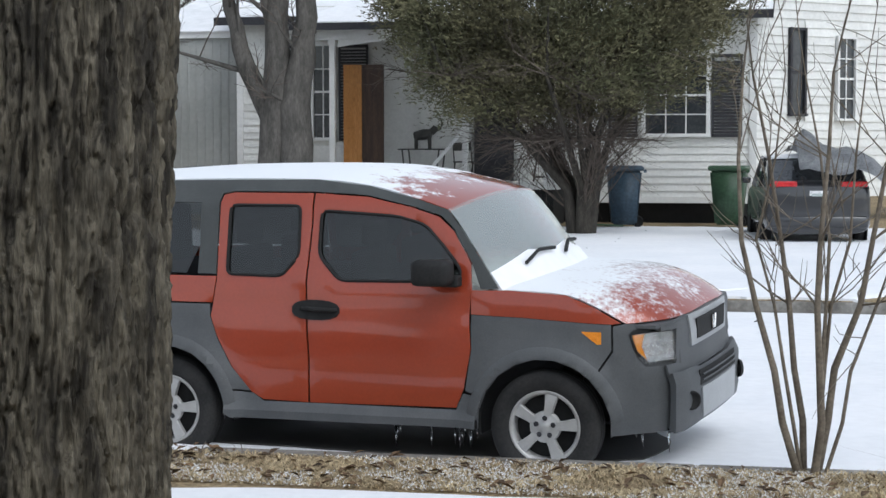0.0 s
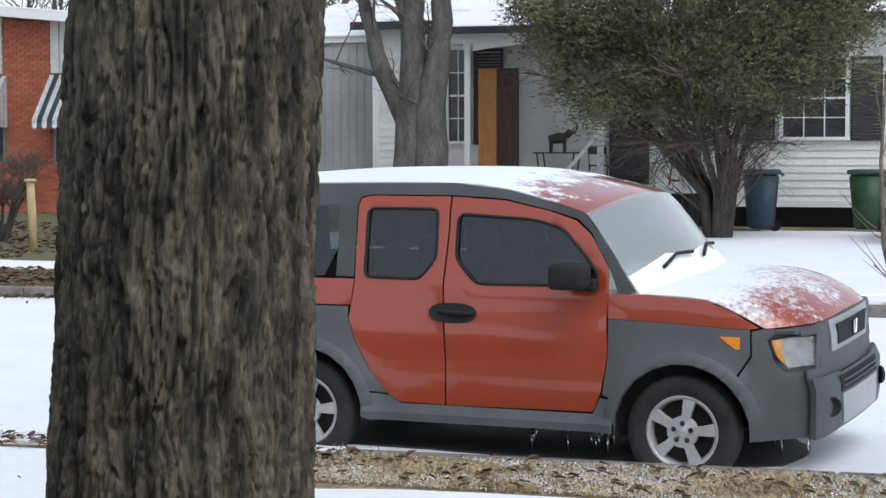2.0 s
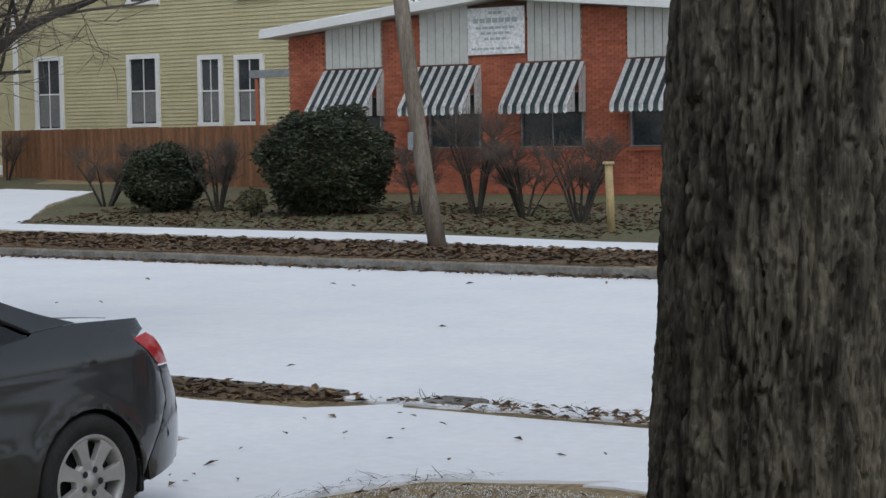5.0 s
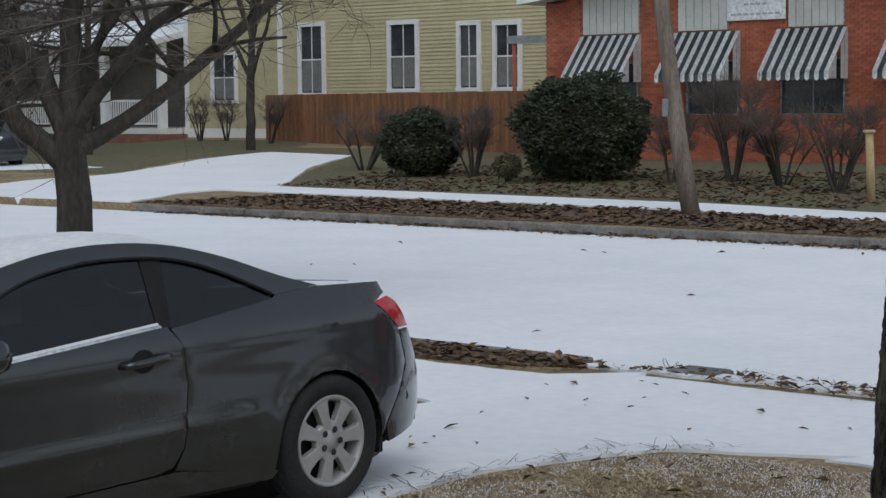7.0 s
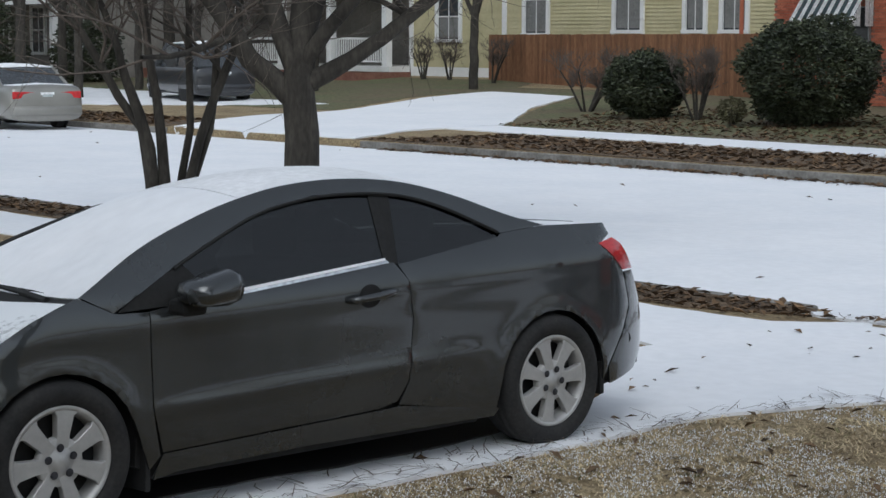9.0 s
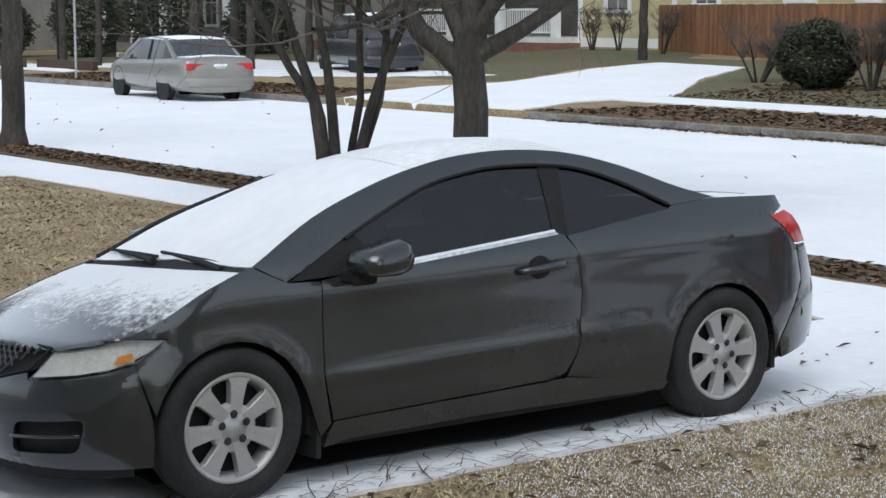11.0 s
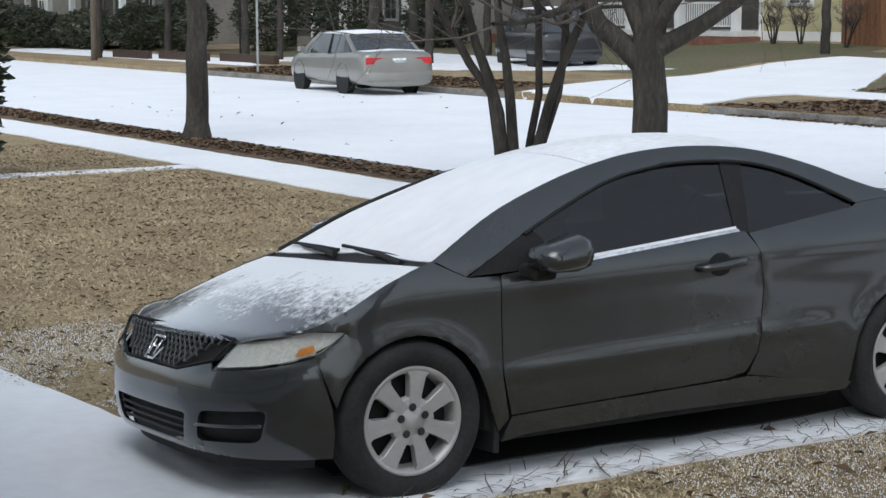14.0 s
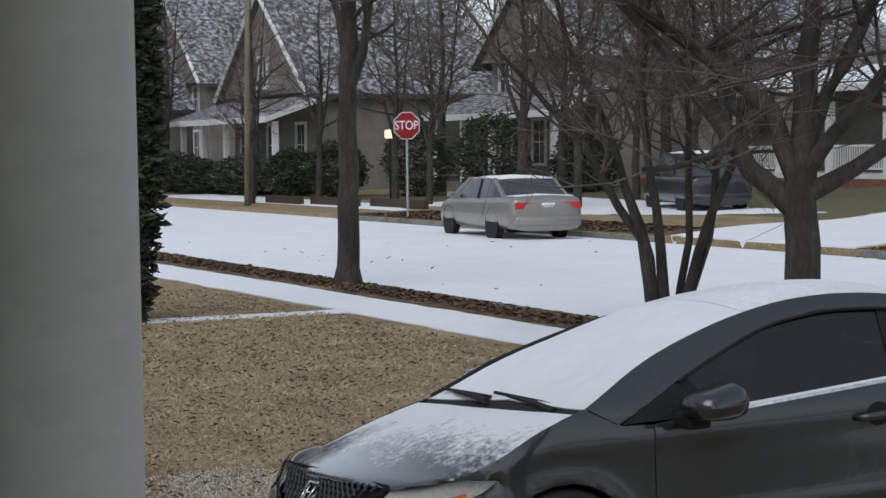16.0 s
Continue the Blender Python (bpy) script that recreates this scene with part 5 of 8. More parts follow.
    panel("windscreen", [(0.11, -0.985), (0.17, -0.5), (0.20, 0), (0.17, 0.5), (0.11, 0.985), (0.98, 0.965), (1.02, 0), (0.98, -0.965)], screen, SNOW, car, 0.09, 0.012, 0.004, "windscreen covered with snow", up)
    panel("cowl", [(-0.01, -0.985), (0.04, -0.6), (0.06, 0), (0.04, 0.6), (-0.01, 0.985), (0.22, 0.985), (0.28, 0), (0.22, -0.985)], lambda s, k: tuple(Vector(screen(s, k)) - Vector((0, 0, 0.012))), BLACK, car, 0.1, 0.012, 0, "", up)
    roof_edge = line((0.95, 1.272), (1.22, 1.318), (1.53, 1.332), (1.85, 1.305), (2.15, 1.23), (2.45, 1.12), (2.66, 1.06), (3.1, 1.045))
    roof = across(roof_edge, lambda s: 0.063 + 0.03 * math.exp(-((s - 1.9) / 0.45) ** 2) - 0.04 * smooth01(2.3, 2.7, s), 0.05)
    panel("roof", [(0.985, -0.97), (1.03, 0), (0.985, 0.97), (1.95, 0.97), (1.9, 0), (1.95, -0.97)], roof, SNOW_THIN, car, 0.08, 0.014, 0.004, "snow-covered roof", up)
    panel("rear_window", [(1.96, -0.965), (1.91, 0), (1.96, 0.965), (2.58, 0.93), (2.62, 0), (2.58, -0.93)], roof, SNOW_THIN, car, 0.1, 0.012, 0.004, "rear window under thin snow", up)
    panel("trunk_lid", [(2.60, -0.97), (2.63, 0), (2.60, 0.97), (3.08, 0.97), (3.2, 0), (3.08, -0.97)], roof, SNOW_THIN, car, 0.1, 0.014, 0.004, "snow-covered trunk lid", up)

    def tail(yy, z, off=0.0):
        k = abs(yy - W / 2) / (W / 2)
        x = 3.53 - 0.44 * smooth01(0.52, 1.06, z) - 0.16 * k ** 3 - 0.25 * max(0, 0.4 - z)
        return (x + off, yy, z)

    panel("rear_panel", [(0.22, 0.62), (0.26, 1.05), (W - 0.26, 1.05), (W - 0.22, 0.62)], tail, GREY_PAINT, car, 0.1, out=(1, 0, 0))
    panel("rear_bumper", [(0.18, 0.30), (0.2, 0.615), (W - 0.2, 0.615), (W - 0.18, 0.30)], tail, GREY_PAINT, car, 0.1, out=(1, 0, 0))
    # dark inner body with wheel wells
    poly = [(-0.385, 0.22)] + arch(0, 0.37, 186, -12, 12) + [(0.45, 0.17), (2.2, 0.17)] + arch(2.65, 0.37, 192, -12, 12) + [(3.1, 0.25), (3.25, 0.45), (3.05, 0.92), (1.7, 0.9), (0.5, 0.84), (0.0, 0.82), (-0.25, 0.68), (-0.385, 0.62)]
    bm = bmesh.new()
    v0 = [bm.verts.new((x, 0.06, z)) for x, z in poly]
    v1 = [bm.verts.new((x, W - 0.06, z)) for x, z in poly]
    bm.faces.new(v0)
    bm.faces.new(v1[::-1])
    for i in range(len(poly)):
        j = (i + 1) % len(poly)
        bm.faces.new((v0[j], v0[i], v1[i], v1[j]))
    bmesh.ops.recalc_face_normals(bm, faces=bm.faces)
    bmesh.ops.triangulate(bm, faces=bm.faces)
    part("inner_body", bm, BLACK, car)
    part("engine_bay", boxes((-0.60, -0.39, 0.42, W - 0.42, 0.2, 0.56)), BLACK, car)
    seats(car, 1, (1.35, 2.15), W, 0.6, 1.1)
    # mirrors
    for y, sgn in ((inset(0.55, 0.92), -1), (W - inset(0.55, 0.92), 1)):
        ya, yb = sorted((y + sgn * 0.05, y + sgn * 0.25))
        bm = boxes((0.475, 0.715, ya, yb, 0.875, 1.025), bevel=0.062)
        for q in bm.verts:
            k = abs(q.co.y - y - sgn * 0.05) / 0.2
            q.co.x += 0.02 * k
            if q.co.x < 0.56:
                q.co.z = 0.925 + (q.co.z - 0.94) * 0.72
        mir = part("door_mirror", bm, GREY_PAINT, car, smooth=True)
        part("mirror_foot", boxes((0.50, 0.62, min(y, y + sgn * 0.12), max(y, y + sgn * 0.12), 0.835, 0.9), bevel=0.02), BLACK, mir)
    part("windscreen_seal", tube(bmesh.new(), [screen(0.12 + 0.05 * i, 0.985) for i in range(18)], [0.013] * 18, 6), BLACK, car)
    # wipers
    for pts in (((0.10, 0.30, 0.922), (0.13, 0.55, 0.945), (0.165, 0.90, 0.966)), ((0.10, 0.98, 0.944), (0.12, 1.2, 0.960), (0.14, 1.46, 0.972))):
        pts = [lean(*q) for q in pts]
        w = part("wiper", tube(bmesh.new(), pts, [0.016, 0.013, 0.009], 6), BLACK, car, "black wiper arm")
        (x0, y0, z0), (x1, y1, z1), (x2, y2, z2) = pts
        part("wiper_blade", tube(bmesh.new(), [(x0 + 0.045, y0 + 0.05, z0 + 0.012), (x1 + 0.03, y1, z1 + 0.004), (x2 + 0.02, y2 + 0.16, z2 + 0.002)], [0.008] * 3, 6), BLACK, w)
    wheel(car, 0, -0.005, 0.312, 0.318, 0.214, 7, 0.05, 1, 8)
    wheel(car, 2.65, -0.005, 0.312, 0.318, 0.214, 7, 0.05, 1, 34)
    wheel(car, 0, W + 0.005, 0.312, 0.318, 0.214, 7, 0.043, -1)
    wheel(car, 2.65, W + 0.005, 0.312, 0.318, 0.214, 7, 0.043, -1)
    part("mud_flap", boxes((0.385, 0.41, 0.02, 0.2, 0.13, 0.30), bevel=0.006), BLACK, car)
    part("mud_flap", boxes((3.0, 3.03, 0.03, 0.22, 0.2, 0.36), bevel=0.006), BLACK, car)
    settle(car, -0.055, 0.0)
    return car


def wagon(m):
    """Orange-red boxy wagon with grey cladding; here s runs to the rear and x = -s."""
    W = 1.78
    car = thing("car", m, "orange-red boxy wagon with grey cladding and snow on roof and hood", "car")

    def inset(s, z):
        w = 0.02 * ((z - 0.65) / 0.4) ** 2 if z < 1.0 else 0.016 + (z - 1.0) * 0.16
        w += 0.05 * max(0.0, (z - 1.72)) / 0.13
        if s < -0.2:
            w += 0.3 * min(1.35, (-0.2 - s) / 0.6) ** 2.2
        if s > 3.0:
            w += 0.15 * ((s - 3.0) / 0.4) ** 2
        for c in (0.0, 2.576):
            d = math.hypot(s - c, z - 0.34)
            w -= 0.045 * smooth01(0.56, 0.44, d) if d > 0.3 else 0.045
        w += 0.012 * math.exp(-((z - 1.04) / 0.06) ** 2) * (1 if 0.48 < s < 2.3 else 0)
        return w

    def near(s, z, off=0.0):
        return (-s, inset(s, z) - off, z)

    def far(s, z, off=0.0):
        return (-s, W - inset(s, z) + off, z)

    fa = arch(0.0, 0.425, 186, -4, 12, 0.345)
    ra = arch(2.576, 0.425, 186, -4, 12, 0.345)
    rear_door = [(2.25, 1.70), (2.24, 1.2), (2.27, 0.97), (2.21, 0.82), (2.11, 0.64), (1.97, 0.48), (1.89, 0.437), (1.578, 0.43), (1.575, 0.70), (1.615, 1.2), (1.597, 1.56), (1.605, 1.765), (2.16, 1.765), (2.235, 1.75)]
    front_door = [(1.59, 1.765), (1.22, 1.745), (0.91, 1.68), (0.73, 1.625), (0.63, 1.54), (0.505, 1.34), (0.49, 1.19), (0.50, 1.02), (0.48, 0.81), (0.525, 0.56), (0.575, 0.44), (1.565, 0.43), (1.563, 0.70), (1.603, 1.2), (1.585, 1.56)]
    rear_win = rounded([(2.175, 1.685), (1.68, 1.685), (1.67, 1.37), (1.78, 1.235), (2.17, 1.24)], 0.045)
    front_win = rounded([(1.53, 1.655), (1.01, 1.625), (0.82, 1.575), (0.68, 1.435), (0.565, 1.30), (0.575, 1.225), (1.38, 1.215), (1.53, 1.37)], 0.05)

    for face, way in ((near, (0, -1, 0)), (far, (0, 1, 0))):
        for nm, o, h in (("rear_door", rear_door, rear_win), ("front_door", front_door, front_win)):
            d = panel(nm, with_hole(o, h), face, RED_PAINT, car, 0.085, 0.014, 0.005, "", way)
            cx, cz = sum(p[0] for p in h) / len(h), sum(p[1] for p in h) / len(h)
            big = [(cx + (p[0] - cx) * 1.035, cz + (p[1] - cz) * 1.05) for p in h]
            panel("window_glass", big, lambda s, z: face(s, z, -0.016), GLASS_TINT, d, 0.3, 0.004, 0, "dark tinted window glass", way)
            part("window_seal", tube(bmesh.new(), [face(p[0], p[1], -0.004) for p in h + h[:1]], [0.011] * (len(h) + 1), 6), BLACK, d)
        panel("roof_rail", [(3.3, 1.83), (2.6, 1.84), (2.2, 1.845), (1.6, 1.85), (1.22, 1.812), (0.87, 1.73), (0.68, 1.672), (0.515, 1.47), (0.315, 1.19), (0.43, 1.185), (0.495, 1.34), (0.62, 1.55), (0.72, 1.635), (0.91, 1.69), (1.22, 1.755), (1.6, 1.775), (2.16, 1.775), (2.245, 1.758), (2.26, 1.70), (2.25, 1.24), (2.38, 1.24), (2.38, 1.44), (2.39, 1.70), (3.2, 1.70)], face, RAIL_GREY, car, 0.09, out=way)
        panel("quarter_glass", [(2.385, 1.70), (2.375, 1.44), (2.47, 1.24), (3.25, 1.24), (3.2, 1.70)], lambda s, z: face(s, z, -0.014), GLASS_TINT, car, 0.3, 0.004, 0, "dark tinted rear side glass", way)
        panel("rear_panel", [(2.246, 1.225), (3.36, 1.225), (3.36, 1.06), (2.264, 1.055), (2.258, 1.1)], face, RED_PAINT, car, 0.12, out=way)
        panel("rear_cladding", [(2.285, 1.045), (3.38, 1.05), (3.4, 0.33)] + [(3.0, 0.33)] + ra[::-1] + [(2.13, 0.50), (1.98, 0.49), (2.115, 0.644), (2.215, 0.82), (2.275, 0.97)], face, CLADDING, car, 0.08, out=way)
        panel("front_fender", [(0.49, 1.175), (0.24, 1.18), (-0.12, 1.16), (-0.30, 1.09), (-0.46, 0.995), (-0.41, 0.988), (0.13, 1.017), (0.49, 1.027)], face, RED_PAINT, car, 0.08, out=way)
        panel("front_cladding", [(0.485, 1.024), (0.13, 1.014), (-0.405, 0.985), (-0.41, 0.83), (-0.33, 0.70)] + fa[4:][::1] + [(0.43, 0.53), (0.515, 0.55), (0.475, 0.81)], face, CLADDING, car, 0.07, out=way)
        panel("bumper_side", [(-0.415, 0.975), (-0.49, 0.99), (-0.66, 0.975), (-0.52, 0.945), (-0.505, 0.92), (-0.535, 0.80), (-0.60, 0.72), (-0.735, 0.72), (-0.735, 0.31), (-0.43, 0.31)] + fa[:4] + [(-0.34, 0.69), (-0.42, 0.82)], face, CLADDING, car, 0.07, out=way)
        panel("rocker_panel", [(0.435, 0.52), (0.44, 0.32), (2.1, 0.315), (2.145, 0.34), (2.135, 0.49), (1.96, 0.475), (1.89, 0.427), (0.575, 0.427), (0.53, 0.53)], lambda s, z: face(s, z, 0.035 if z < 0.41 else 0.0), CLADDING, car, 0.06, out=way)
        panel("side_marker", [(-0.225, 0.945), (-0.35, 0.942), (-0.352, 0.868), (-0.325, 0.868)], lambda s, z: face(s, z, 0.006), AMBER, car, 0.08, 0.015, 0.003, "amber side marker", way)
        panel("headlight", [(-0.515, 0.92), (-0.62, 0.935), (-0.735, 0.935), (-0.755, 0.745), (-0.60, 0.735), (-0.54, 0.81)], lambda s, z: face(s, z, 0.004), LENS_CLEAR, car, 0.06, 0.008, 0.003, "clear headlight lens", way)
        panel("headlight_reflector", [(-0.525, 0.91), (-0.62, 0.925), (-0.73, 0.925), (-0.745, 0.755), (-0.605, 0.745), (-0.55, 0.81)], lambda s, z: face(s, z, -0.035), CHROME_BOWL, car, 0.05, 0.004, 0, "", way)
        panel("headlight_housing", [(-0.49, 0.94), (-0.62, 0.955), (-0.745, 0.955), (-0.765, 0.72), (-0.59, 0.71), (-0.515, 0.80)], lambda s, z: face(s, z, -0.048), CLADDING, car, 0.06, 0.004, 0, "", way)
        panel("turn_signal", [(-0.52, 0.915), (-0.585, 0.925), (-0.57, 0.85), (-0.60, 0.765), (-0.55, 0.82)], lambda s, z: face(s, z, -0.012), AMBER, car, 0.06, 0.004, 0, "amber turn signal", way)
        panel("handle_plate", chaikin([(1.70, 1.09), (1.37, 1.09), (1.365, 0.965), (1.69, 0.965)], 2), lambda s, z: face(s, z, 0.010), BLACK, car, 0.1, 0.012, 0.003, "black door handle plate", way)
        y = face(1.45, 1.03)[1]
        sg = way[1]
        part("door_handle", tube(bmesh.new(), [(-1.63, y + sg * 0.014, 1.035), (-1.55, y + sg * 0.035, 1.033), (-1.42, y + sg * 0.035, 1.03), (-1.38, y + sg * 0.014, 1.03)], [0.012, 0.015, 0.015, 0.012], 8), BLACK, car, smooth=True)
        mir = part("door_mirror", boxes((-0.80, -0.57, min(y + sg * 0.05, y + sg * 0.27), max(y + sg * 0.05, y + sg * 0.27), 1.215, 1.375), bevel=0.035), BLACK, car, smooth=True)
        part("mirror_arm", boxes((-0.66, -0.55, min(y - sg * 0.02, y + sg * 0.08), max(y - sg * 0.02, y + sg * 0.08), 1.20, 1.27), bevel=0.012), BLACK, mir)

    # front face in (y, z)
    def nose(yy, z, off=0.0):
        k = abs(yy - W / 2) / (W / 2)
        x = 0.785 - 0.085 * k ** 2.6 - 0.9 * max(0, k - 0.72) ** 1.6
        x += 0.03 * (1 - smooth01(0.62, 0.72, z)) - 0.3 * max(0.0, z - 0.96)
        return (x + off, yy, z)

    fr = (1, 0, 0)
    a, b = 0.30, W - 0.30
    panel("front_mask", [(0.17, 0.66), (0.17, 0.73), (0.26, 0.73), (0.26, 0.945), (0.13, 0.945), (0.13, 0.985), (0.30, 1.0), (0.56, 1.02), (W - 0.56, 1.02), (W - 0.30, 1.0), (W - 0.13, 0.985), (W - 0.13, 0.945), (W - 0.26, 0.945), (W - 0.26, 0.73), (W - 0.17, 0.73), (W - 0.17, 0.66)], nose, CLADDING, car, 0.08, 0.02, out=fr)
    panel("mask_top", [(0.10, 0.0), (0.10, 0.16), (0.5, 0.12), (W - 0.5, 0.12), (W - 0.10, 0.16), (W - 0.10, 0.0)], lambda p, q: (nose(p, 0.985)[0] - q, p, 0.984 + 0.015 * smooth01(0.1, 0.5, min(p, W - p))), CLADDING, car, 0.08, 0.02, 0.004, "", (0, 0, 1))
    panel("bumper", [(0.16, 0.31), (0.16, 0.685), (0.45, 0.685), (0.55, 0.67), (W - 0.55, 0.67), (W - 0.45, 0.685), (W - 0.16, 0.685), (W - 0.16, 0.31), (W - 0.5, 0.33), (0.5, 0.33)], lambda p, q: nose(p, q, 0.045), CLADDING, car, 0.08, 0.05, 0.012, "", fr)
    panel("bumper_insert", [(0.50, 0.355), (0.48, 0.545), (W - 0.48, 0.545), (W - 0.50, 0.355)], lambda p, q: nose(p, q, 0.062), BUMPER_SILVER, car, 0.1, 0.02, 0.008, "silver bumper insert", fr)
    panel("bumper_opening", [(0.46, 0.56), (0.46, 0.655), (W - 0.46, 0.655), (W - 0.46, 0.56)], lambda p, q: nose(p, q, 0.05), BLACK, car, 0.15, 0.006, 0, "", fr)
    for z in (0.59, 0.625):
        part("grille_bar", tube(bmesh.new(), [nose(0.48 + 0.041 * i, z, 0.055) for i in range(21)], [0.006] * 21, 6), CLADDING, car)
    for y in (0.30, W - 0.30):
        bm = revolve(bmesh.new(), [(0.062, 0.02), (0.056, 0.0), (0.048, 0.012), (0.004, 0.03)], 20, True)
        bm.transform(Matrix.Translation(nose(y, 0.49, 0.062)) @ pose(0, 0, 0, 0, 0, 90 + (-38 if y < 1 else 38)))
        part("fog_lamp", bm, BLACK, car, smooth=True)
    panel("grille_surround", [(0.48, 0.80), (0.44, 1.0), (W - 0.44, 1.0), (W - 0.48, 0.80)], lambda p, q: nose(p, q, 0.018), BUMPER_SILVER, car, 0.1, 0.018, 0.006, "silver grille surround", fr)
    panel("grille", [(0.57, 0.835), (0.54, 0.965), (W - 0.54, 0.965), (W - 0.57, 0.835)], lambda p, q: nose(p, q, 0.022), BLACK, car, 0.1, 0.006, 0.0, "", fr)
    bm = bmesh.new()
    for dx in (-0.03, 0.03):
        rod(bm, nose(W / 2 + dx * 1.2, 0.945, 0.03), nose(W / 2 + dx * 0.8, 0.855, 0.03), 0.009)
    rod(bm, nose(W / 2 - 0.025, 0.90, 0.03), nose(W / 2 + 0.025, 0.90, 0.03), 0.008)
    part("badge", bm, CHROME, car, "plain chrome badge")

    def across(edge, crown, bow):
        def f(s, k):
            z = edge(s)
            return (-(s - (bow(s) if callable(bow) else bow) * (1 - k * k)), W / 2 + k * (W / 2 - inset(s, z)), z + crown(s) * (1 - abs(k) ** 2.4))
        return f

    up = (0, 0, 1)
    hood = across(line((-0.48, 0.985), (-0.30, 1.09), (-0.12, 1.16), (0.24, 1.183), (0.5, 1.18)), lambda s: 0.025 + 0.02 * smooth01(-0.5, -0.2, s), 0.0)
    plain_hood = hood

    def hood(s, k):
        x, y, z = plain_hood(s, k)
        fade = 1 - smooth01(-0.47, 0.35, s)
        return (x + max(0.0, nose(y, 0.99)[0] - 0.46) * fade * (1 - abs(k) ** 6) + 0.12 * (1 - fade) * (1 - k * k), y, z)

    HOOD = dusted("orange_red_paint_with_snow", RED_PAINT, SNOW, 0, -0.15, 1.5, 26, 0.4)
    panel("hood", [(-0.47, -0.98), (-0.46, 0), (-0.47, 0.98), (0.36, 0.98), (0.47, 0), (0.36, -0.98)], hood, HOOD, car, 0.07, 0.012, 0.005, "hood with snow lying towards the windscreen", up)
    screen = across(line((0.25, 1.13), (0.315, 1.19), (0.515, 1.47), (0.68, 1.672), (0.78, 1.71)), lambda s: 0.03, lambda s: 0.15 - 0.09 * smooth01(0.3, 0.7, s))
    panel("windscreen", [(0.33, -0.985), (0.36, 0), (0.33, 0.985), (0.68, 0.975), (0.71, 0), (0.68, -0.975)], screen, GLASS_SKY_SHEEN, car, 0.1, 0.005, 0, "clear windscreen with pale sky sheen mixed into its colour", (1, 0, 1))
    panel("cowl_snow", [(0.29, -0.985), (0.2, 0), (0.29, 0.985), (0.36, 0.985), (0.415, 0.4), (0.40, 0), (0.425, -0.4), (0.38, -0.985)], lambda s, k: tuple(Vector(screen(s, k)) + Vector((0.01, 0, 0.012))), SNOW, car, 0.07, 0.03, 0.01, "bank of snow at the foot of the windscreen", up)
    roof = across(line((0.66, 1.665), (0.87, 1.73), (1.22, 1.812), (1.6, 1.85), (2.6, 1.845), (3.4, 1.80)), lambda s: 0.035, 0.06)
    ROOF = dusted("orange_red_roof_with_snow", RED_PAINT, SNOW, 0, -1.75, -0.02, 7, 0.2)
    panel("roof", [(0.67, -0.965), (0.70, 0), (0.67, 0.965), (3.3, 0.965), (3.4, 0), (3.3, -0.965)], roof, ROOF, car, 0.09, 0.014, 0.005, "roof covered with snow, bare above the windscreen", up)
    panel("tailgate", [(0.12, 0.35), (0.2, 1.8), (W - 0.2, 1.8), (W - 0.12, 0.35)], lambda p, q: (-3.38 + 0.12 * abs(p / W * 2 - 1) ** 3, p, q), CLADDING, car, 0.2, out=(-1, 0, 0))
    poly = [(-0.445, 0.33)] + arch(0, 0.44, 183, -10, 12, 0.345) + [(0.46, 0.3), (2.1, 0.3)] + arch(2.576, 0.44, 190, -10, 12, 0.345) + [(3.05, 0.35), (3.3, 0.5), (3.3, 1.15), (0.5, 1.1), (0.0, 1.08), (-0.25, 1.0), (-0.44, 0.88)]
    bm = bmesh.new()
    v0 = [bm.verts.new((-x, 0.07, z)) for x, z in poly]
    v1 = [bm.verts.new((-x, W - 0.07, z)) for x, z in poly]
    bm.faces.new(v0)
    bm.faces.new(v1[::-1])
    for i in range(len(poly)):
        j = (i + 1) % len(poly)
        bm.faces.new((v0[j], v0[i], v1[i], v1[j]))
    bmesh.ops.recalc_face_normals(bm, faces=bm.faces)
    bmesh.ops.triangulate(bm, faces=bm.faces)
    part("inner_body", bm, BLACK, car)
    part("engine_bay", boxes((0.44, 0.64, 0.32, W - 0.32, 0.35, 0.93)), BLACK, car)
    seats(car, -1, (1.35, 2.25), W, 0.9, 1.5)
    bm = tube(bmesh.new(), [(-0.78 - 0.06 * math.sin(k / 12 * 6.2832), W * 0.72 + 0.18 * math.cos(k / 12 * 6.2832), 1.16 + 0.17 * math.sin(k / 12 * 6.2832)) for k in range(13)], [0.014] * 13, 6)
    part("steering_wheel", bm, BLACK, car)
    part("dashboard", boxes((-0.95, -0.34, 0.12, W - 0.12, 1.0, 1.2), bevel=0.05), DASH, car, "pale grey dashboard", smooth=True)
    for y0 in (0.35, 1.0):
        p = [screen(0.365, (y0 - W / 2) / (W / 2)), screen(0.40, (y0 + 0.25 - W / 2) / (W / 2)), screen(0.39, (y0 + 0.5 - W / 2) / (W / 2))]
        part("wiper", tube(bmesh.new(), [(q[0] + 0.02, q[1], q[2] + 0.035) for q in p], [0.013, 0.012, 0.012], 6), BLACK, car, "black wiper")
    for s in (0.0, 2.576):
        panel("wheel_flare", [(s + 0.43 * math.cos(radians(4 + 172 * i / 16)), 0.345 + 0.43 * math.sin(radians(4 + 172 * i / 16))) for i in range(17)] + [(s + 0.505 * math.cos(radians(172 - 164 * i / 16)), 0.345 + 0.505 * math.sin(radians(172 - 164 * i / 16))) for i in range(17)], lambda a, z: near(a, z, 0.013), CLADDING, car, 0.05, 0.012, 0.005, "", (0, -1, 0))
        wheel(car, -s, -0.005, 0.345, 0.352, 0.222, 5, 0.040, 1, 12)
        wheel(car, -s, W + 0.005, 0.345, 0.352, 0.222, 5, 0.036, -1)
    rng = random.Random(5)
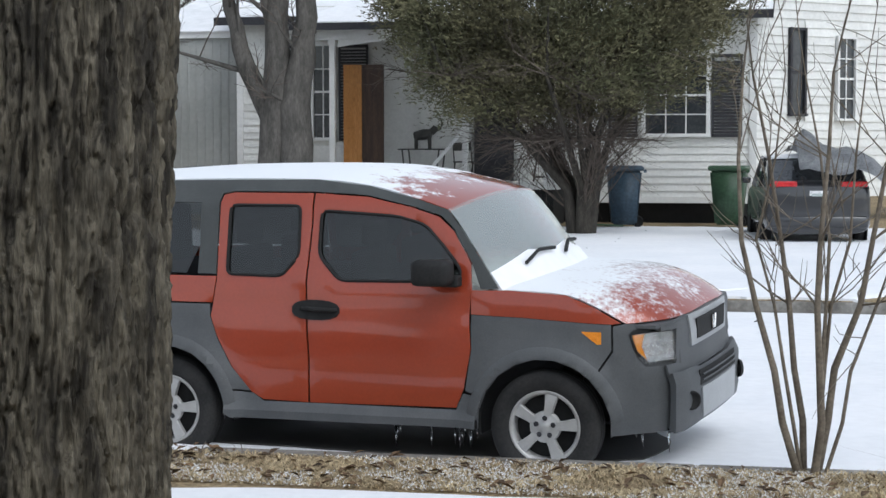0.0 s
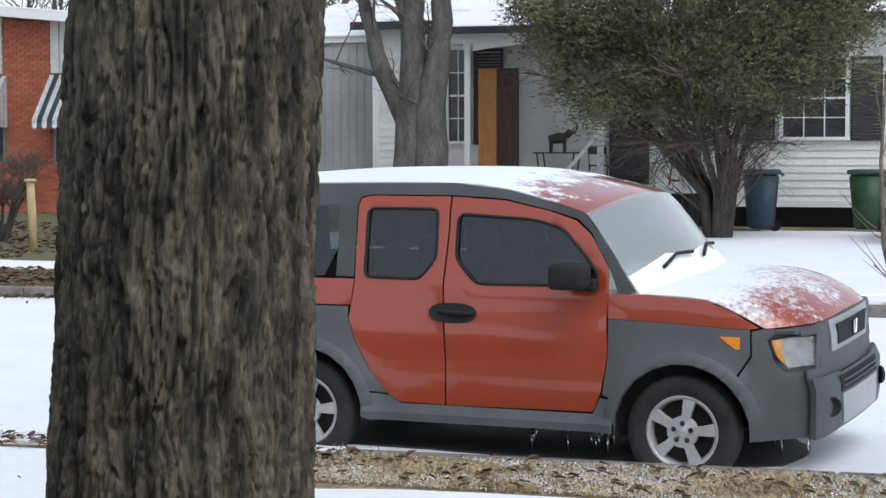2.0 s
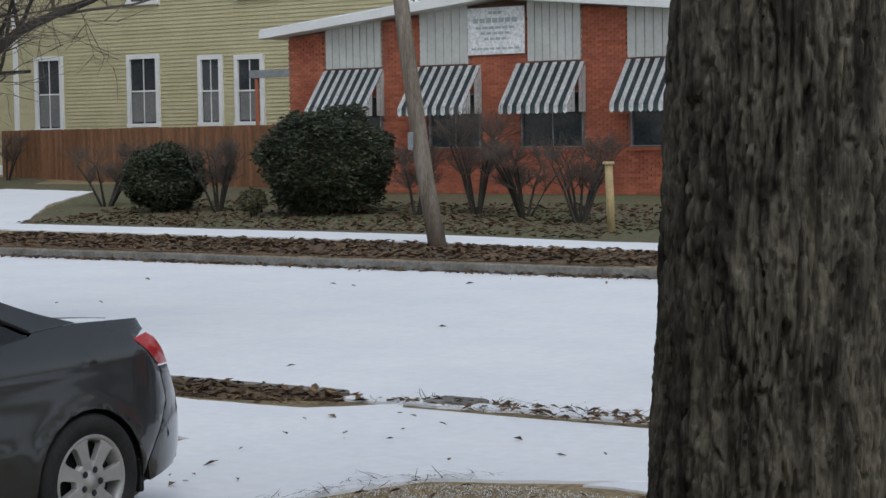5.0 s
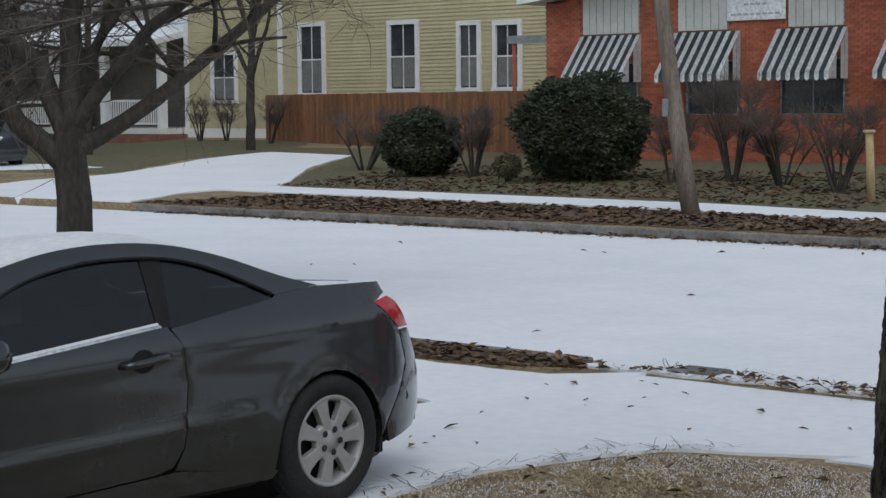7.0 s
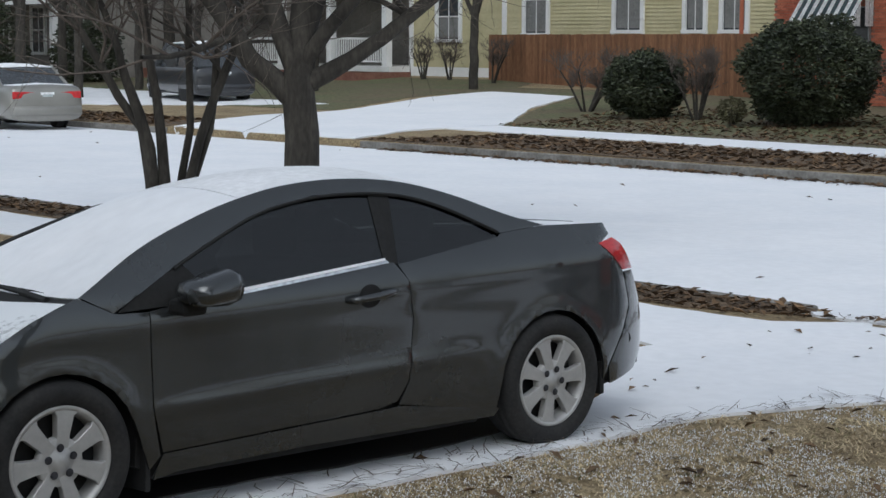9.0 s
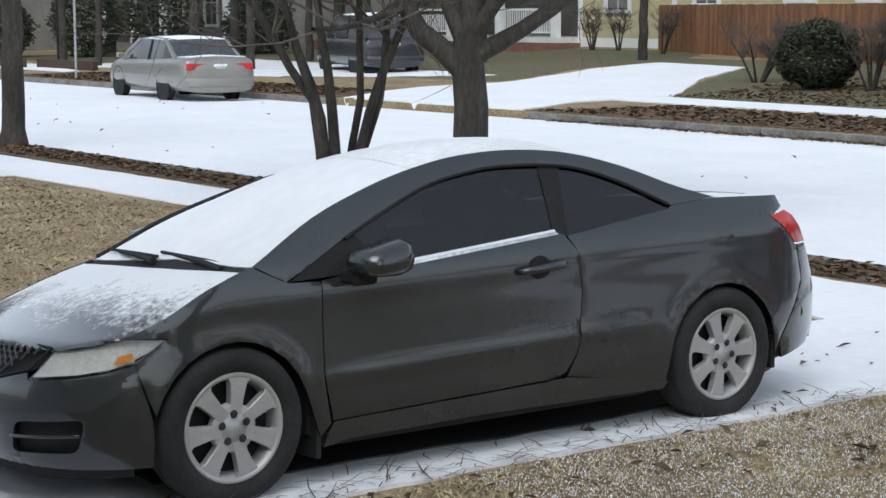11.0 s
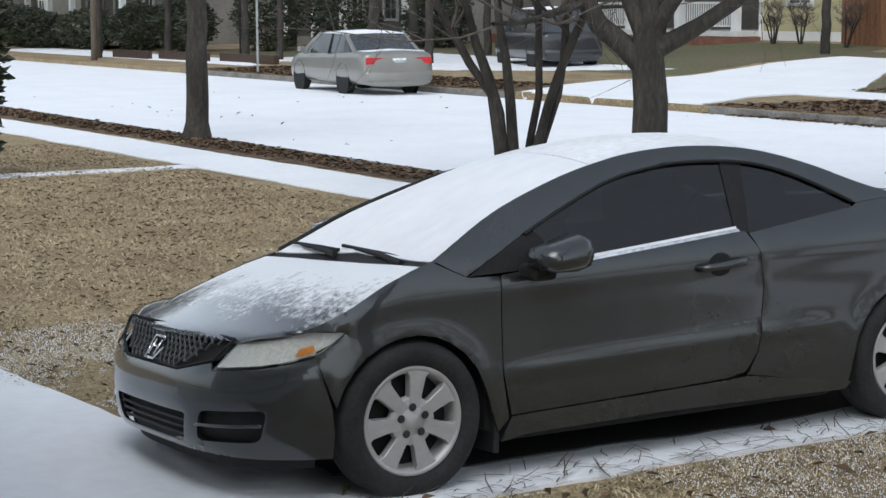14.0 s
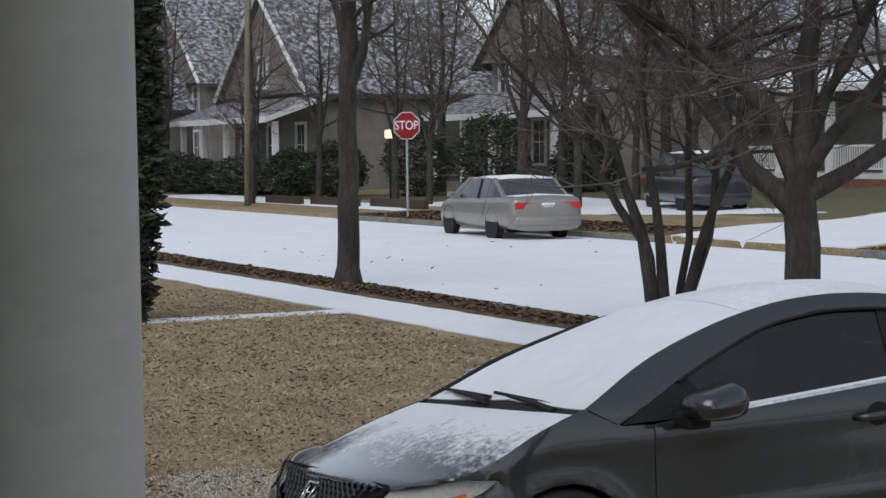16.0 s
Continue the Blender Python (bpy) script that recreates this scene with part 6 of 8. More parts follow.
    for lo, hi, n, z in ((0.46, 0.62, 9, 0.33), (0.7, 1.0, 5, 0.32), (-0.56, -0.45, 3, 0.33), (-0.75, -0.66, 2, 0.33)):
        for _ in range(n):
            s, L = rng.uniform(lo, hi), rng.uniform(0.04, 0.17)
            y = 0.03 + rng.uniform(0, 0.05) + (0.15 if s < -0.5 else 0)
            part("icicle", tube(bmesh.new(), [(-s, y, z), (-s, y, z - L * 0.5), (-s + 0.004, y, z - L)], [0.008, 0.006, 0.001], 6), ICE, car, "clear icicle", smooth=True)
    settle(car, 0.06, 0.08)
    return car


CIVIC = coupe(pose(-4.881, 5.138, 0, 0, 0, math.degrees(math.atan2(2.535, 0.774))))
WAGON = wagon(pose(1.65, 11.16, -0.19, 0, 0, math.degrees(math.atan2(-1.02, 2.36))))


# ---- trees, shrubs and grass ----
class Twigs:
    """Collects tapered tubes as plain lists, for one mesh."""

    def __init__(self):
        self.v, self.f = [], []

    def add(self, pts, radii, sides):
        base = len(self.v)
        n = len(pts)
        for i, p in enumerate(pts):
            d = (pts[min(i + 1, n - 1)] - pts[max(i - 1, 0)]).normalized()
            a = d.cross(Vector((0.31, 0.22, 0.92)))
            if a.length < 0.15:
                a = d.cross(Vector((1, 0, 0)))
            a.normalize()
            b = d.cross(a)
            for k in range(sides):
                t = k * 2 * math.pi / sides
                self.v.append(p + (a * math.cos(t) + b * math.sin(t)) * radii[i])
        for i in range(n - 1):
            for k in range(sides):
                k2 = (k + 1) % sides
                self.f.append((base + i * sides + k, base + i * sides + k2, base + (i + 1) * sides + k2, base + (i + 1) * sides + k))

    def mesh(self, name, material, parent=None, label="", smooth=True):
        me = bpy.data.meshes.new(name)
        me.from_pydata([tuple(x) for x in self.v], [], self.f)
        me.materials.append(material)
        if smooth:
            me.shade_smooth()
        ob = new(name, me)
        if parent is not None:
            ob.parent = parent
        if label:
            ob["label"] = label
        return ob


def grow(wood, fine, rng, p, d, length, r, depth, spread=0.75, up=0.15, kids=4, thin=0.012, shrink=0.68):
    """One branch with its side branches."""
    n = max(3, int(length / 0.35)) if depth else 3
    n = min(n, 9)
    pts, radii = [p.copy()], [r]
    q, w = p.copy(), d.normalized()
    end = r * (0.45 if depth else 0.3)
    for i in range(n):
        w = (w + Vector((rng.gauss(0, 0.13), rng.gauss(0, 0.13), rng.gauss(0, 0.1) + up * 0.25))).normalized()
        q = q + w * (length / n)
        pts.append(q.copy())
        radii.append(r + (end - r) * (i + 1) / n)
    (wood if r > 0.022 else fine).add(pts, radii, 8 if r > 0.06 else (5 if r > 0.022 else 3))
    if depth <= 0 or r < thin * 0.4:
        return
    for k in range(kids):
        t = 0.3 + 0.7 * (k + rng.random() * 0.8) / kids
        i = min(n - 1, int(t * n))
        at = pts[i].lerp(pts[i + 1], t * n - i if t * n - i <= 1 else 1)
        ax = Vector((rng.gauss(0, 1), rng.gauss(0, 1), rng.gauss(0, 0.6))).normalized()
        way = (w * (1 - spread * 0.5) + ax * spread + Vector((0, 0, up))).normalized()
        grow(wood, fine, rng, at, way, length * shrink * rng.uniform(0.7, 1.15), max(0.004, radii[i] * rng.uniform(0.45, 0.66)), depth - 1, spread, up, kids, thin, shrink)


def bare_tree(name, place_at, limbs, label, seed, bark, twig, depth=3, group="", kids=5, spread=0.7, up=0.12, trunk=None, category="tree", shrink=0.66, tip=2.2, side=(0.9, 1.9)):
    """Trunk and limbs given as paths of (x, y, z, radius); side branches grow from them."""
    rng = random.Random(seed)
    t = thing(name, place_at, label, category, group)
    wood, fine = Twigs(), Twigs()
    for path in limbs:
        pts = [Vector(q[:3]) for q in path]
        radii = [q[3] for q in path]
        # finer path with a little wander
        fp, fr = [pts[0]], [radii[0]]
        for a, b, ra, rb in zip(pts, pts[1:], radii, radii[1:]):
            m = max(2, int((b - a).length / 0.35))
            for i in range(1, m + 1):
                j = 0.25 * (a - b).length / m
                fp.append(a.lerp(b, i / m) + (Vector((rng.uniform(-j, j), rng.uniform(-j, j), 0)) * 0.35 if i < m else Vector()))
                fr.append(ra + (rb - ra) * i / m)
        wood.add(fp, fr, 14)
        thin_end = radii[-1]
        start = 0.35 if path is not limbs[0] else 0.55
        if trunk is not None and path is limbs[0]:
            start = trunk
        for i in range(1, len(fp)):
            if i / len(fp) < start or fr[i] > 0.14 and rng.random() < 0.5:
                continue
            for _ in range(2 if fr[i] < 0.08 else 1):
                d = (fp[i] - fp[i - 1]).normalized()
                ax = Vector((rng.gauss(0, 1), rng.gauss(0, 1), rng.gauss(0.2, 0.5))).normalized()
                grow(wood, fine, rng, fp[i], d * 0.5 + ax, rng.uniform(*side), min(fr[i] * 0.5, 0.045), depth - 1, spread, up, kids, 0.01, shrink)
        grow(wood, fine, rng, fp[-1], fp[-1] - fp[-2], tip, thin_end, depth, spread, up, kids, 0.01, shrink)
    wood.mesh("trunk", bark, t)
    if fine.v:
        fine.mesh("crown", twig, t, "bare fine twigs")
    return t


# the big trunk close to the camera: furrowed bark cut into the mesh
def big_trunk():
    t = thing("tree", pose(-0.565, 4.63, 0), "mature tree trunk with deeply furrowed grey-brown bark", "tree")
    seg, rows = 360, 560
    verts, faces = [], []
    for j in range(rows + 1):
        z = -0.05 + 3.6 * j / rows
        r0 = 0.322 - 0.012 * (z - 0.9) + 0.10 * math.exp(-z / 0.22) + 0.012 * max(0, 1.35 - z)
        cx = 0.016 + 0.04 * (z - 1.66)
        for i in range(seg):
            a = i * 2 * math.pi / seg
            x, y = math.cos(a), math.sin(a)
            s = 0.32
            warp = noise.noise((x * 2.1, y * 2.1, z * 2.4)) * 0.9 + 0.35 * noise.noise((x * 5, y * 5, z * 7))
            c = noise.noise((x * 10.5 + warp, y * 10.5 + warp, z * 2.9))
            c2 = noise.noise((x * 17 + 5, y * 17 + warp, z * 7.5 + 9))
            c3 = noise.noise((x * 30 + warp, y * 30, z * 17))
            e = noise.noise((x * 60, y * 60, z * 70))
            crack = math.exp(-(c / 0.11) ** 2) + 0.6 * math.exp(-(c2 / 0.10) ** 2) + 0.22 * math.exp(-(c3 / 0.12) ** 2)
            d = 0.012 - 0.026 * min(1.25, crack) + 0.007 * c3 + 0.003 * e + 0.010 * noise.noise((x * 3.2, y * 3.2, z * 2.1))
            r = r0 + d
            verts.append((cx + x * r, y * r, z))
    for j in range(rows):
        for i in range(seg):
            k = (i + 1) % seg
            faces.append((j * seg + i, j * seg + k, (j + 1) * seg + k, (j + 1) * seg + i))
    me = bpy.data.meshes.new("trunk")
    me.from_pydata(verts, [], faces)
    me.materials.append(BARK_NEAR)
    me.shade_smooth()
    ob = new("trunk", me)
    ob.parent = t
    w, f = Twigs(), Twigs()
    rng = random.Random(2)
    for a in range(5):
        grow(w, f, rng, Vector((0.05, 0, 3.5)), Vector((math.cos(a * 1.26), math.sin(a * 1.26), 1.0)), 3.2, 0.13, 3, 0.6, 0.15, 4)
    w.mesh("limbs", BARK, t)
    f.mesh("crown", TWIG, t, "bare fine twigs")


big_trunk()

# street tree with a straight stem
bare_tree("tree", st(-25.1, 10.6, 0), [
    [(0, 0, -0.05, 0.25), (0.03, 0, 0.25, 0.17), (0.08, 0, 2.0, 0.145), (0.15, 0, 4.2, 0.12), (0.1, 0, 7, 0.06)],
    [(0.1, 0, 2.5, 0.08), (0.45, 0.1, 3.4, 0.07), (0.75, 0.2, 5, 0.04)],
    [(0.12, 0, 3.0, 0.06), (-0.6, 0.1, 4.2, 0.05), (-1.0, 0, 5.4, 0.03)]], "slim bare street tree with grey bark on the verge", 11, BARK, TWIG, 3, "street trees", 5, trunk=0.42)

# spreading tree behind the coupe
bare_tree("tree", pose(-10.17, 13.98, 0, 0, 0, 35), [
    [(0, 0, -0.05, 0.24), (-0.02, 0, 0.6, 0.17), (-0.05, 0, 1.5, 0.155), (0.0, 0.1, 2.3, 0.11), (0.1, 0.2, 4.2, 0.05)],
    [(-0.06, 0, 1.35, 0.115), (-0.5, 0.0, 1.75, 0.095), (-0.75, 0.1, 2.15, 0.085), (-1.5, 0.3, 3.1, 0.05)],
    [(-0.02, 0, 1.5, 0.10), (0.45, 0, 1.75, 0.075), (1.0, 0.1, 2.15, 0.065), (1.9, 0.2, 2.9, 0.045), (2.6, 0.3, 3.2, 0.03)],
    [(-0.05, 0, 1.6, 0.10), (-0.3, 0.1, 2.3, 0.09), (-1.3, 0.3, 3.1, 0.06), (-2.4, 0.3, 3.9, 0.04)],
    [(0.0, 0.05, 1.9, 0.09), (0.35, 0.2, 2.7, 0.075), (0.9, 0.3, 3.8, 0.045)],
    [(0.0, 0, 1.7, 0.08), (0.7, -0.4, 2.6, 0.055), (1.6, -0.7, 3.3, 0.035)]], "spreading bare street tree with dark bark and dense twigs", 5, BARK, TWIG, 4, "street trees", 4, 0.7, 0.06, trunk=0.9, shrink=0.72)

# many-stemmed tree on the verge
bare_tree("tree", pose(-12.55, 14.75, 0, 0, 0, 40), [
    [(-0.02, 0, 0, 0.085), (-0.13, 0, 0.8, 0.07), (-0.45, 0, 1.9, 0.037), (-1.0, 0.1, 3.2, 0.03)],
    [(0.08, 0, 0, 0.070), (0.0, 0, 0.9, 0.055), (-0.15, 0, 2.2, 0.037), (-0.2, 0.1, 3.9, 0.025)],
    [(0.02, 0.08, 0, 0.06), (-0.2, 0.05, 1.0, 0.048), (-0.8, 0, 2.0, 0.04), (-1.7, 0.1, 3.0, 0.02)],
    [(0.16, 0, 0, 0.056), (0.40, 0, 0.9, 0.05), (0.80, 0, 1.9, 0.045), (1.0, 0, 3.4, 0.02)],
    [(0.20, 0, 0, 0.05), (0.50, 0.05, 1.0, 0.042), (0.66, 0, 2.1, 0.038), (0.6, 0.1, 3.8, 0.02)],
    [(0.14, 0.06, 0, 0.045), (0.30, 0.1, 1.0, 0.04), (0.3, 0.1, 2.2, 0.035), (0.35, 0.2, 3.6, 0.02)]], "bare many-stemmed tree with thin brown stems on the verge", 21, BARK, TWIG, 3, "street trees", 4, 0.55, 0.12, trunk=0.5)

# thin stems in front of the wagon's nose
stems = []
rng = random.Random(8)
for k, (x1, x2, x3, r) in enumerate(((-0.22, -0.42, -0.42, 0.030), (-0.08, -0.16, -0.34, 0.028), (0.02, 0.0, 0.06, 0.032), (0.06, 0.12, 0.0, 0.020), (0.16, 0.36, 0.52, 0.032), (0.2, 0.46, 0.75, 0.016), (-0.16, -0.3, -0.2, 0.016), (0.1, 0.2, 0.3, 0.018))):
    r *= 0.78
    stems.append([(x1 * 0.35, 0.06 * math.sin(k * 2.1), 0, r), (x1, 0.1 * math.sin(k * 2.1), 0.6, r * 0.85), (x2, 0.14 * math.sin(k * 2.3), 1.35, r * 0.6), (x3, 0.2 * math.sin(k * 2.7), 2.3, r * 0.32)])
bare_tree("ornamental_tree", pose(3.08, 10.3, 0), stems, "young bare ornamental tree with many pale tan stems", 31, TWIG_TAN, TWIG_TAN, 2, "", 3, 0.45, 0.25, trunk=0.6, category="tree", tip=0.9, side=(0.3, 0.8))

# twin trunk before the white house
bare_tree("tree", st(-10.95, 36.0, 0), [
    [(-0.22, 0, 0, 0.36), (-0.22, 0, 1.4, 0.31), (-0.15, 0, 2.6, 0.30), (-0.1, 0, 4.0, 0.25), (-0.05, 0.1, 7, 0.12)],
    [(0.25, 0, 0, 0.38), (0.28, 0, 1.4, 0.35), (0.26, 0, 2.6, 0.33), (0.45, 0, 3.6, 0.26), (0.6, 0, 6, 0.15)],
    [(-0.2, 0, 2.3, 0.23), (-0.75, 0, 3.4, 0.19), (-1.1, 0, 4.6, 0.14), (-1.4, 0, 6, 0.07)],
    [(0.2, 0, 2.4, 0.22), (0.0, 0, 3.3, 0.17), (-0.35, 0, 4.8, 0.12)],
    [(-0.7, 0, 3.3, 0.06), (-1.8, 0.1, 3.6, 0.04), (-2.8, 0.2, 3.9, 0.02)]], "bare twin-trunked tree with smooth grey bark by the porch", 41, BARK_MID, TWIG, 3, "", 4, trunk=0.75)


def leaves(rng, points, size, flat=0.3, aspect=0.5):
    """Small pointed leaves round the given points; returns vertices and faces."""
    v, f = [], []
    for p in points:
        a = Vector((rng.gauss(0, 1), rng.gauss(0, 1), rng.gauss(0, flat))).normalized()
        b = a.cross(Vector((rng.gauss(0, 1), rng.gauss(0, 1), rng.gauss(0, 1)))).normalized()
        s = size * rng.uniform(0.6, 1.35)
        k = len(v)
        n = a.cross(b) * s * 0.18
        v += [p, p + a * s * 0.5 + b * s * aspect * 0.5 + n, p + a * s, p + a * s * 0.5 - b * s * aspect * 0.5 + n]
        f += [(k, k + 1, k + 2), (k, k + 2, k + 3)]
    return v, f


def leaf_mesh(name, v, f, material, parent, label=""):
    me = bpy.data.meshes.new(name)
    me.from_pydata([tuple(q) for q in v], [], f)
    me.materials.append(material)
    ob = new(name, me)
    if parent is not None:
        ob.parent = parent
    if label:
        ob["label"] = label
    return ob


def shrub(m, rx, ry, z0, z1, label, seed, material, n=9000, size=0.09, stems=6, group="shrubs before the office", name="shrub", lumps=0.22):
    """Clipped evergreen shrub: stems and a dense uneven shell of leaves."""
    rng = random.Random(seed)
    t = thing(name, m, label, "shrub", group)
    w = Twigs()
    zc, rz = (z0 + z1) / 2, (z1 - z0) / 2
    for k in range(stems):
        a = rng.uniform(0, 6.28)
        e = Vector((math.cos(a) * rx * 0.5, math.sin(a) * ry * 0.5, zc))
        w.add([Vector((e.x * 0.2, e.y * 0.2, 0)), e * 0.6 + Vector((0, 0, zc * 0.1)), e], [0.04, 0.03, 0.015], 5)
    w.mesh("stem_cluster", BARK, t)
    pts = []
    while len(pts) < n:
        d = Vector((rng.gauss(0, 1), rng.gauss(0, 1), rng.gauss(0, 1))).normalized()
        k = 1 + lumps * noise.noise(d * 2.2 + Vector((seed, 0, 0))) + 0.12 * noise.noise(d * 6 + Vector((0, seed, 0)))
        r = k * (1 - abs(rng.gauss(0, 0.12)))
        if noise.noise(d * 5 + Vector((seed * 3, 1, 2))) < -0.5 and rng.random() < 0.5:
            continue
        pts.append(Vector((d.x * rx * r, d.y * ry * r, zc + d.z * rz * r)))
    v, f = leaves(rng, pts, size)
    leaf_mesh("foliage", v, f, material, t)
    return t


def gz(u, v):
    return height(u, v)


for u, v, rx, ry, z0, z1, lb, sd in ((-23.75, 31.0, 1.4, 1.4, 0.12, 2.42, "large rounded dark green clipped shrub", 1), (-28.4, 31.0, 0.9, 0.9, 0.12, 1.68, "rounded dark green clipped shrub", 2)):
    shrub(st(u, v, gz(u, v)), rx, ry, z0 - gz(u, v) + 0.1, z1 - gz(u, v), lb, sd, HOLLY, 26000 if sd == 1 else 14000, 0.1)


def twig_shrub(u, v, w, h, label, seed, n=9, flat=True):
    stems = []
    rng = random.Random(seed)
    for k in range(n):
        a = rng.uniform(0, 6.28)
        x, y = math.cos(a) * w * 0.5 * rng.uniform(0.5, 1), math.sin(a) * w * 0.5 * rng.uniform(0.5, 1)
        stems.append([(x * 0.15, y * 0.15, 0, 0.035), (x * 0.55, y * 0.55, h * 0.45, 0.024), (x, y, h * 0.8, 0.012)])
    t = thing("bare_shrub", st(u, v, gz(u, v)), label, "shrub", "bare shrubs before the office")
    wood, fine = Twigs(), Twigs()
    for p in stems:
        pts = [Vector(q[:3]) for q in p]
        wood.add(pts, [q[3] for q in p], 6)
        for i in (1, 2):
            for _ in range(5):
                grow(wood, fine, rng, pts[i], Vector((rng.gauss(0, 0.5), rng.gauss(0, 0.5), 0.8)), h * 0.3, 0.012, 2, 0.6, 0.1, 4, 0.006)
    wood.mesh("stem_cluster", BARK, t)
    fine.mesh("twig_mass", TWIG, t, "bare fine twigs")


for u, v, w, h, sd in ((-31.2, 32, 1.9, 1.25, 3), (-27.0, 31.2, 1.3, 1.3, 4), (-20.35, 31.5, 1.2, 1.75, 5), (-18.9, 31, 1.7, 1.25, 6), (-17.1, 30, 1.3, 1.35, 7), (-21.5, 31, 1.0, 1.2, 8)):
    twig_shrub(u, v, w, h, "leafless clipped shrub with dark twiggy stems", sd)
for u, v, sd in ((-50.5, 43.4, 60), (-49.2, 43.5, 61), (-46, 42.6, 62)):
    twig_shrub(u, v, 1.3, 1.3, "small leafless shrub by the yellow house", sd, 5)
shrub(st(-25.0, 30, gz(-25, 30)), 0.3, 0.3, 0.1, 0.62, "small pale clipped shrub", 9, CEDAR_BROWN, 1500, 0.06, 3)


# cedar before the white house
def cedar():
    rng = random.Random(17)
    t = thing("cedar_tree", st(-4.95, 36.2, 0.05), "large bushy cedar with browned green foliage and many stems", "tree")
    w, fine = Twigs(), Twigs()
    for k in range(14):
        a = rng.uniform(0, 6.28)
        x, y = math.cos(a), math.sin(a)
        L = rng.uniform(0.6, 1.0)
        pts = [Vector((x * 0.18 + 0.1, y * 0.18, 0)), Vector((x * 0.3 + 0.1, y * 0.3, 0.9)), Vector((x * 1.0 * L - 0.2, y * 0.9 * L, 1.9)), Vector((x * 2.4 * L - 0.6, y * 1.9 * L, 3.1)), Vector((x * 3.0 * L - 0.6, y * 2.2 * L, 4.4))]
        w.add(pts, [0.12, 0.09, 0.06, 0.04, 0.02], 7)
        for i in (2, 3):
            for _ in range(6):
                grow(w, fine, rng, pts[i], Vector((rng.gauss(0, 1), rng.gauss(0, 1), rng.gauss(0.1, 0.5))), 1.0, 0.018, 2, 0.6, 0.05, 4, 0.008)
    for k in range(60):
        a = rng.uniform(0, 6.28)
        p = Vector((0.1 + math.cos(a) * 0.3, math.sin(a) * 0.3, rng.uniform(0.5, 1.4)))
        grow(w, fine, rng, p, Vector((math.cos(a) * 0.8, math.sin(a), 1.0)), rng.uniform(0.8, 1.6), 0.014, 2, 0.5, 0.1, 3, 0.008)
    w.mesh("trunk", BARK, t)
    fine.mesh("dead_twig_mass", TWIG, t, "bare dead twigs low in the crown")
    groups = ([], [])
    made = 0
    while made < 2600:
        x, y, z = rng.uniform(-4.1, 3.3), rng.uniform(-2.3, 2.3), rng.uniform(2.3, 6.8)
        k = ((x + 0.35) / 3.6) ** 2 + (y / 2.4) ** 2 + ((z - 4.6) / 2.5) ** 2
        k += 0.55 * noise.noise((x * 0.7, y * 0.7, z * 0.7)) + 0.35 * noise.noise((x * 1.9, y * 1.9, z * 1.9))
        if k > 1 or k < 0.28 and rng.random() < 0.7:
            continue
        made += 1
        way = Vector((x + 0.6, y, (z - 4.0) * 0.4 + 0.9)).normalized()
        c = Vector((x, y, z))
        g = groups[0 if noise.noise((x * 0.6 + 9, y * 0.6, z * 0.6)) > -0.05 else 1]
        for _ in range(75):
            g.append((c + Vector((rng.gauss(0, 0.17), rng.gauss(0, 0.17), rng.gauss(0, 0.15))), way))
    for g, mt, nm in ((groups[0], EVERGREEN, "foliage"), (groups[1], CEDAR_BROWN, "browned_foliage")):
        v, f = [], []
        for p, way in g:
            a = (way + Vector((rng.gauss(0, 0.7), rng.gauss(0, 0.7), rng.gauss(0, 0.6)))).normalized()
            b = a.cross(Vector((rng.gauss(0, 1), rng.gauss(0, 1), rng.gauss(0, 1)))).normalized()
            s = rng.uniform(0.05, 0.13)
            k = len(v)
            v += [p - b * s * 0.16, p + b * s * 0.16, p + a * s]
            f.append((k, k + 1, k + 2))
        leaf_mesh(nm, v, f, mt, t)


cedar()

# evergreen at the edge of the far lawn, beside the porch column
shrub(pose(-18.03, 11.74, 0), 0.42, 0.42, 0.0, 5.6, "tall dark evergreen holly with glossy leaves", 33, HOLLY, 9000, 0.14, 5, "", "holly_tree", 0.3)
# evergreens before the far houses
for u, v, rx, z1, sd in ((-72.5, 28.2, 1.6, 2.0, 41), (-69.5, 29.0, 1.5, 2.3, 42), (-76.5, 27.4, 2.0, 1.7, 43), (-66.0, 31.0, 1.8, 3.0, 44), (-63.5, 33.0, 2.0, 3.4, 45), (-80.5, 26.8, 1.8, 1.6, 46), (-60.5, 35.5, 1.6, 2.6, 47), (-84, 27, 2.2, 1.9, 48)):
    shrub(st(u, v, 0.1), rx, 1.2, 0.0, z1, "dark evergreen foundation shrub before a porch", sd, HOLLY, 2600, 0.2, 3, "shrubs by the far houses")
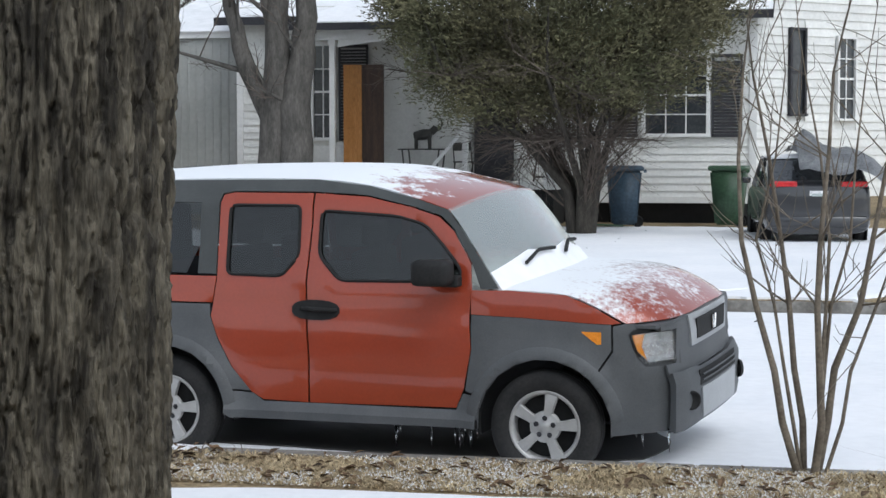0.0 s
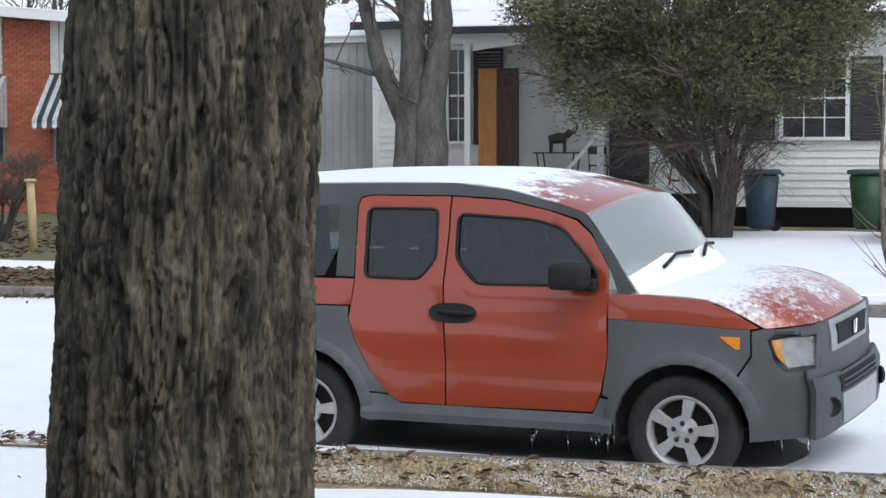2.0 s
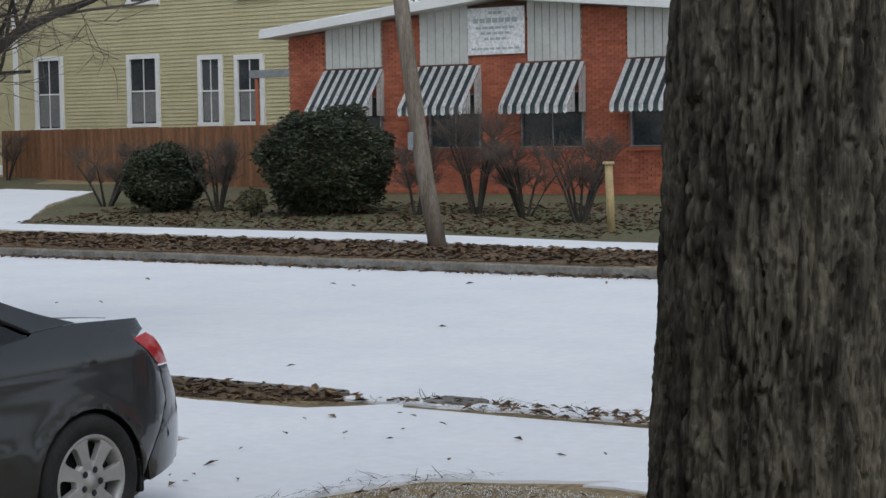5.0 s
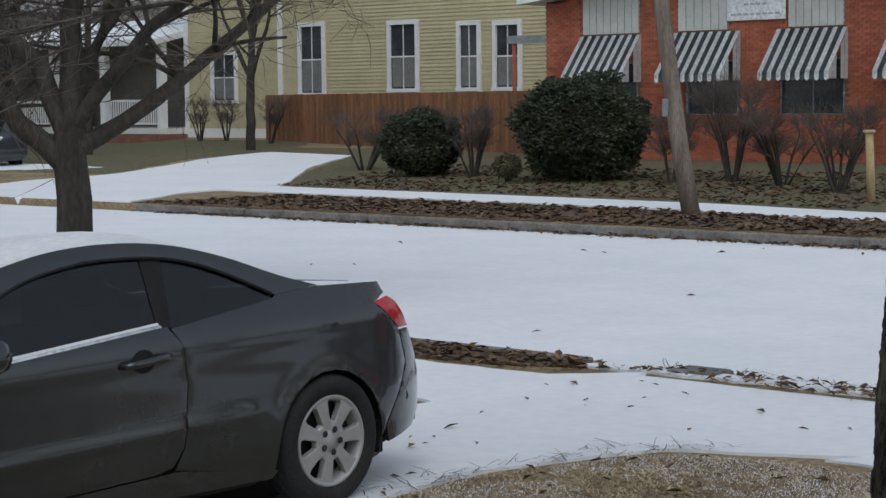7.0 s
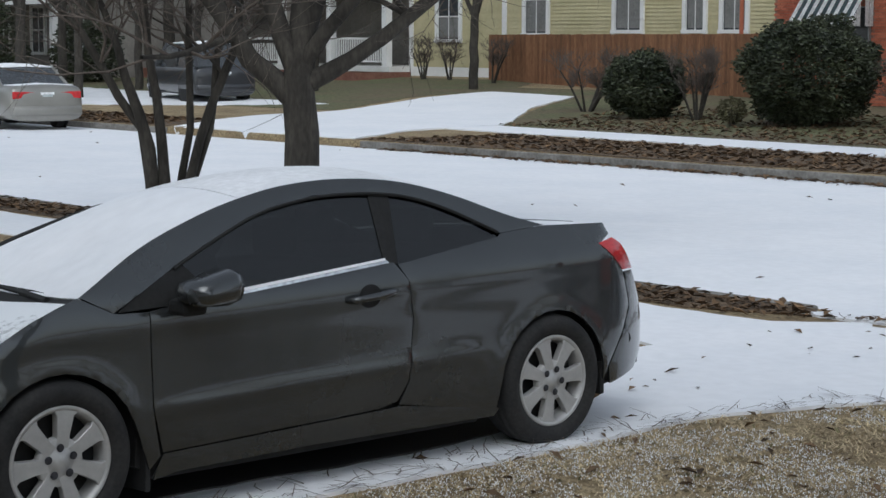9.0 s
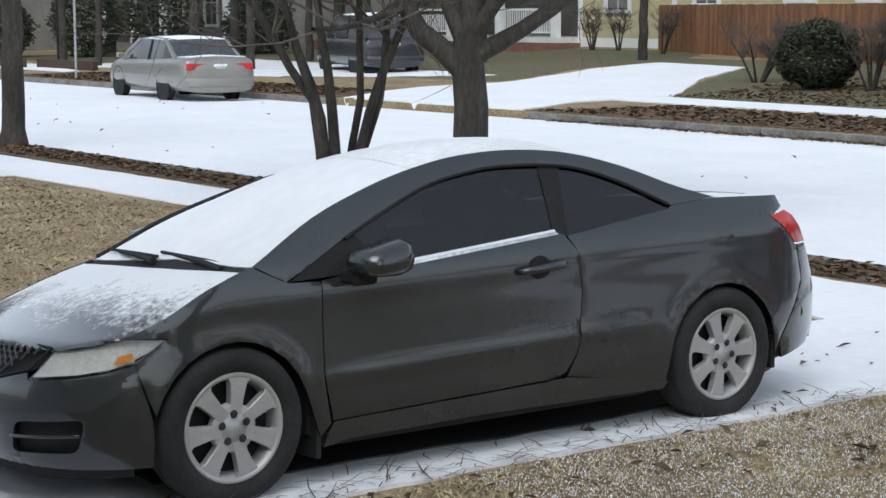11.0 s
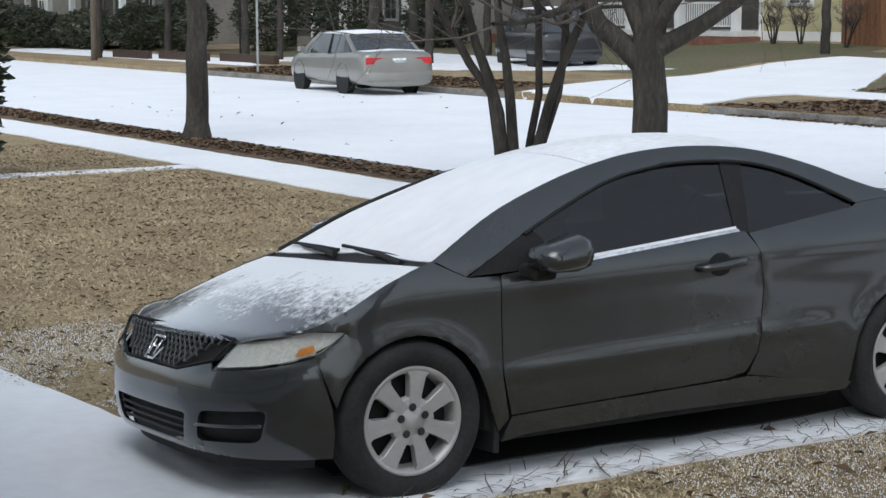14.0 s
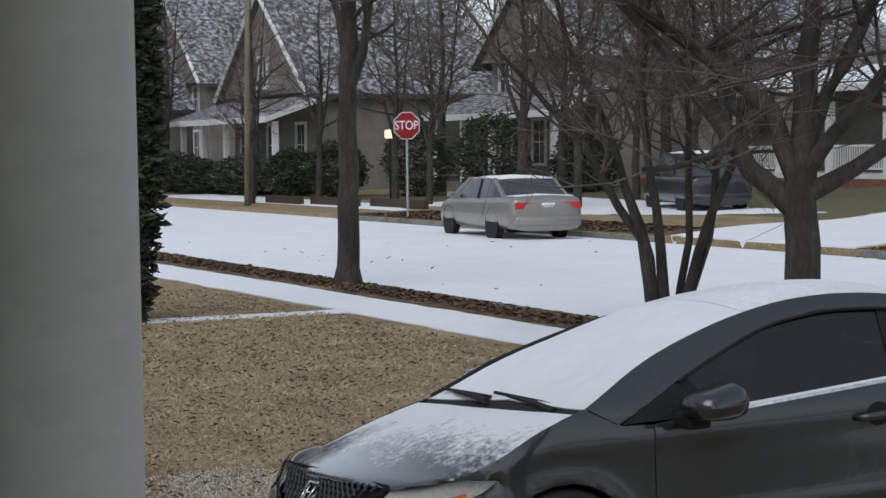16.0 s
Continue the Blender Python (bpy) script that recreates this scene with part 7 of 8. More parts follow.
# bare trees near the far houses
for u, v, hgt, r, sd in ((-73.5, 18.8, 8, 0.22, 51), (-64.5, 23.5, 5, 0.12, 52), (-60.5, 27.5, 7, 0.15, 53), (-55.5, 30, 8, 0.2, 54), (-48, 32, 7, 0.14, 55), (-52, 36, 9, 0.2, 56), (-70, 25.5, 7, 0.16, 57), (-62, 40, 10, 0.25, 58), (-43, 39, 8, 0.16, 59), (-57, 27.2, 6, 0.12, 60), (-80, 24, 8, 0.2, 61), (-66.5, 27, 7, 0.14, 62), (-58, 33, 8, 0.18, 63), (-68, 33, 9, 0.2, 64), (-50, 29, 7, 0.15, 65), (-76, 22.6, 7, 0.15, 66), (-86, 27, 9, 0.2, 67), (-53, 33, 7, 0.15, 68), (-46, 35, 8, 0.16, 69)):
    bare_tree("tree", st(u, v, 0.1), [[(0, 0, 0, r), (0.05, 0, hgt * 0.3, r * 0.8), (0.1, 0.1, hgt * 0.6, r * 0.5), (0.1, 0, hgt, r * 0.2)], [(0, 0, hgt * 0.3, r * 0.5), (hgt * 0.12, 0, hgt * 0.55, r * 0.3), (hgt * 0.2, 0, hgt * 0.9, r * 0.15)], [(0, 0, hgt * 0.33, r * 0.5), (-hgt * 0.14, 0, hgt * 0.55, r * 0.3), (-hgt * 0.25, 0, hgt * 0.8, r * 0.15)]], "bare grey tree among the far houses", sd, BARK, TWIG, 3, "far bare trees", 4, trunk=0.35)


# far woods behind the houses
def woods():
    rng = random.Random(77)
    w = Twigs()
    for _ in range(230):
        u, v = rng.uniform(-190, 60), rng.uniform(64, 120)
        if rng.random() < 0.45:
            u, v = rng.uniform(-190, -100), rng.uniform(-25, 70)
        h = rng.uniform(8, 16)
        base = Vector((u, v, height(u, v)))
        w.add([base, base + Vector((0.2, 0, h * 0.5)), base + Vector((0.1, 0, h))], [0.28, 0.2, 0.05], 4)
        for k in range(26):
            z = h * rng.uniform(0.2, 0.95)
            a = rng.uniform(0, 6.28)
            L = rng.uniform(1.5, 4.2)
            p = base + Vector((0.1, 0, z))
            q = p + Vector((math.cos(a) * L * 0.6, math.sin(a) * L * 0.6, L * 0.5))
            e = q + Vector((math.cos(a + 0.4) * L * 0.4, math.sin(a + 0.4) * L * 0.4, L * 0.55))
            w.add([p, q, e], [0.07, 0.045, 0.015], 3)
            for _ in range(5):
                c = p.lerp(e, rng.uniform(0.4, 1))
                w.add([c, c + Vector((rng.gauss(0, 0.8), rng.gauss(0, 0.8), rng.uniform(0.3, 1.4)))], [0.03, 0.012], 3)
    ob = w.mesh("bare_woods", WOODS)
    ob.matrix_basis = ST
    tagged(ob, "distant grey-brown bare woods behind the houses", "woods", kind="stuff")
    v, f = [], []
    for _ in range(150):
        u, vv = rng.uniform(-190, 60), rng.uniform(70, 125)
        if rng.random() < 0.45:
            u, vv = rng.uniform(-190, -105), rng.uniform(-25, 70)
        h = rng.uniform(3, 8)
        pts = [Vector((u + rng.gauss(0, 1.6), vv + rng.gauss(0, 1.6), height(u, vv) + abs(rng.gauss(h * 0.4, h * 0.3)))) for _ in range(90)]
        a, b = leaves(rng, pts, 0.9, 1.0, 0.7)
        f += [tuple(i + len(v) for i in x) for x in b]
        v += a
    ob = leaf_mesh("undergrowth", v, f, WOODS, None)
    ob.matrix_basis = ST
    tagged(ob, "dull undergrowth at the foot of far woods", "undergrowth", kind="stuff")


woods()


# ---- grass, leaves and crumbs of snow ----
def inside(poly, x, y):
    hit = False
    for (a, b), (c, d) in zip(poly, poly[1:] + poly[:1]):
        if (b > y) != (d > y) and x < (c - a) * (y - b) / (d - b) + a:
            hit = not hit
    return hit


def scatter(name, poly, n, seed, make, material, label, category):
    rng = random.Random(seed)
    x0, x1 = min(p[0] for p in poly), max(p[0] for p in poly)
    y0, y1 = min(p[1] for p in poly), max(p[1] for p in poly)
    v, f = [], []
    while n > 0:
        x, y = rng.uniform(x0, x1), rng.uniform(y0, y1)
        if not inside(poly, x, y):
            continue
        n -= 1
        make(rng, Vector((x, y, height(x, y) + 0.008)), v, f)
    ob = leaf_mesh(name, v, f, material, None)
    ob.matrix_basis = ST
    return tagged(ob, label, category, kind="stuff")


def blade(lo, hi, lean):
    def make(rng, p, v, f):
        clump = noise.noise((p.x * 2.3, p.y * 2.3, 0)) * 0.5 + 0.75
        for _ in range(2):
            L = rng.uniform(lo, hi) * clump
            a = rng.uniform(0, 6.283)
            d = Vector((math.cos(a) * lean, math.sin(a) * lean, rng.uniform(0.25, 1.0))).normalized()
            s = Vector((-math.sin(a), math.cos(a), 0)) * rng.uniform(0.0022, 0.004)
            b = p + Vector((rng.gauss(0, 0.012), rng.gauss(0, 0.012), 0))
            k = len(v)
            t = b + d * L * 0.6
            v += [b - s, b + s, t + s * 0.7, t - s * 0.7, t + (d + Vector((math.cos(a), math.sin(a), -0.5)) * 0.6).normalized() * L * 0.4]
            f += [(k, k + 1, k + 2, k + 3), (k + 3, k + 2, k + 4)]
    return make


def leaf(size):
    def make(rng, p, v, f):
        a = rng.uniform(0, 6.283)
        s = size * rng.uniform(0.5, 1.3)
        x, y = Vector((math.cos(a), math.sin(a), rng.uniform(-0.25, 0.5))), Vector((-math.sin(a), math.cos(a), rng.uniform(-0.3, 0.3)))
        b = p + Vector((0, 0, rng.uniform(0.008, 0.03)))
        k = len(v)
        v += [b - x * s, b - y * s * 0.42 + Vector((0, 0, s * 0.3)), b + x * s, b + y * s * 0.42 + Vector((0, 0, s * 0.25)), b + Vector((0, 0, 0))]
        f += [(k, k + 1, k + 4), (k + 1, k + 2, k + 4), (k + 2, k + 3, k + 4), (k + 3, k, k + 4)]
    return make


def stick(size):
    def make(rng, p, v, f):
        a = rng.uniform(0, 6.283)
        s = size * rng.uniform(0.3, 1.2)
        d = Vector((math.cos(a), math.sin(a), rng.uniform(0, 0.25)))
        n = Vector((-math.sin(a), math.cos(a), 0)) * rng.uniform(0.0015, 0.004)
        b = p + Vector((0, 0, 0.016))
        m = b + d * s * 0.5 + n * rng.uniform(-6, 6)
        e = b + d * s
        k = len(v)
        h = Vector((0, 0, 0.004))
        v += [b - n, b + n, m + n + h, m - n + h, e + n * 0.4, e - n * 0.4]
        f += [(k, k + 1, k + 2, k + 3), (k + 3, k + 2, k + 4, k + 5)]
    return make


def crumb(size):
    def make(rng, p, v, f):
        if noise.noise((p.x * 1.3, p.y * 1.3, 5)) + 0.5 * noise.noise((p.x * 7, p.y * 7, 2)) < -0.12:
            return
        s = size * rng.uniform(0.4, 1.4)
        k = len(v)
        c = p + Vector((0, 0, rng.uniform(0.004, 0.02)))
        m = 5
        v.append(c + Vector((0, 0, s * 0.3)))
        for i in range(m):
            a = i * 6.283 / m + rng.random()
            v.append(c + Vector((math.cos(a) * s * rng.uniform(0.5, 1), math.sin(a) * s * rng.uniform(0.5, 1), -0.006)))
        f += [(k, k + 1 + i, k + 1 + (i + 1) % m) for i in range(m)]
    return make


NEAR_LAWN = [(-5.95, 2.5), (-6.0, 5.4), (-6.05, 7.1), (-5.7, 8.1), (-5.1, 8.3), (1.5, 8.3), (1.5, 6.0), (-3.0, 2.5)]
STRIP = [(-4.1, 9.75), (6.5, 9.75), (6.5, 10.72), (-3.8, 10.72)]
LEFT_LAWN = [(-25, 0.5), (-9.5, 2.6), (-8.15, 3.2), (-7.95, 8.4), (-25, 8.4)]
LEFT_VERGE = [(-36, 9.9), (-8.3, 10.05), (-7.7, 10.4), (-8.1, 10.72), (-36, 10.72)]
scatter("grass_blades", NEAR_LAWN, 60000, 1, blade(0.025, 0.06, 1.2), BLADE, "short dry tan grass blades beside the driveway", "grass")
scatter("grass_blades", STRIP, 26000, 2, blade(0.03, 0.075, 1.0), BLADE, "short dry tan grass blades along the kerb", "grass")
scatter("grass_blades", LEFT_LAWN, 85000, 3, blade(0.035, 0.075, 1.2), BLADE, "short dry tan grass blades of a dormant lawn", "grass")
scatter("green_grass", NEAR_LAWN, 1500, 4, blade(0.03, 0.06, 0.9), BLADE_GREEN, "sparse green grass among dry blades", "grass")
scatter("dead_leaves", NEAR_LAWN, 420, 5, leaf(0.045), DEAD_LEAF, "dead brown leaves lying on dry grass", "leaves")
scatter("dead_leaves", STRIP, 500, 6, leaf(0.045), DEAD_LEAF, "dead brown leaves along the kerb", "leaves")
scatter("dead_leaves", LEFT_LAWN, 5200, 7, leaf(0.027), DEAD_LEAF, "dead brown leaves scattered on the lawn", "leaves")
scatter("dead_leaves", LEFT_VERGE, 3800, 8, leaf(0.055), DEAD_LEAF, "dead brown leaves on the verge", "leaves")
scatter("dead_leaves", [(2.9, 9.6), (8, 9.6), (8, 10.9), (2.5, 10.9)], 900, 9, leaf(0.05), DEAD_LEAF, "dead brown leaves round the ornamental stems", "leaves")
scatter("snow_crumbs", NEAR_LAWN, 110000, 10, crumb(0.0036), SNOW, "crumbs of snow caught in dry grass", "snow")
scatter("snow_crumbs", STRIP, 30000, 11, crumb(0.005), SNOW, "crumbs of snow caught in dry grass", "snow")
scatter("snow_crumbs", [(-10.5, 2.0), (-8.2, 3.1), (-8.0, 8.3), (-9.2, 8.3), (-10.8, 4.5)], 36000, 12, crumb(0.004), SNOW, "crumbs of snow on the lawn edge", "snow")
scatter("far_leaves", [(-27, 21.8), (-4.5, 21.8), (-4.8, 24.4), (-26, 24.6)], 3400, 13, leaf(0.08), DEAD_LEAF, "brown leaf litter on the far verge", "leaves")
scatter("far_leaves", [(-27, 21.35), (-4, 21.35), (-4, 21.62), (-26, 21.62)], 850, 14, leaf(0.07), DEAD_LEAF, "brown leaves in the far gutter", "leaves")
scatter("far_leaves", [(-29, 27), (-15, 26.5), (-15, 34), (-31, 34)], 3000, 15, leaf(0.08), DEAD_LEAF, "brown leaf litter under the shrubs", "leaves")
scatter("far_leaves", [(-51, 21.8), (-34.5, 21.8), (-35.5, 24.1), (-51, 24.5)], 2000, 16, leaf(0.09), DEAD_LEAF, "brown leaf litter on the far verge", "leaves")
scatter("twig_litter", [(-6.2, 3.0), (-5.95, 3.0), (-6.0, 7.4), (-5.3, 8.6), (-6.0, 8.2), (-6.35, 6)], 420, 17, stick(0.16), TWIG, "dark twigs and stalks on the driveway edge", "twigs")
scatter("twig_litter", [(-7.7, 10.3), (-3.6, 10.2), (-3.3, 11.0), (-7.2, 11.4)], 520, 18, stick(0.2), TWIG, "dark twigs and stalks across the driveway apron", "twigs")
scatter("driveway_leaves", [(-7.9, 3.0), (-6.0, 3.2), (-4.2, 10.9), (-8.0, 10.8)], 60, 19, leaf(0.04), DEAD_LEAF, "few dead leaves on snow", "leaves")
scatter("street_leaves", [(-40, 11), (8, 11), (8, 21.5), (-40, 21.5)], 70, 20, leaf(0.05), DEAD_LEAF, "few dead leaves on the snowy street", "leaves")
scatter("apron_leaves", [(-7.9, 10.45), (-3.8, 10.3), (-3.5, 10.8), (-6.9, 11.05)], 340, 21, leaf(0.045), DEAD_LEAF, "dead leaves along the driveway apron", "leaves")
scatter("twig_litter", [(0.2, 11), (5, 11), (5, 14), (0.8, 14)], 60, 22, stick(0.5), TWIG, "fallen twigs on snow by the wagon", "twigs")


# ---- vehicles further off ----
def loft(bm, stations, close=True):
    """Half sections of (y, z) at each x, mirrored and joined."""
    rings = []
    for x, half in stations:
        ring = [bm.verts.new((x, y, z)) for y, z in half] + [bm.verts.new((x, -y, z)) for y, z in half[::-1]]
        rings.append(ring)
    n = len(rings[0])
    for a, b in zip(rings, rings[1:]):
        for i in range(n):
            j = (i + 1) % n
            bm.faces.new((a[i], a[j], b[j], b[i]))
    if close:
        bm.faces.new(rings[0])
        bm.faces.new(rings[-1][::-1])
    bmesh.ops.recalc_face_normals(bm, faces=bm.faces)
    return bm


def far_car(m, label, paint, L, wb, hw, belt, top, hood, deck, R, cab, rear_x, snow=True, group="", lights=None, wagon_back=False):
    """A parked car seen from some way off. x forward from the rear axle, y to its left."""
    c = thing("car", m, label, "car", group)
    rx, fx = rear_x, rear_x + L
    zb = 0.2

    def sec(k, z):
        return [(0.0, zb), (hw * k * 0.9, zb), (hw * k, zb + 0.16), (hw * k * 1.0, zb + 0.35), (hw * k * 0.985, z - 0.12), (hw * k * 0.93, z - 0.02), (hw * k * 0.6, z + 0.015), (0.0, z + 0.03)]

    xs = [(rx - 0.03, 0.90, deck - 0.12), (rx + 0.04, 0.97, deck - 0.01), (rx + 0.3, 1.01, deck + 0.01), (cab[0], 1.0, deck + 0.01), (cab[3] - 0.2, 1.0, belt), (cab[3] + 0.1, 1.0, belt - 0.01), (fx - 0.7, 1.01, hood), (fx - 0.2, 0.98, hood - 0.1), (fx - 0.02, 0.9, hood - 0.22)]
    body = loft(bmesh.new(), [(x, sec(k, z)) for x, k, z in xs])
    shell = part("body", body, paint, c, smooth=True)
    shell.modifiers.new("rounding", "SUBSURF").render_levels = 2
    for x in (0.0, wb):
        for s in (1, -1):
            bm = revolve(bmesh.new(), [(R + 0.06, 0.0), (R + 0.055, -0.012), (0.02, -0.012)], 24, True)
            bm.transform(Matrix.Translation((x, s * (hw + 0.004), R)) @ (pose(0, 0, 0, 0, 0, 180) if s < 0 else Matrix()))
            part("wheel_arch", bm, BLACK, c)
    cx0, cx1, cx2, cx3 = cab
    ins = 0.17
    cabin = loft(bmesh.new(), [(cx0, [(0, belt - 0.05), (hw * 0.9, belt - 0.05), (hw * 0.9, belt), (0, belt)]), (cx1, [(0, belt - 0.05), (hw * 0.93, belt - 0.05), (hw - ins, top - 0.05), (0, top - 0.02)]), (cx2, [(0, belt - 0.05), (hw * 0.93, belt - 0.05), (hw - ins, top - 0.05), (0, top - 0.02)]), (cx3, [(0, belt - 0.05), (hw * 0.9, belt - 0.05), (hw * 0.9, belt), (0, belt)])])
    part("cabin_glass", cabin, GLASS_HOUSE, c, "dark window glass")
    roof = loft(bmesh.new(), [(cx1 - 0.08, [(0, top - 0.05), (hw - ins + 0.01, top - 0.075), (hw - ins - 0.04, top - 0.04), (0, top - 0.01)]), ((cx1 + cx2) / 2, [(0, top - 0.05), (hw - ins + 0.02, top - 0.06), (hw - ins - 0.05, top), (0, top + 0.03)]), (cx2 + 0.1, [(0, top - 0.06), (hw - ins + 0.01, top - 0.08), (hw - ins - 0.04, top - 0.05), (0, top - 0.02)])])
    part("roof", roof, SNOW_THIN if snow else paint, c, "roof dusted with snow" if snow else "", smooth=True)
    for s in (1, -1):
        for a, b in ((cx0, cx1), (cx3, cx2)):
            part("roof_pillar", tube(bmesh.new(), [(a, s * hw * 0.9, belt - 0.02), (b, s * (hw - ins), top - 0.06)], [0.055, 0.045], 6), paint, c)
        part("roof_pillar", tube(bmesh.new(), [((cx1 + cx2) / 2 + 0.05, s * hw * 0.935, belt - 0.03), ((cx1 + cx2) / 2, s * (hw - ins + 0.005), top - 0.06)], [0.03, 0.025], 6), BLACK, c)
        part("door_mirror", boxes((cx3 - 0.35, cx3 - 0.2, min(s * hw, s * (hw + 0.16)), max(s * hw, s * (hw + 0.16)), belt, belt + 0.12), bevel=0.03), paint, c)
        part("side_moulding", boxes((0.45, wb - 0.45, min(s * hw, s * (hw + 0.015)), max(s * hw, s * (hw + 0.015)), 0.5, 0.56), bevel=0.005), paint, c)
    if lights:
        y0, y1, z0, z1 = lights
        for s in (1, -1):
            part("tail_light", boxes((rx - 0.015, rx + 0.16, min(s * y0, s * y1), max(s * y0, s * y1), z0, z1), bevel=0.02), RED_LENS, c, "red tail light")
    part("number_plate", boxes((rx - 0.02, rx + 0.03, -0.16, 0.16, deck - 0.30, deck - 0.15)), SIGN_WHITE, c)
    part("plate_bar", boxes((rx - 0.024, rx - 0.02, -0.12, 0.12, deck - 0.25, deck - 0.2)), INK, c)
    part("bumper", boxes((rx - 0.06, rx + 0.2, -hw * 0.93, hw * 0.93, 0.32, 0.55), bevel=0.06), paint, c, smooth=True)
    for x in (0.0, wb):
        for s in (1, -1):
            h = place(new("wheel"), pose(x, s * (hw - 0.02), R))
            h.parent = c
            fl = 1 if s < 0 else -1
            bm = revolve(bmesh.new(), [(R * 0.6, 0.0), (R * 0.8, -0.02), (R, 0.02), (R, 0.17), (R * 0.6, 0.19)], 32)
            bm.transform(pose(0, 0, 0, 0, 0, 0 if s < 0 else 180))
            part("tyre", bm, TYRE, h, smooth=True)
            bm = revolve(bmesh.new(), [(R * 0.62, 0.01), (R * 0.55, 0.0), (R * 0.45, 0.03), (R * 0.2, 0.005), (0.01, 0.0)], 24, True)
            bm.transform(pose(0, 0, 0, 0, 0, 0 if s < 0 else 180))
            part("rim", bm, ALLOY, h, smooth=True)
    return c


SED = far_car(st(-37.45, 20.35, -0.075, 174), "champagne silver sedan with red tail lights parked along the far kerb", SILVER_PAINT, 4.95, 2.85, 0.88, 0.93, 1.43, 0.92, 0.99, 0.33, (-0.65, 0.15, 1.75, 2.75), -1.25, True, "", (0.28, 0.80, 0.70, 0.86))
part("snow_cover", loft(bmesh.new(), [(-1.1, [(0, 1.0), (0.7, 0.985), (0.68, 1.0), (0, 1.035)]), (-0.66, [(0, 1.0), (0.78, 0.99), (0.76, 1.0), (0, 1.04)])]), SNOW, SED, "snow on the trunk lid")
SUV = far_car(st(-0.35, 34.6, 0.02, 97), "black crossover with a full-width tail light, partly under a grey tarp", BLACK_PAINT, 4.6, 2.7, 0.95, 1.05, 1.62, 1.05, 1.14, 0.37, (-0.85, 0.1, 1.6, 2.6), -1.0, True, "", (0.38, 0.86, 1.06, 1.16))
bm = bmesh.new()
for i in range(19):
    for j in range(13):
        x, y = -1.25 + 3.2 * i / 18, 0.35 - 1.75 * j / 12
        z = 1.72 - 0.12 * max(0, -x) - 0.75 * max(0.0, -y - 0.75) ** 1.2 + 0.10 * noise.noise((x * 2.2, y * 2.6, 0.4)) + 0.06 * noise.noise((x * 6, y * 6, 2)) - 0.45 * max(0, -x - 0.7) + 0.4 * math.exp(-((x + 0.2) ** 2 + (y - 0.15) ** 2) / 0.09)
        bm.verts.new((x, y, z))
bm.verts.ensure_lookup_table()
for i in range(18):
    for j in range(12):
        a = i * 13 + j
        bm.faces.new([bm.verts[k] for k in (a, a + 13, a + 14, a + 1)])
bmesh.ops.solidify(bm, geom=bm.faces[:], thickness=0.01)
tagged(part("tarp", bm, TARP, m=st(-0.35, 34.6, 0.02, 97)), "crumpled grey tarp with snow draped over a black car", "tarp", kind="")
far_car(st(-44.7, 30.4, 0.12, 165), "dark van parked before a porch behind bare trees", BLACK_PAINT, 4.8, 2.9, 0.95, 1.05, 1.75, 1.05, 1.05, 0.35, (-0.95, -0.6, 2.0, 2.9), -1.0, True)


# ---- signs, poles and small things ----
def stop_sign():
    s = thing("stop_sign", pose(-38.95, 34.85, 0.06, 0, 0, 30), "red octagonal stop sign with white letters on a thin post", "sign")
    part("post", boxes((-0.03, 0.03, 0.0, 0.03, 0, 2.6)), STEEL, s)
    for r, mt, y, nm in ((0.405, SIGN_WHITE, 0.0, "border"), (0.375, SIGN_RED, -0.004, "plate")):
        bm = bmesh.new()
        bm.faces.new([bm.verts.new((r * math.cos(radians(22.5 + 45 * k)) / math.cos(radians(22.5)) * 0.96, y, 2.62 + r * math.sin(radians(22.5 + 45 * k)) / math.cos(radians(22.5)) * 0.96)) for k in range(8)])
        bmesh.ops.solidify(bm, geom=bm.faces[:], thickness=0.006)
        part(nm, bm, mt, s)
    cu = bpy.data.curves.new("lettering", "FONT")
    cu.body, cu.size, cu.align_x, cu.align_y, cu.extrude = "STOP", 0.36, "CENTER", "CENTER", 0.002
    cu.materials.append(SIGN_WHITE)
    t = new("lettering", cu)
    t.parent = s
    t.matrix_basis = pose(0, -0.014, 2.62, 90, 0, 0)
    t.scale = (0.82, 1.0, 1.0)


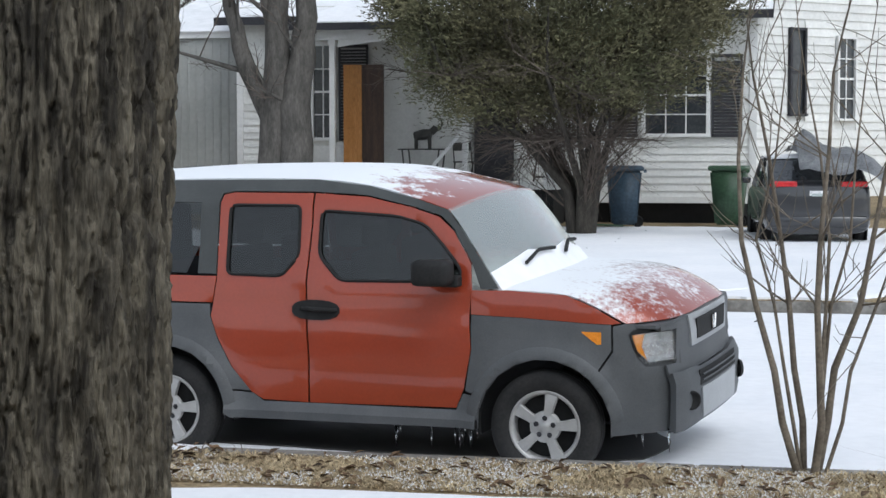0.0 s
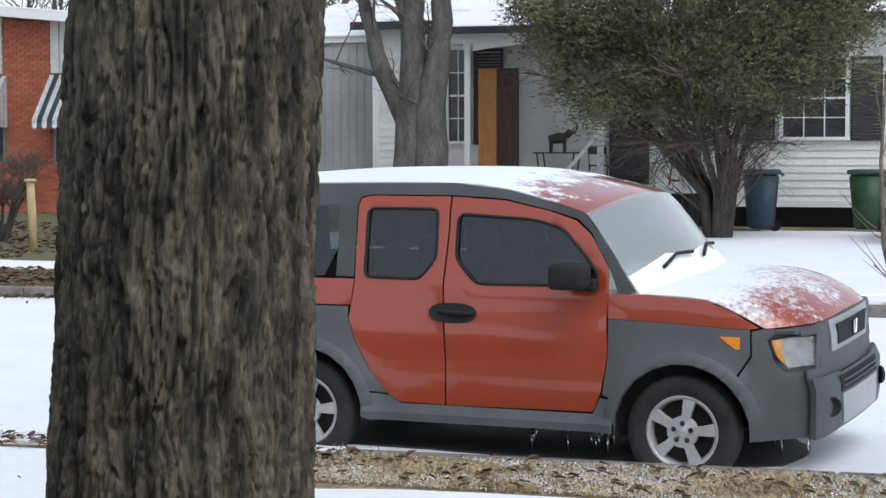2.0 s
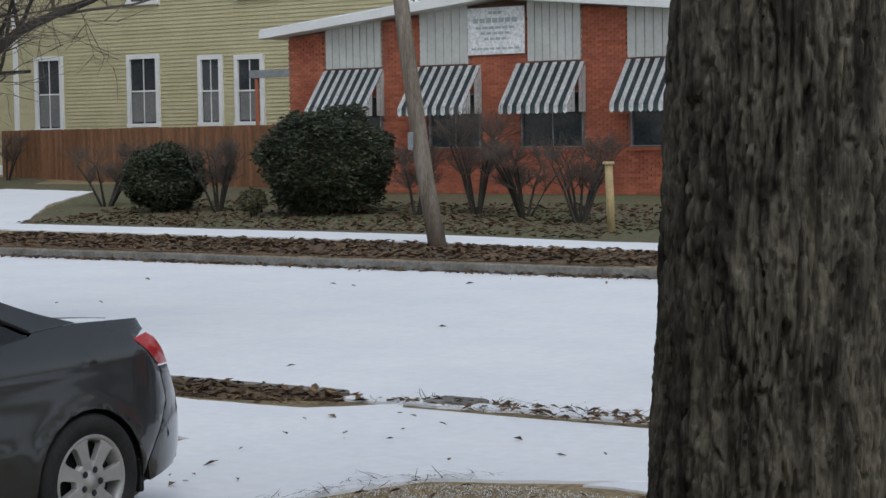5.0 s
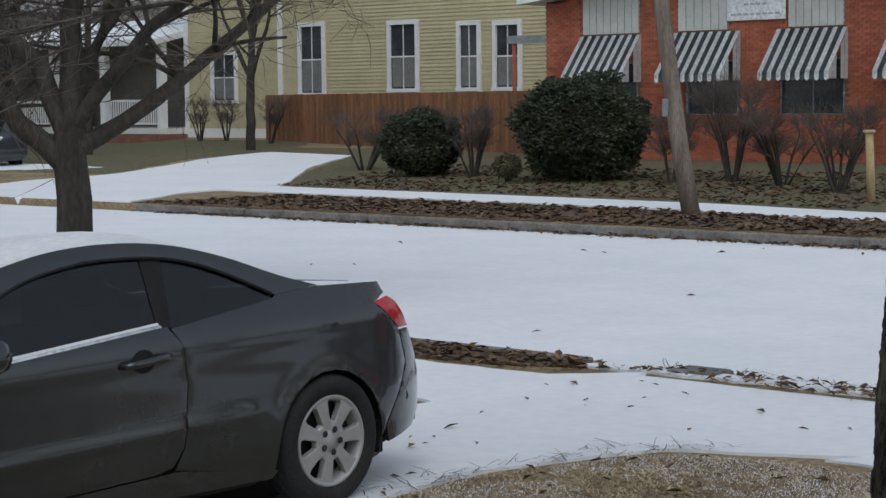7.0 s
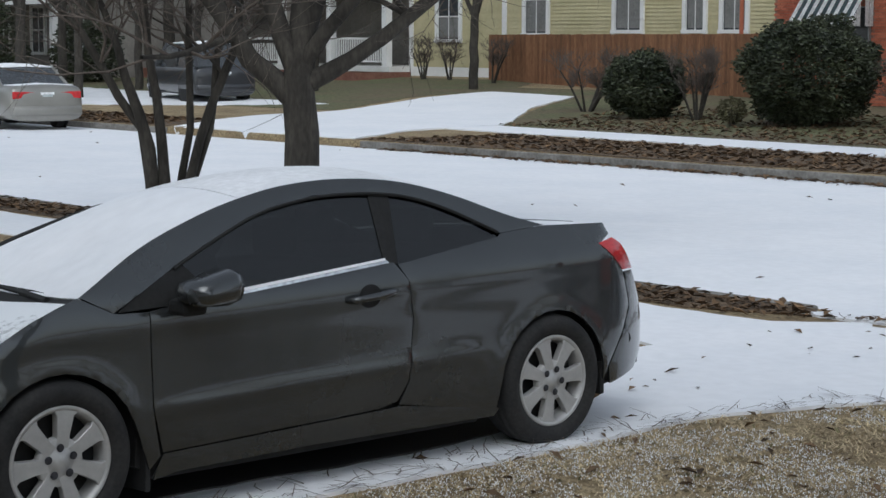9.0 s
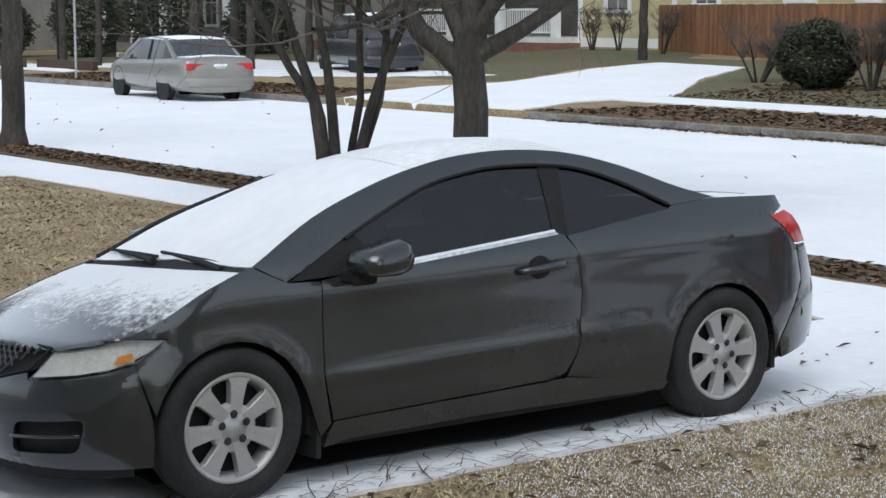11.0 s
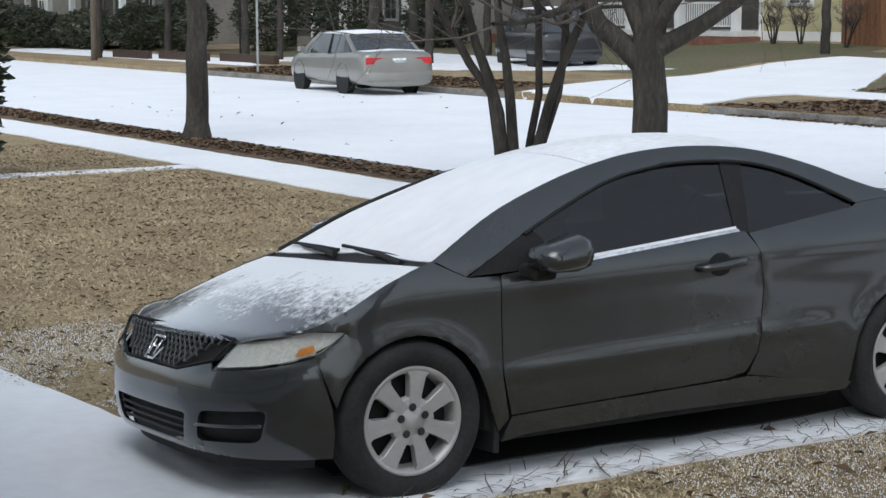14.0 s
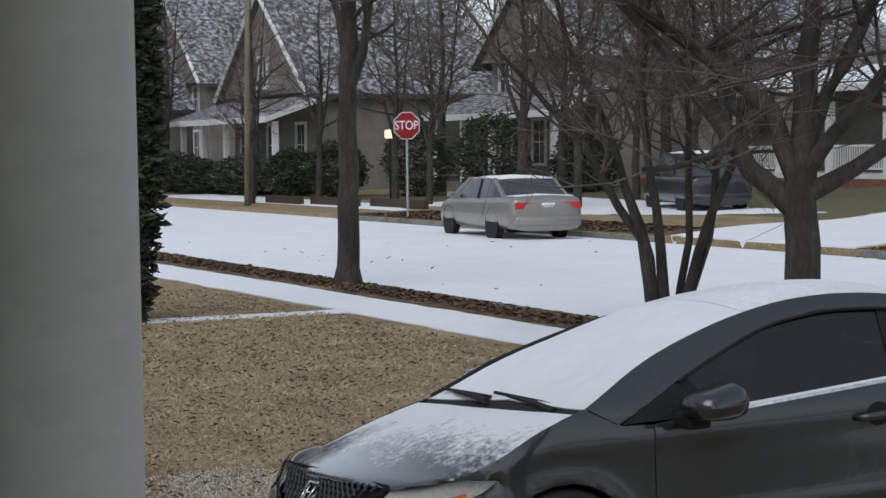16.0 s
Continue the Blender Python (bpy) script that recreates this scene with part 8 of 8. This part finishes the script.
stop_sign()
p = thing("utility_pole", ST, "leaning weathered wooden utility pole on the far verge", "pole")
part("pole_shaft", tube(bmesh.new(), [(-16.36, 24.2, -0.1), (-16.62, 24.2, 1.2), (-16.9, 24.2, 3.0), (-17.5, 24.2, 7.5)], [0.15, 0.14, 0.13, 0.11], 16), POLE_WOOD, p, smooth=True)
part("pole_band", boxes((-16.83, -16.73, 24.03, 24.08, 1.62, 1.9), bevel=0.01), STEEL, p)
p = thing("utility_pole", pose(-52.8, 39.6, 0.0), "tall weathered wooden utility pole at the street corner", "pole")
part("pole_shaft", tube(bmesh.new(), [(0, 0, 0), (0.1, 0, 5), (0.22, 0.05, 10)], [0.12, 0.1, 0.09], 12), POLE_WOOD, p, smooth=True)
p = thing("marker_post", st(-15.6, 28.5, height(-15.6, 28.5)), "short round yellowish wooden marker post", "post")
part("post", tube(bmesh.new(), [(0, 0, -0.05), (-0.05, 0, 1.2)], [0.075, 0.072], 14), STAKE_WOOD, p, smooth=True)
part("cap", tube(bmesh.new(), [(-0.05, 0, 1.2), (-0.05, 0, 1.25)], [0.115, 0.1], 14), STAKE_WOOD, p, smooth=True)
p = thing("porch_lantern", pose(-51.1, 44.9, 0), "lit orange porch lantern on a far house", "lamp")
part("lantern", boxes((-0.14, 0.14, -0.14, 0.14, 2.45, 2.75), bevel=0.03), glow("lantern_glow", (1.0, 0.45, 0.12), 3.5), p)
part("lantern_post", rod(bmesh.new(), (0, 0, 0), (0, 0, 2.45), 0.04), BLACK, p)
f = thing("garden_edging", st(-61.5, 24.6, 0.1), "low dark timber edging of a planting bed", "edging")
for k, (x0, x1, y) in enumerate(((0, 4.2, 0.0), (4.2, 8.5, 0.5), (-3.5, 0, -0.4))):
    part("timber", boxes((x0, x1 - 0.03, y, y + 0.18, -0.1, 0.28), bevel=0.01), DARK_WOOD, f)
f = thing("metal_fence", st(-80, 22.8, 0.05), "low thin black metal fence at the far corner", "fence")
for k in range(26):
    part("picket", rod(bmesh.new(), (k * 0.2, 0, 0), (k * 0.2, 0, 0.95), 0.012, None, 4), BLACK, f)
part("rail", boxes((0, 5, -0.015, 0.015, 0.88, 0.91)), BLACK, f)
h = thing("garden_hose", st(-5.5, 38.7, 0.08), "thin green garden hose hanging at the cedar", "hose")
part("hose", tube(bmesh.new(), [(0, 0, 1.1), (0.05, -0.1, 0.5), (0.35, -0.2, 0.08), (0.9, -0.1, 0.05), (1.2, 0, 0.03)], [0.02] * 5, 6), BIN_GREEN, h)
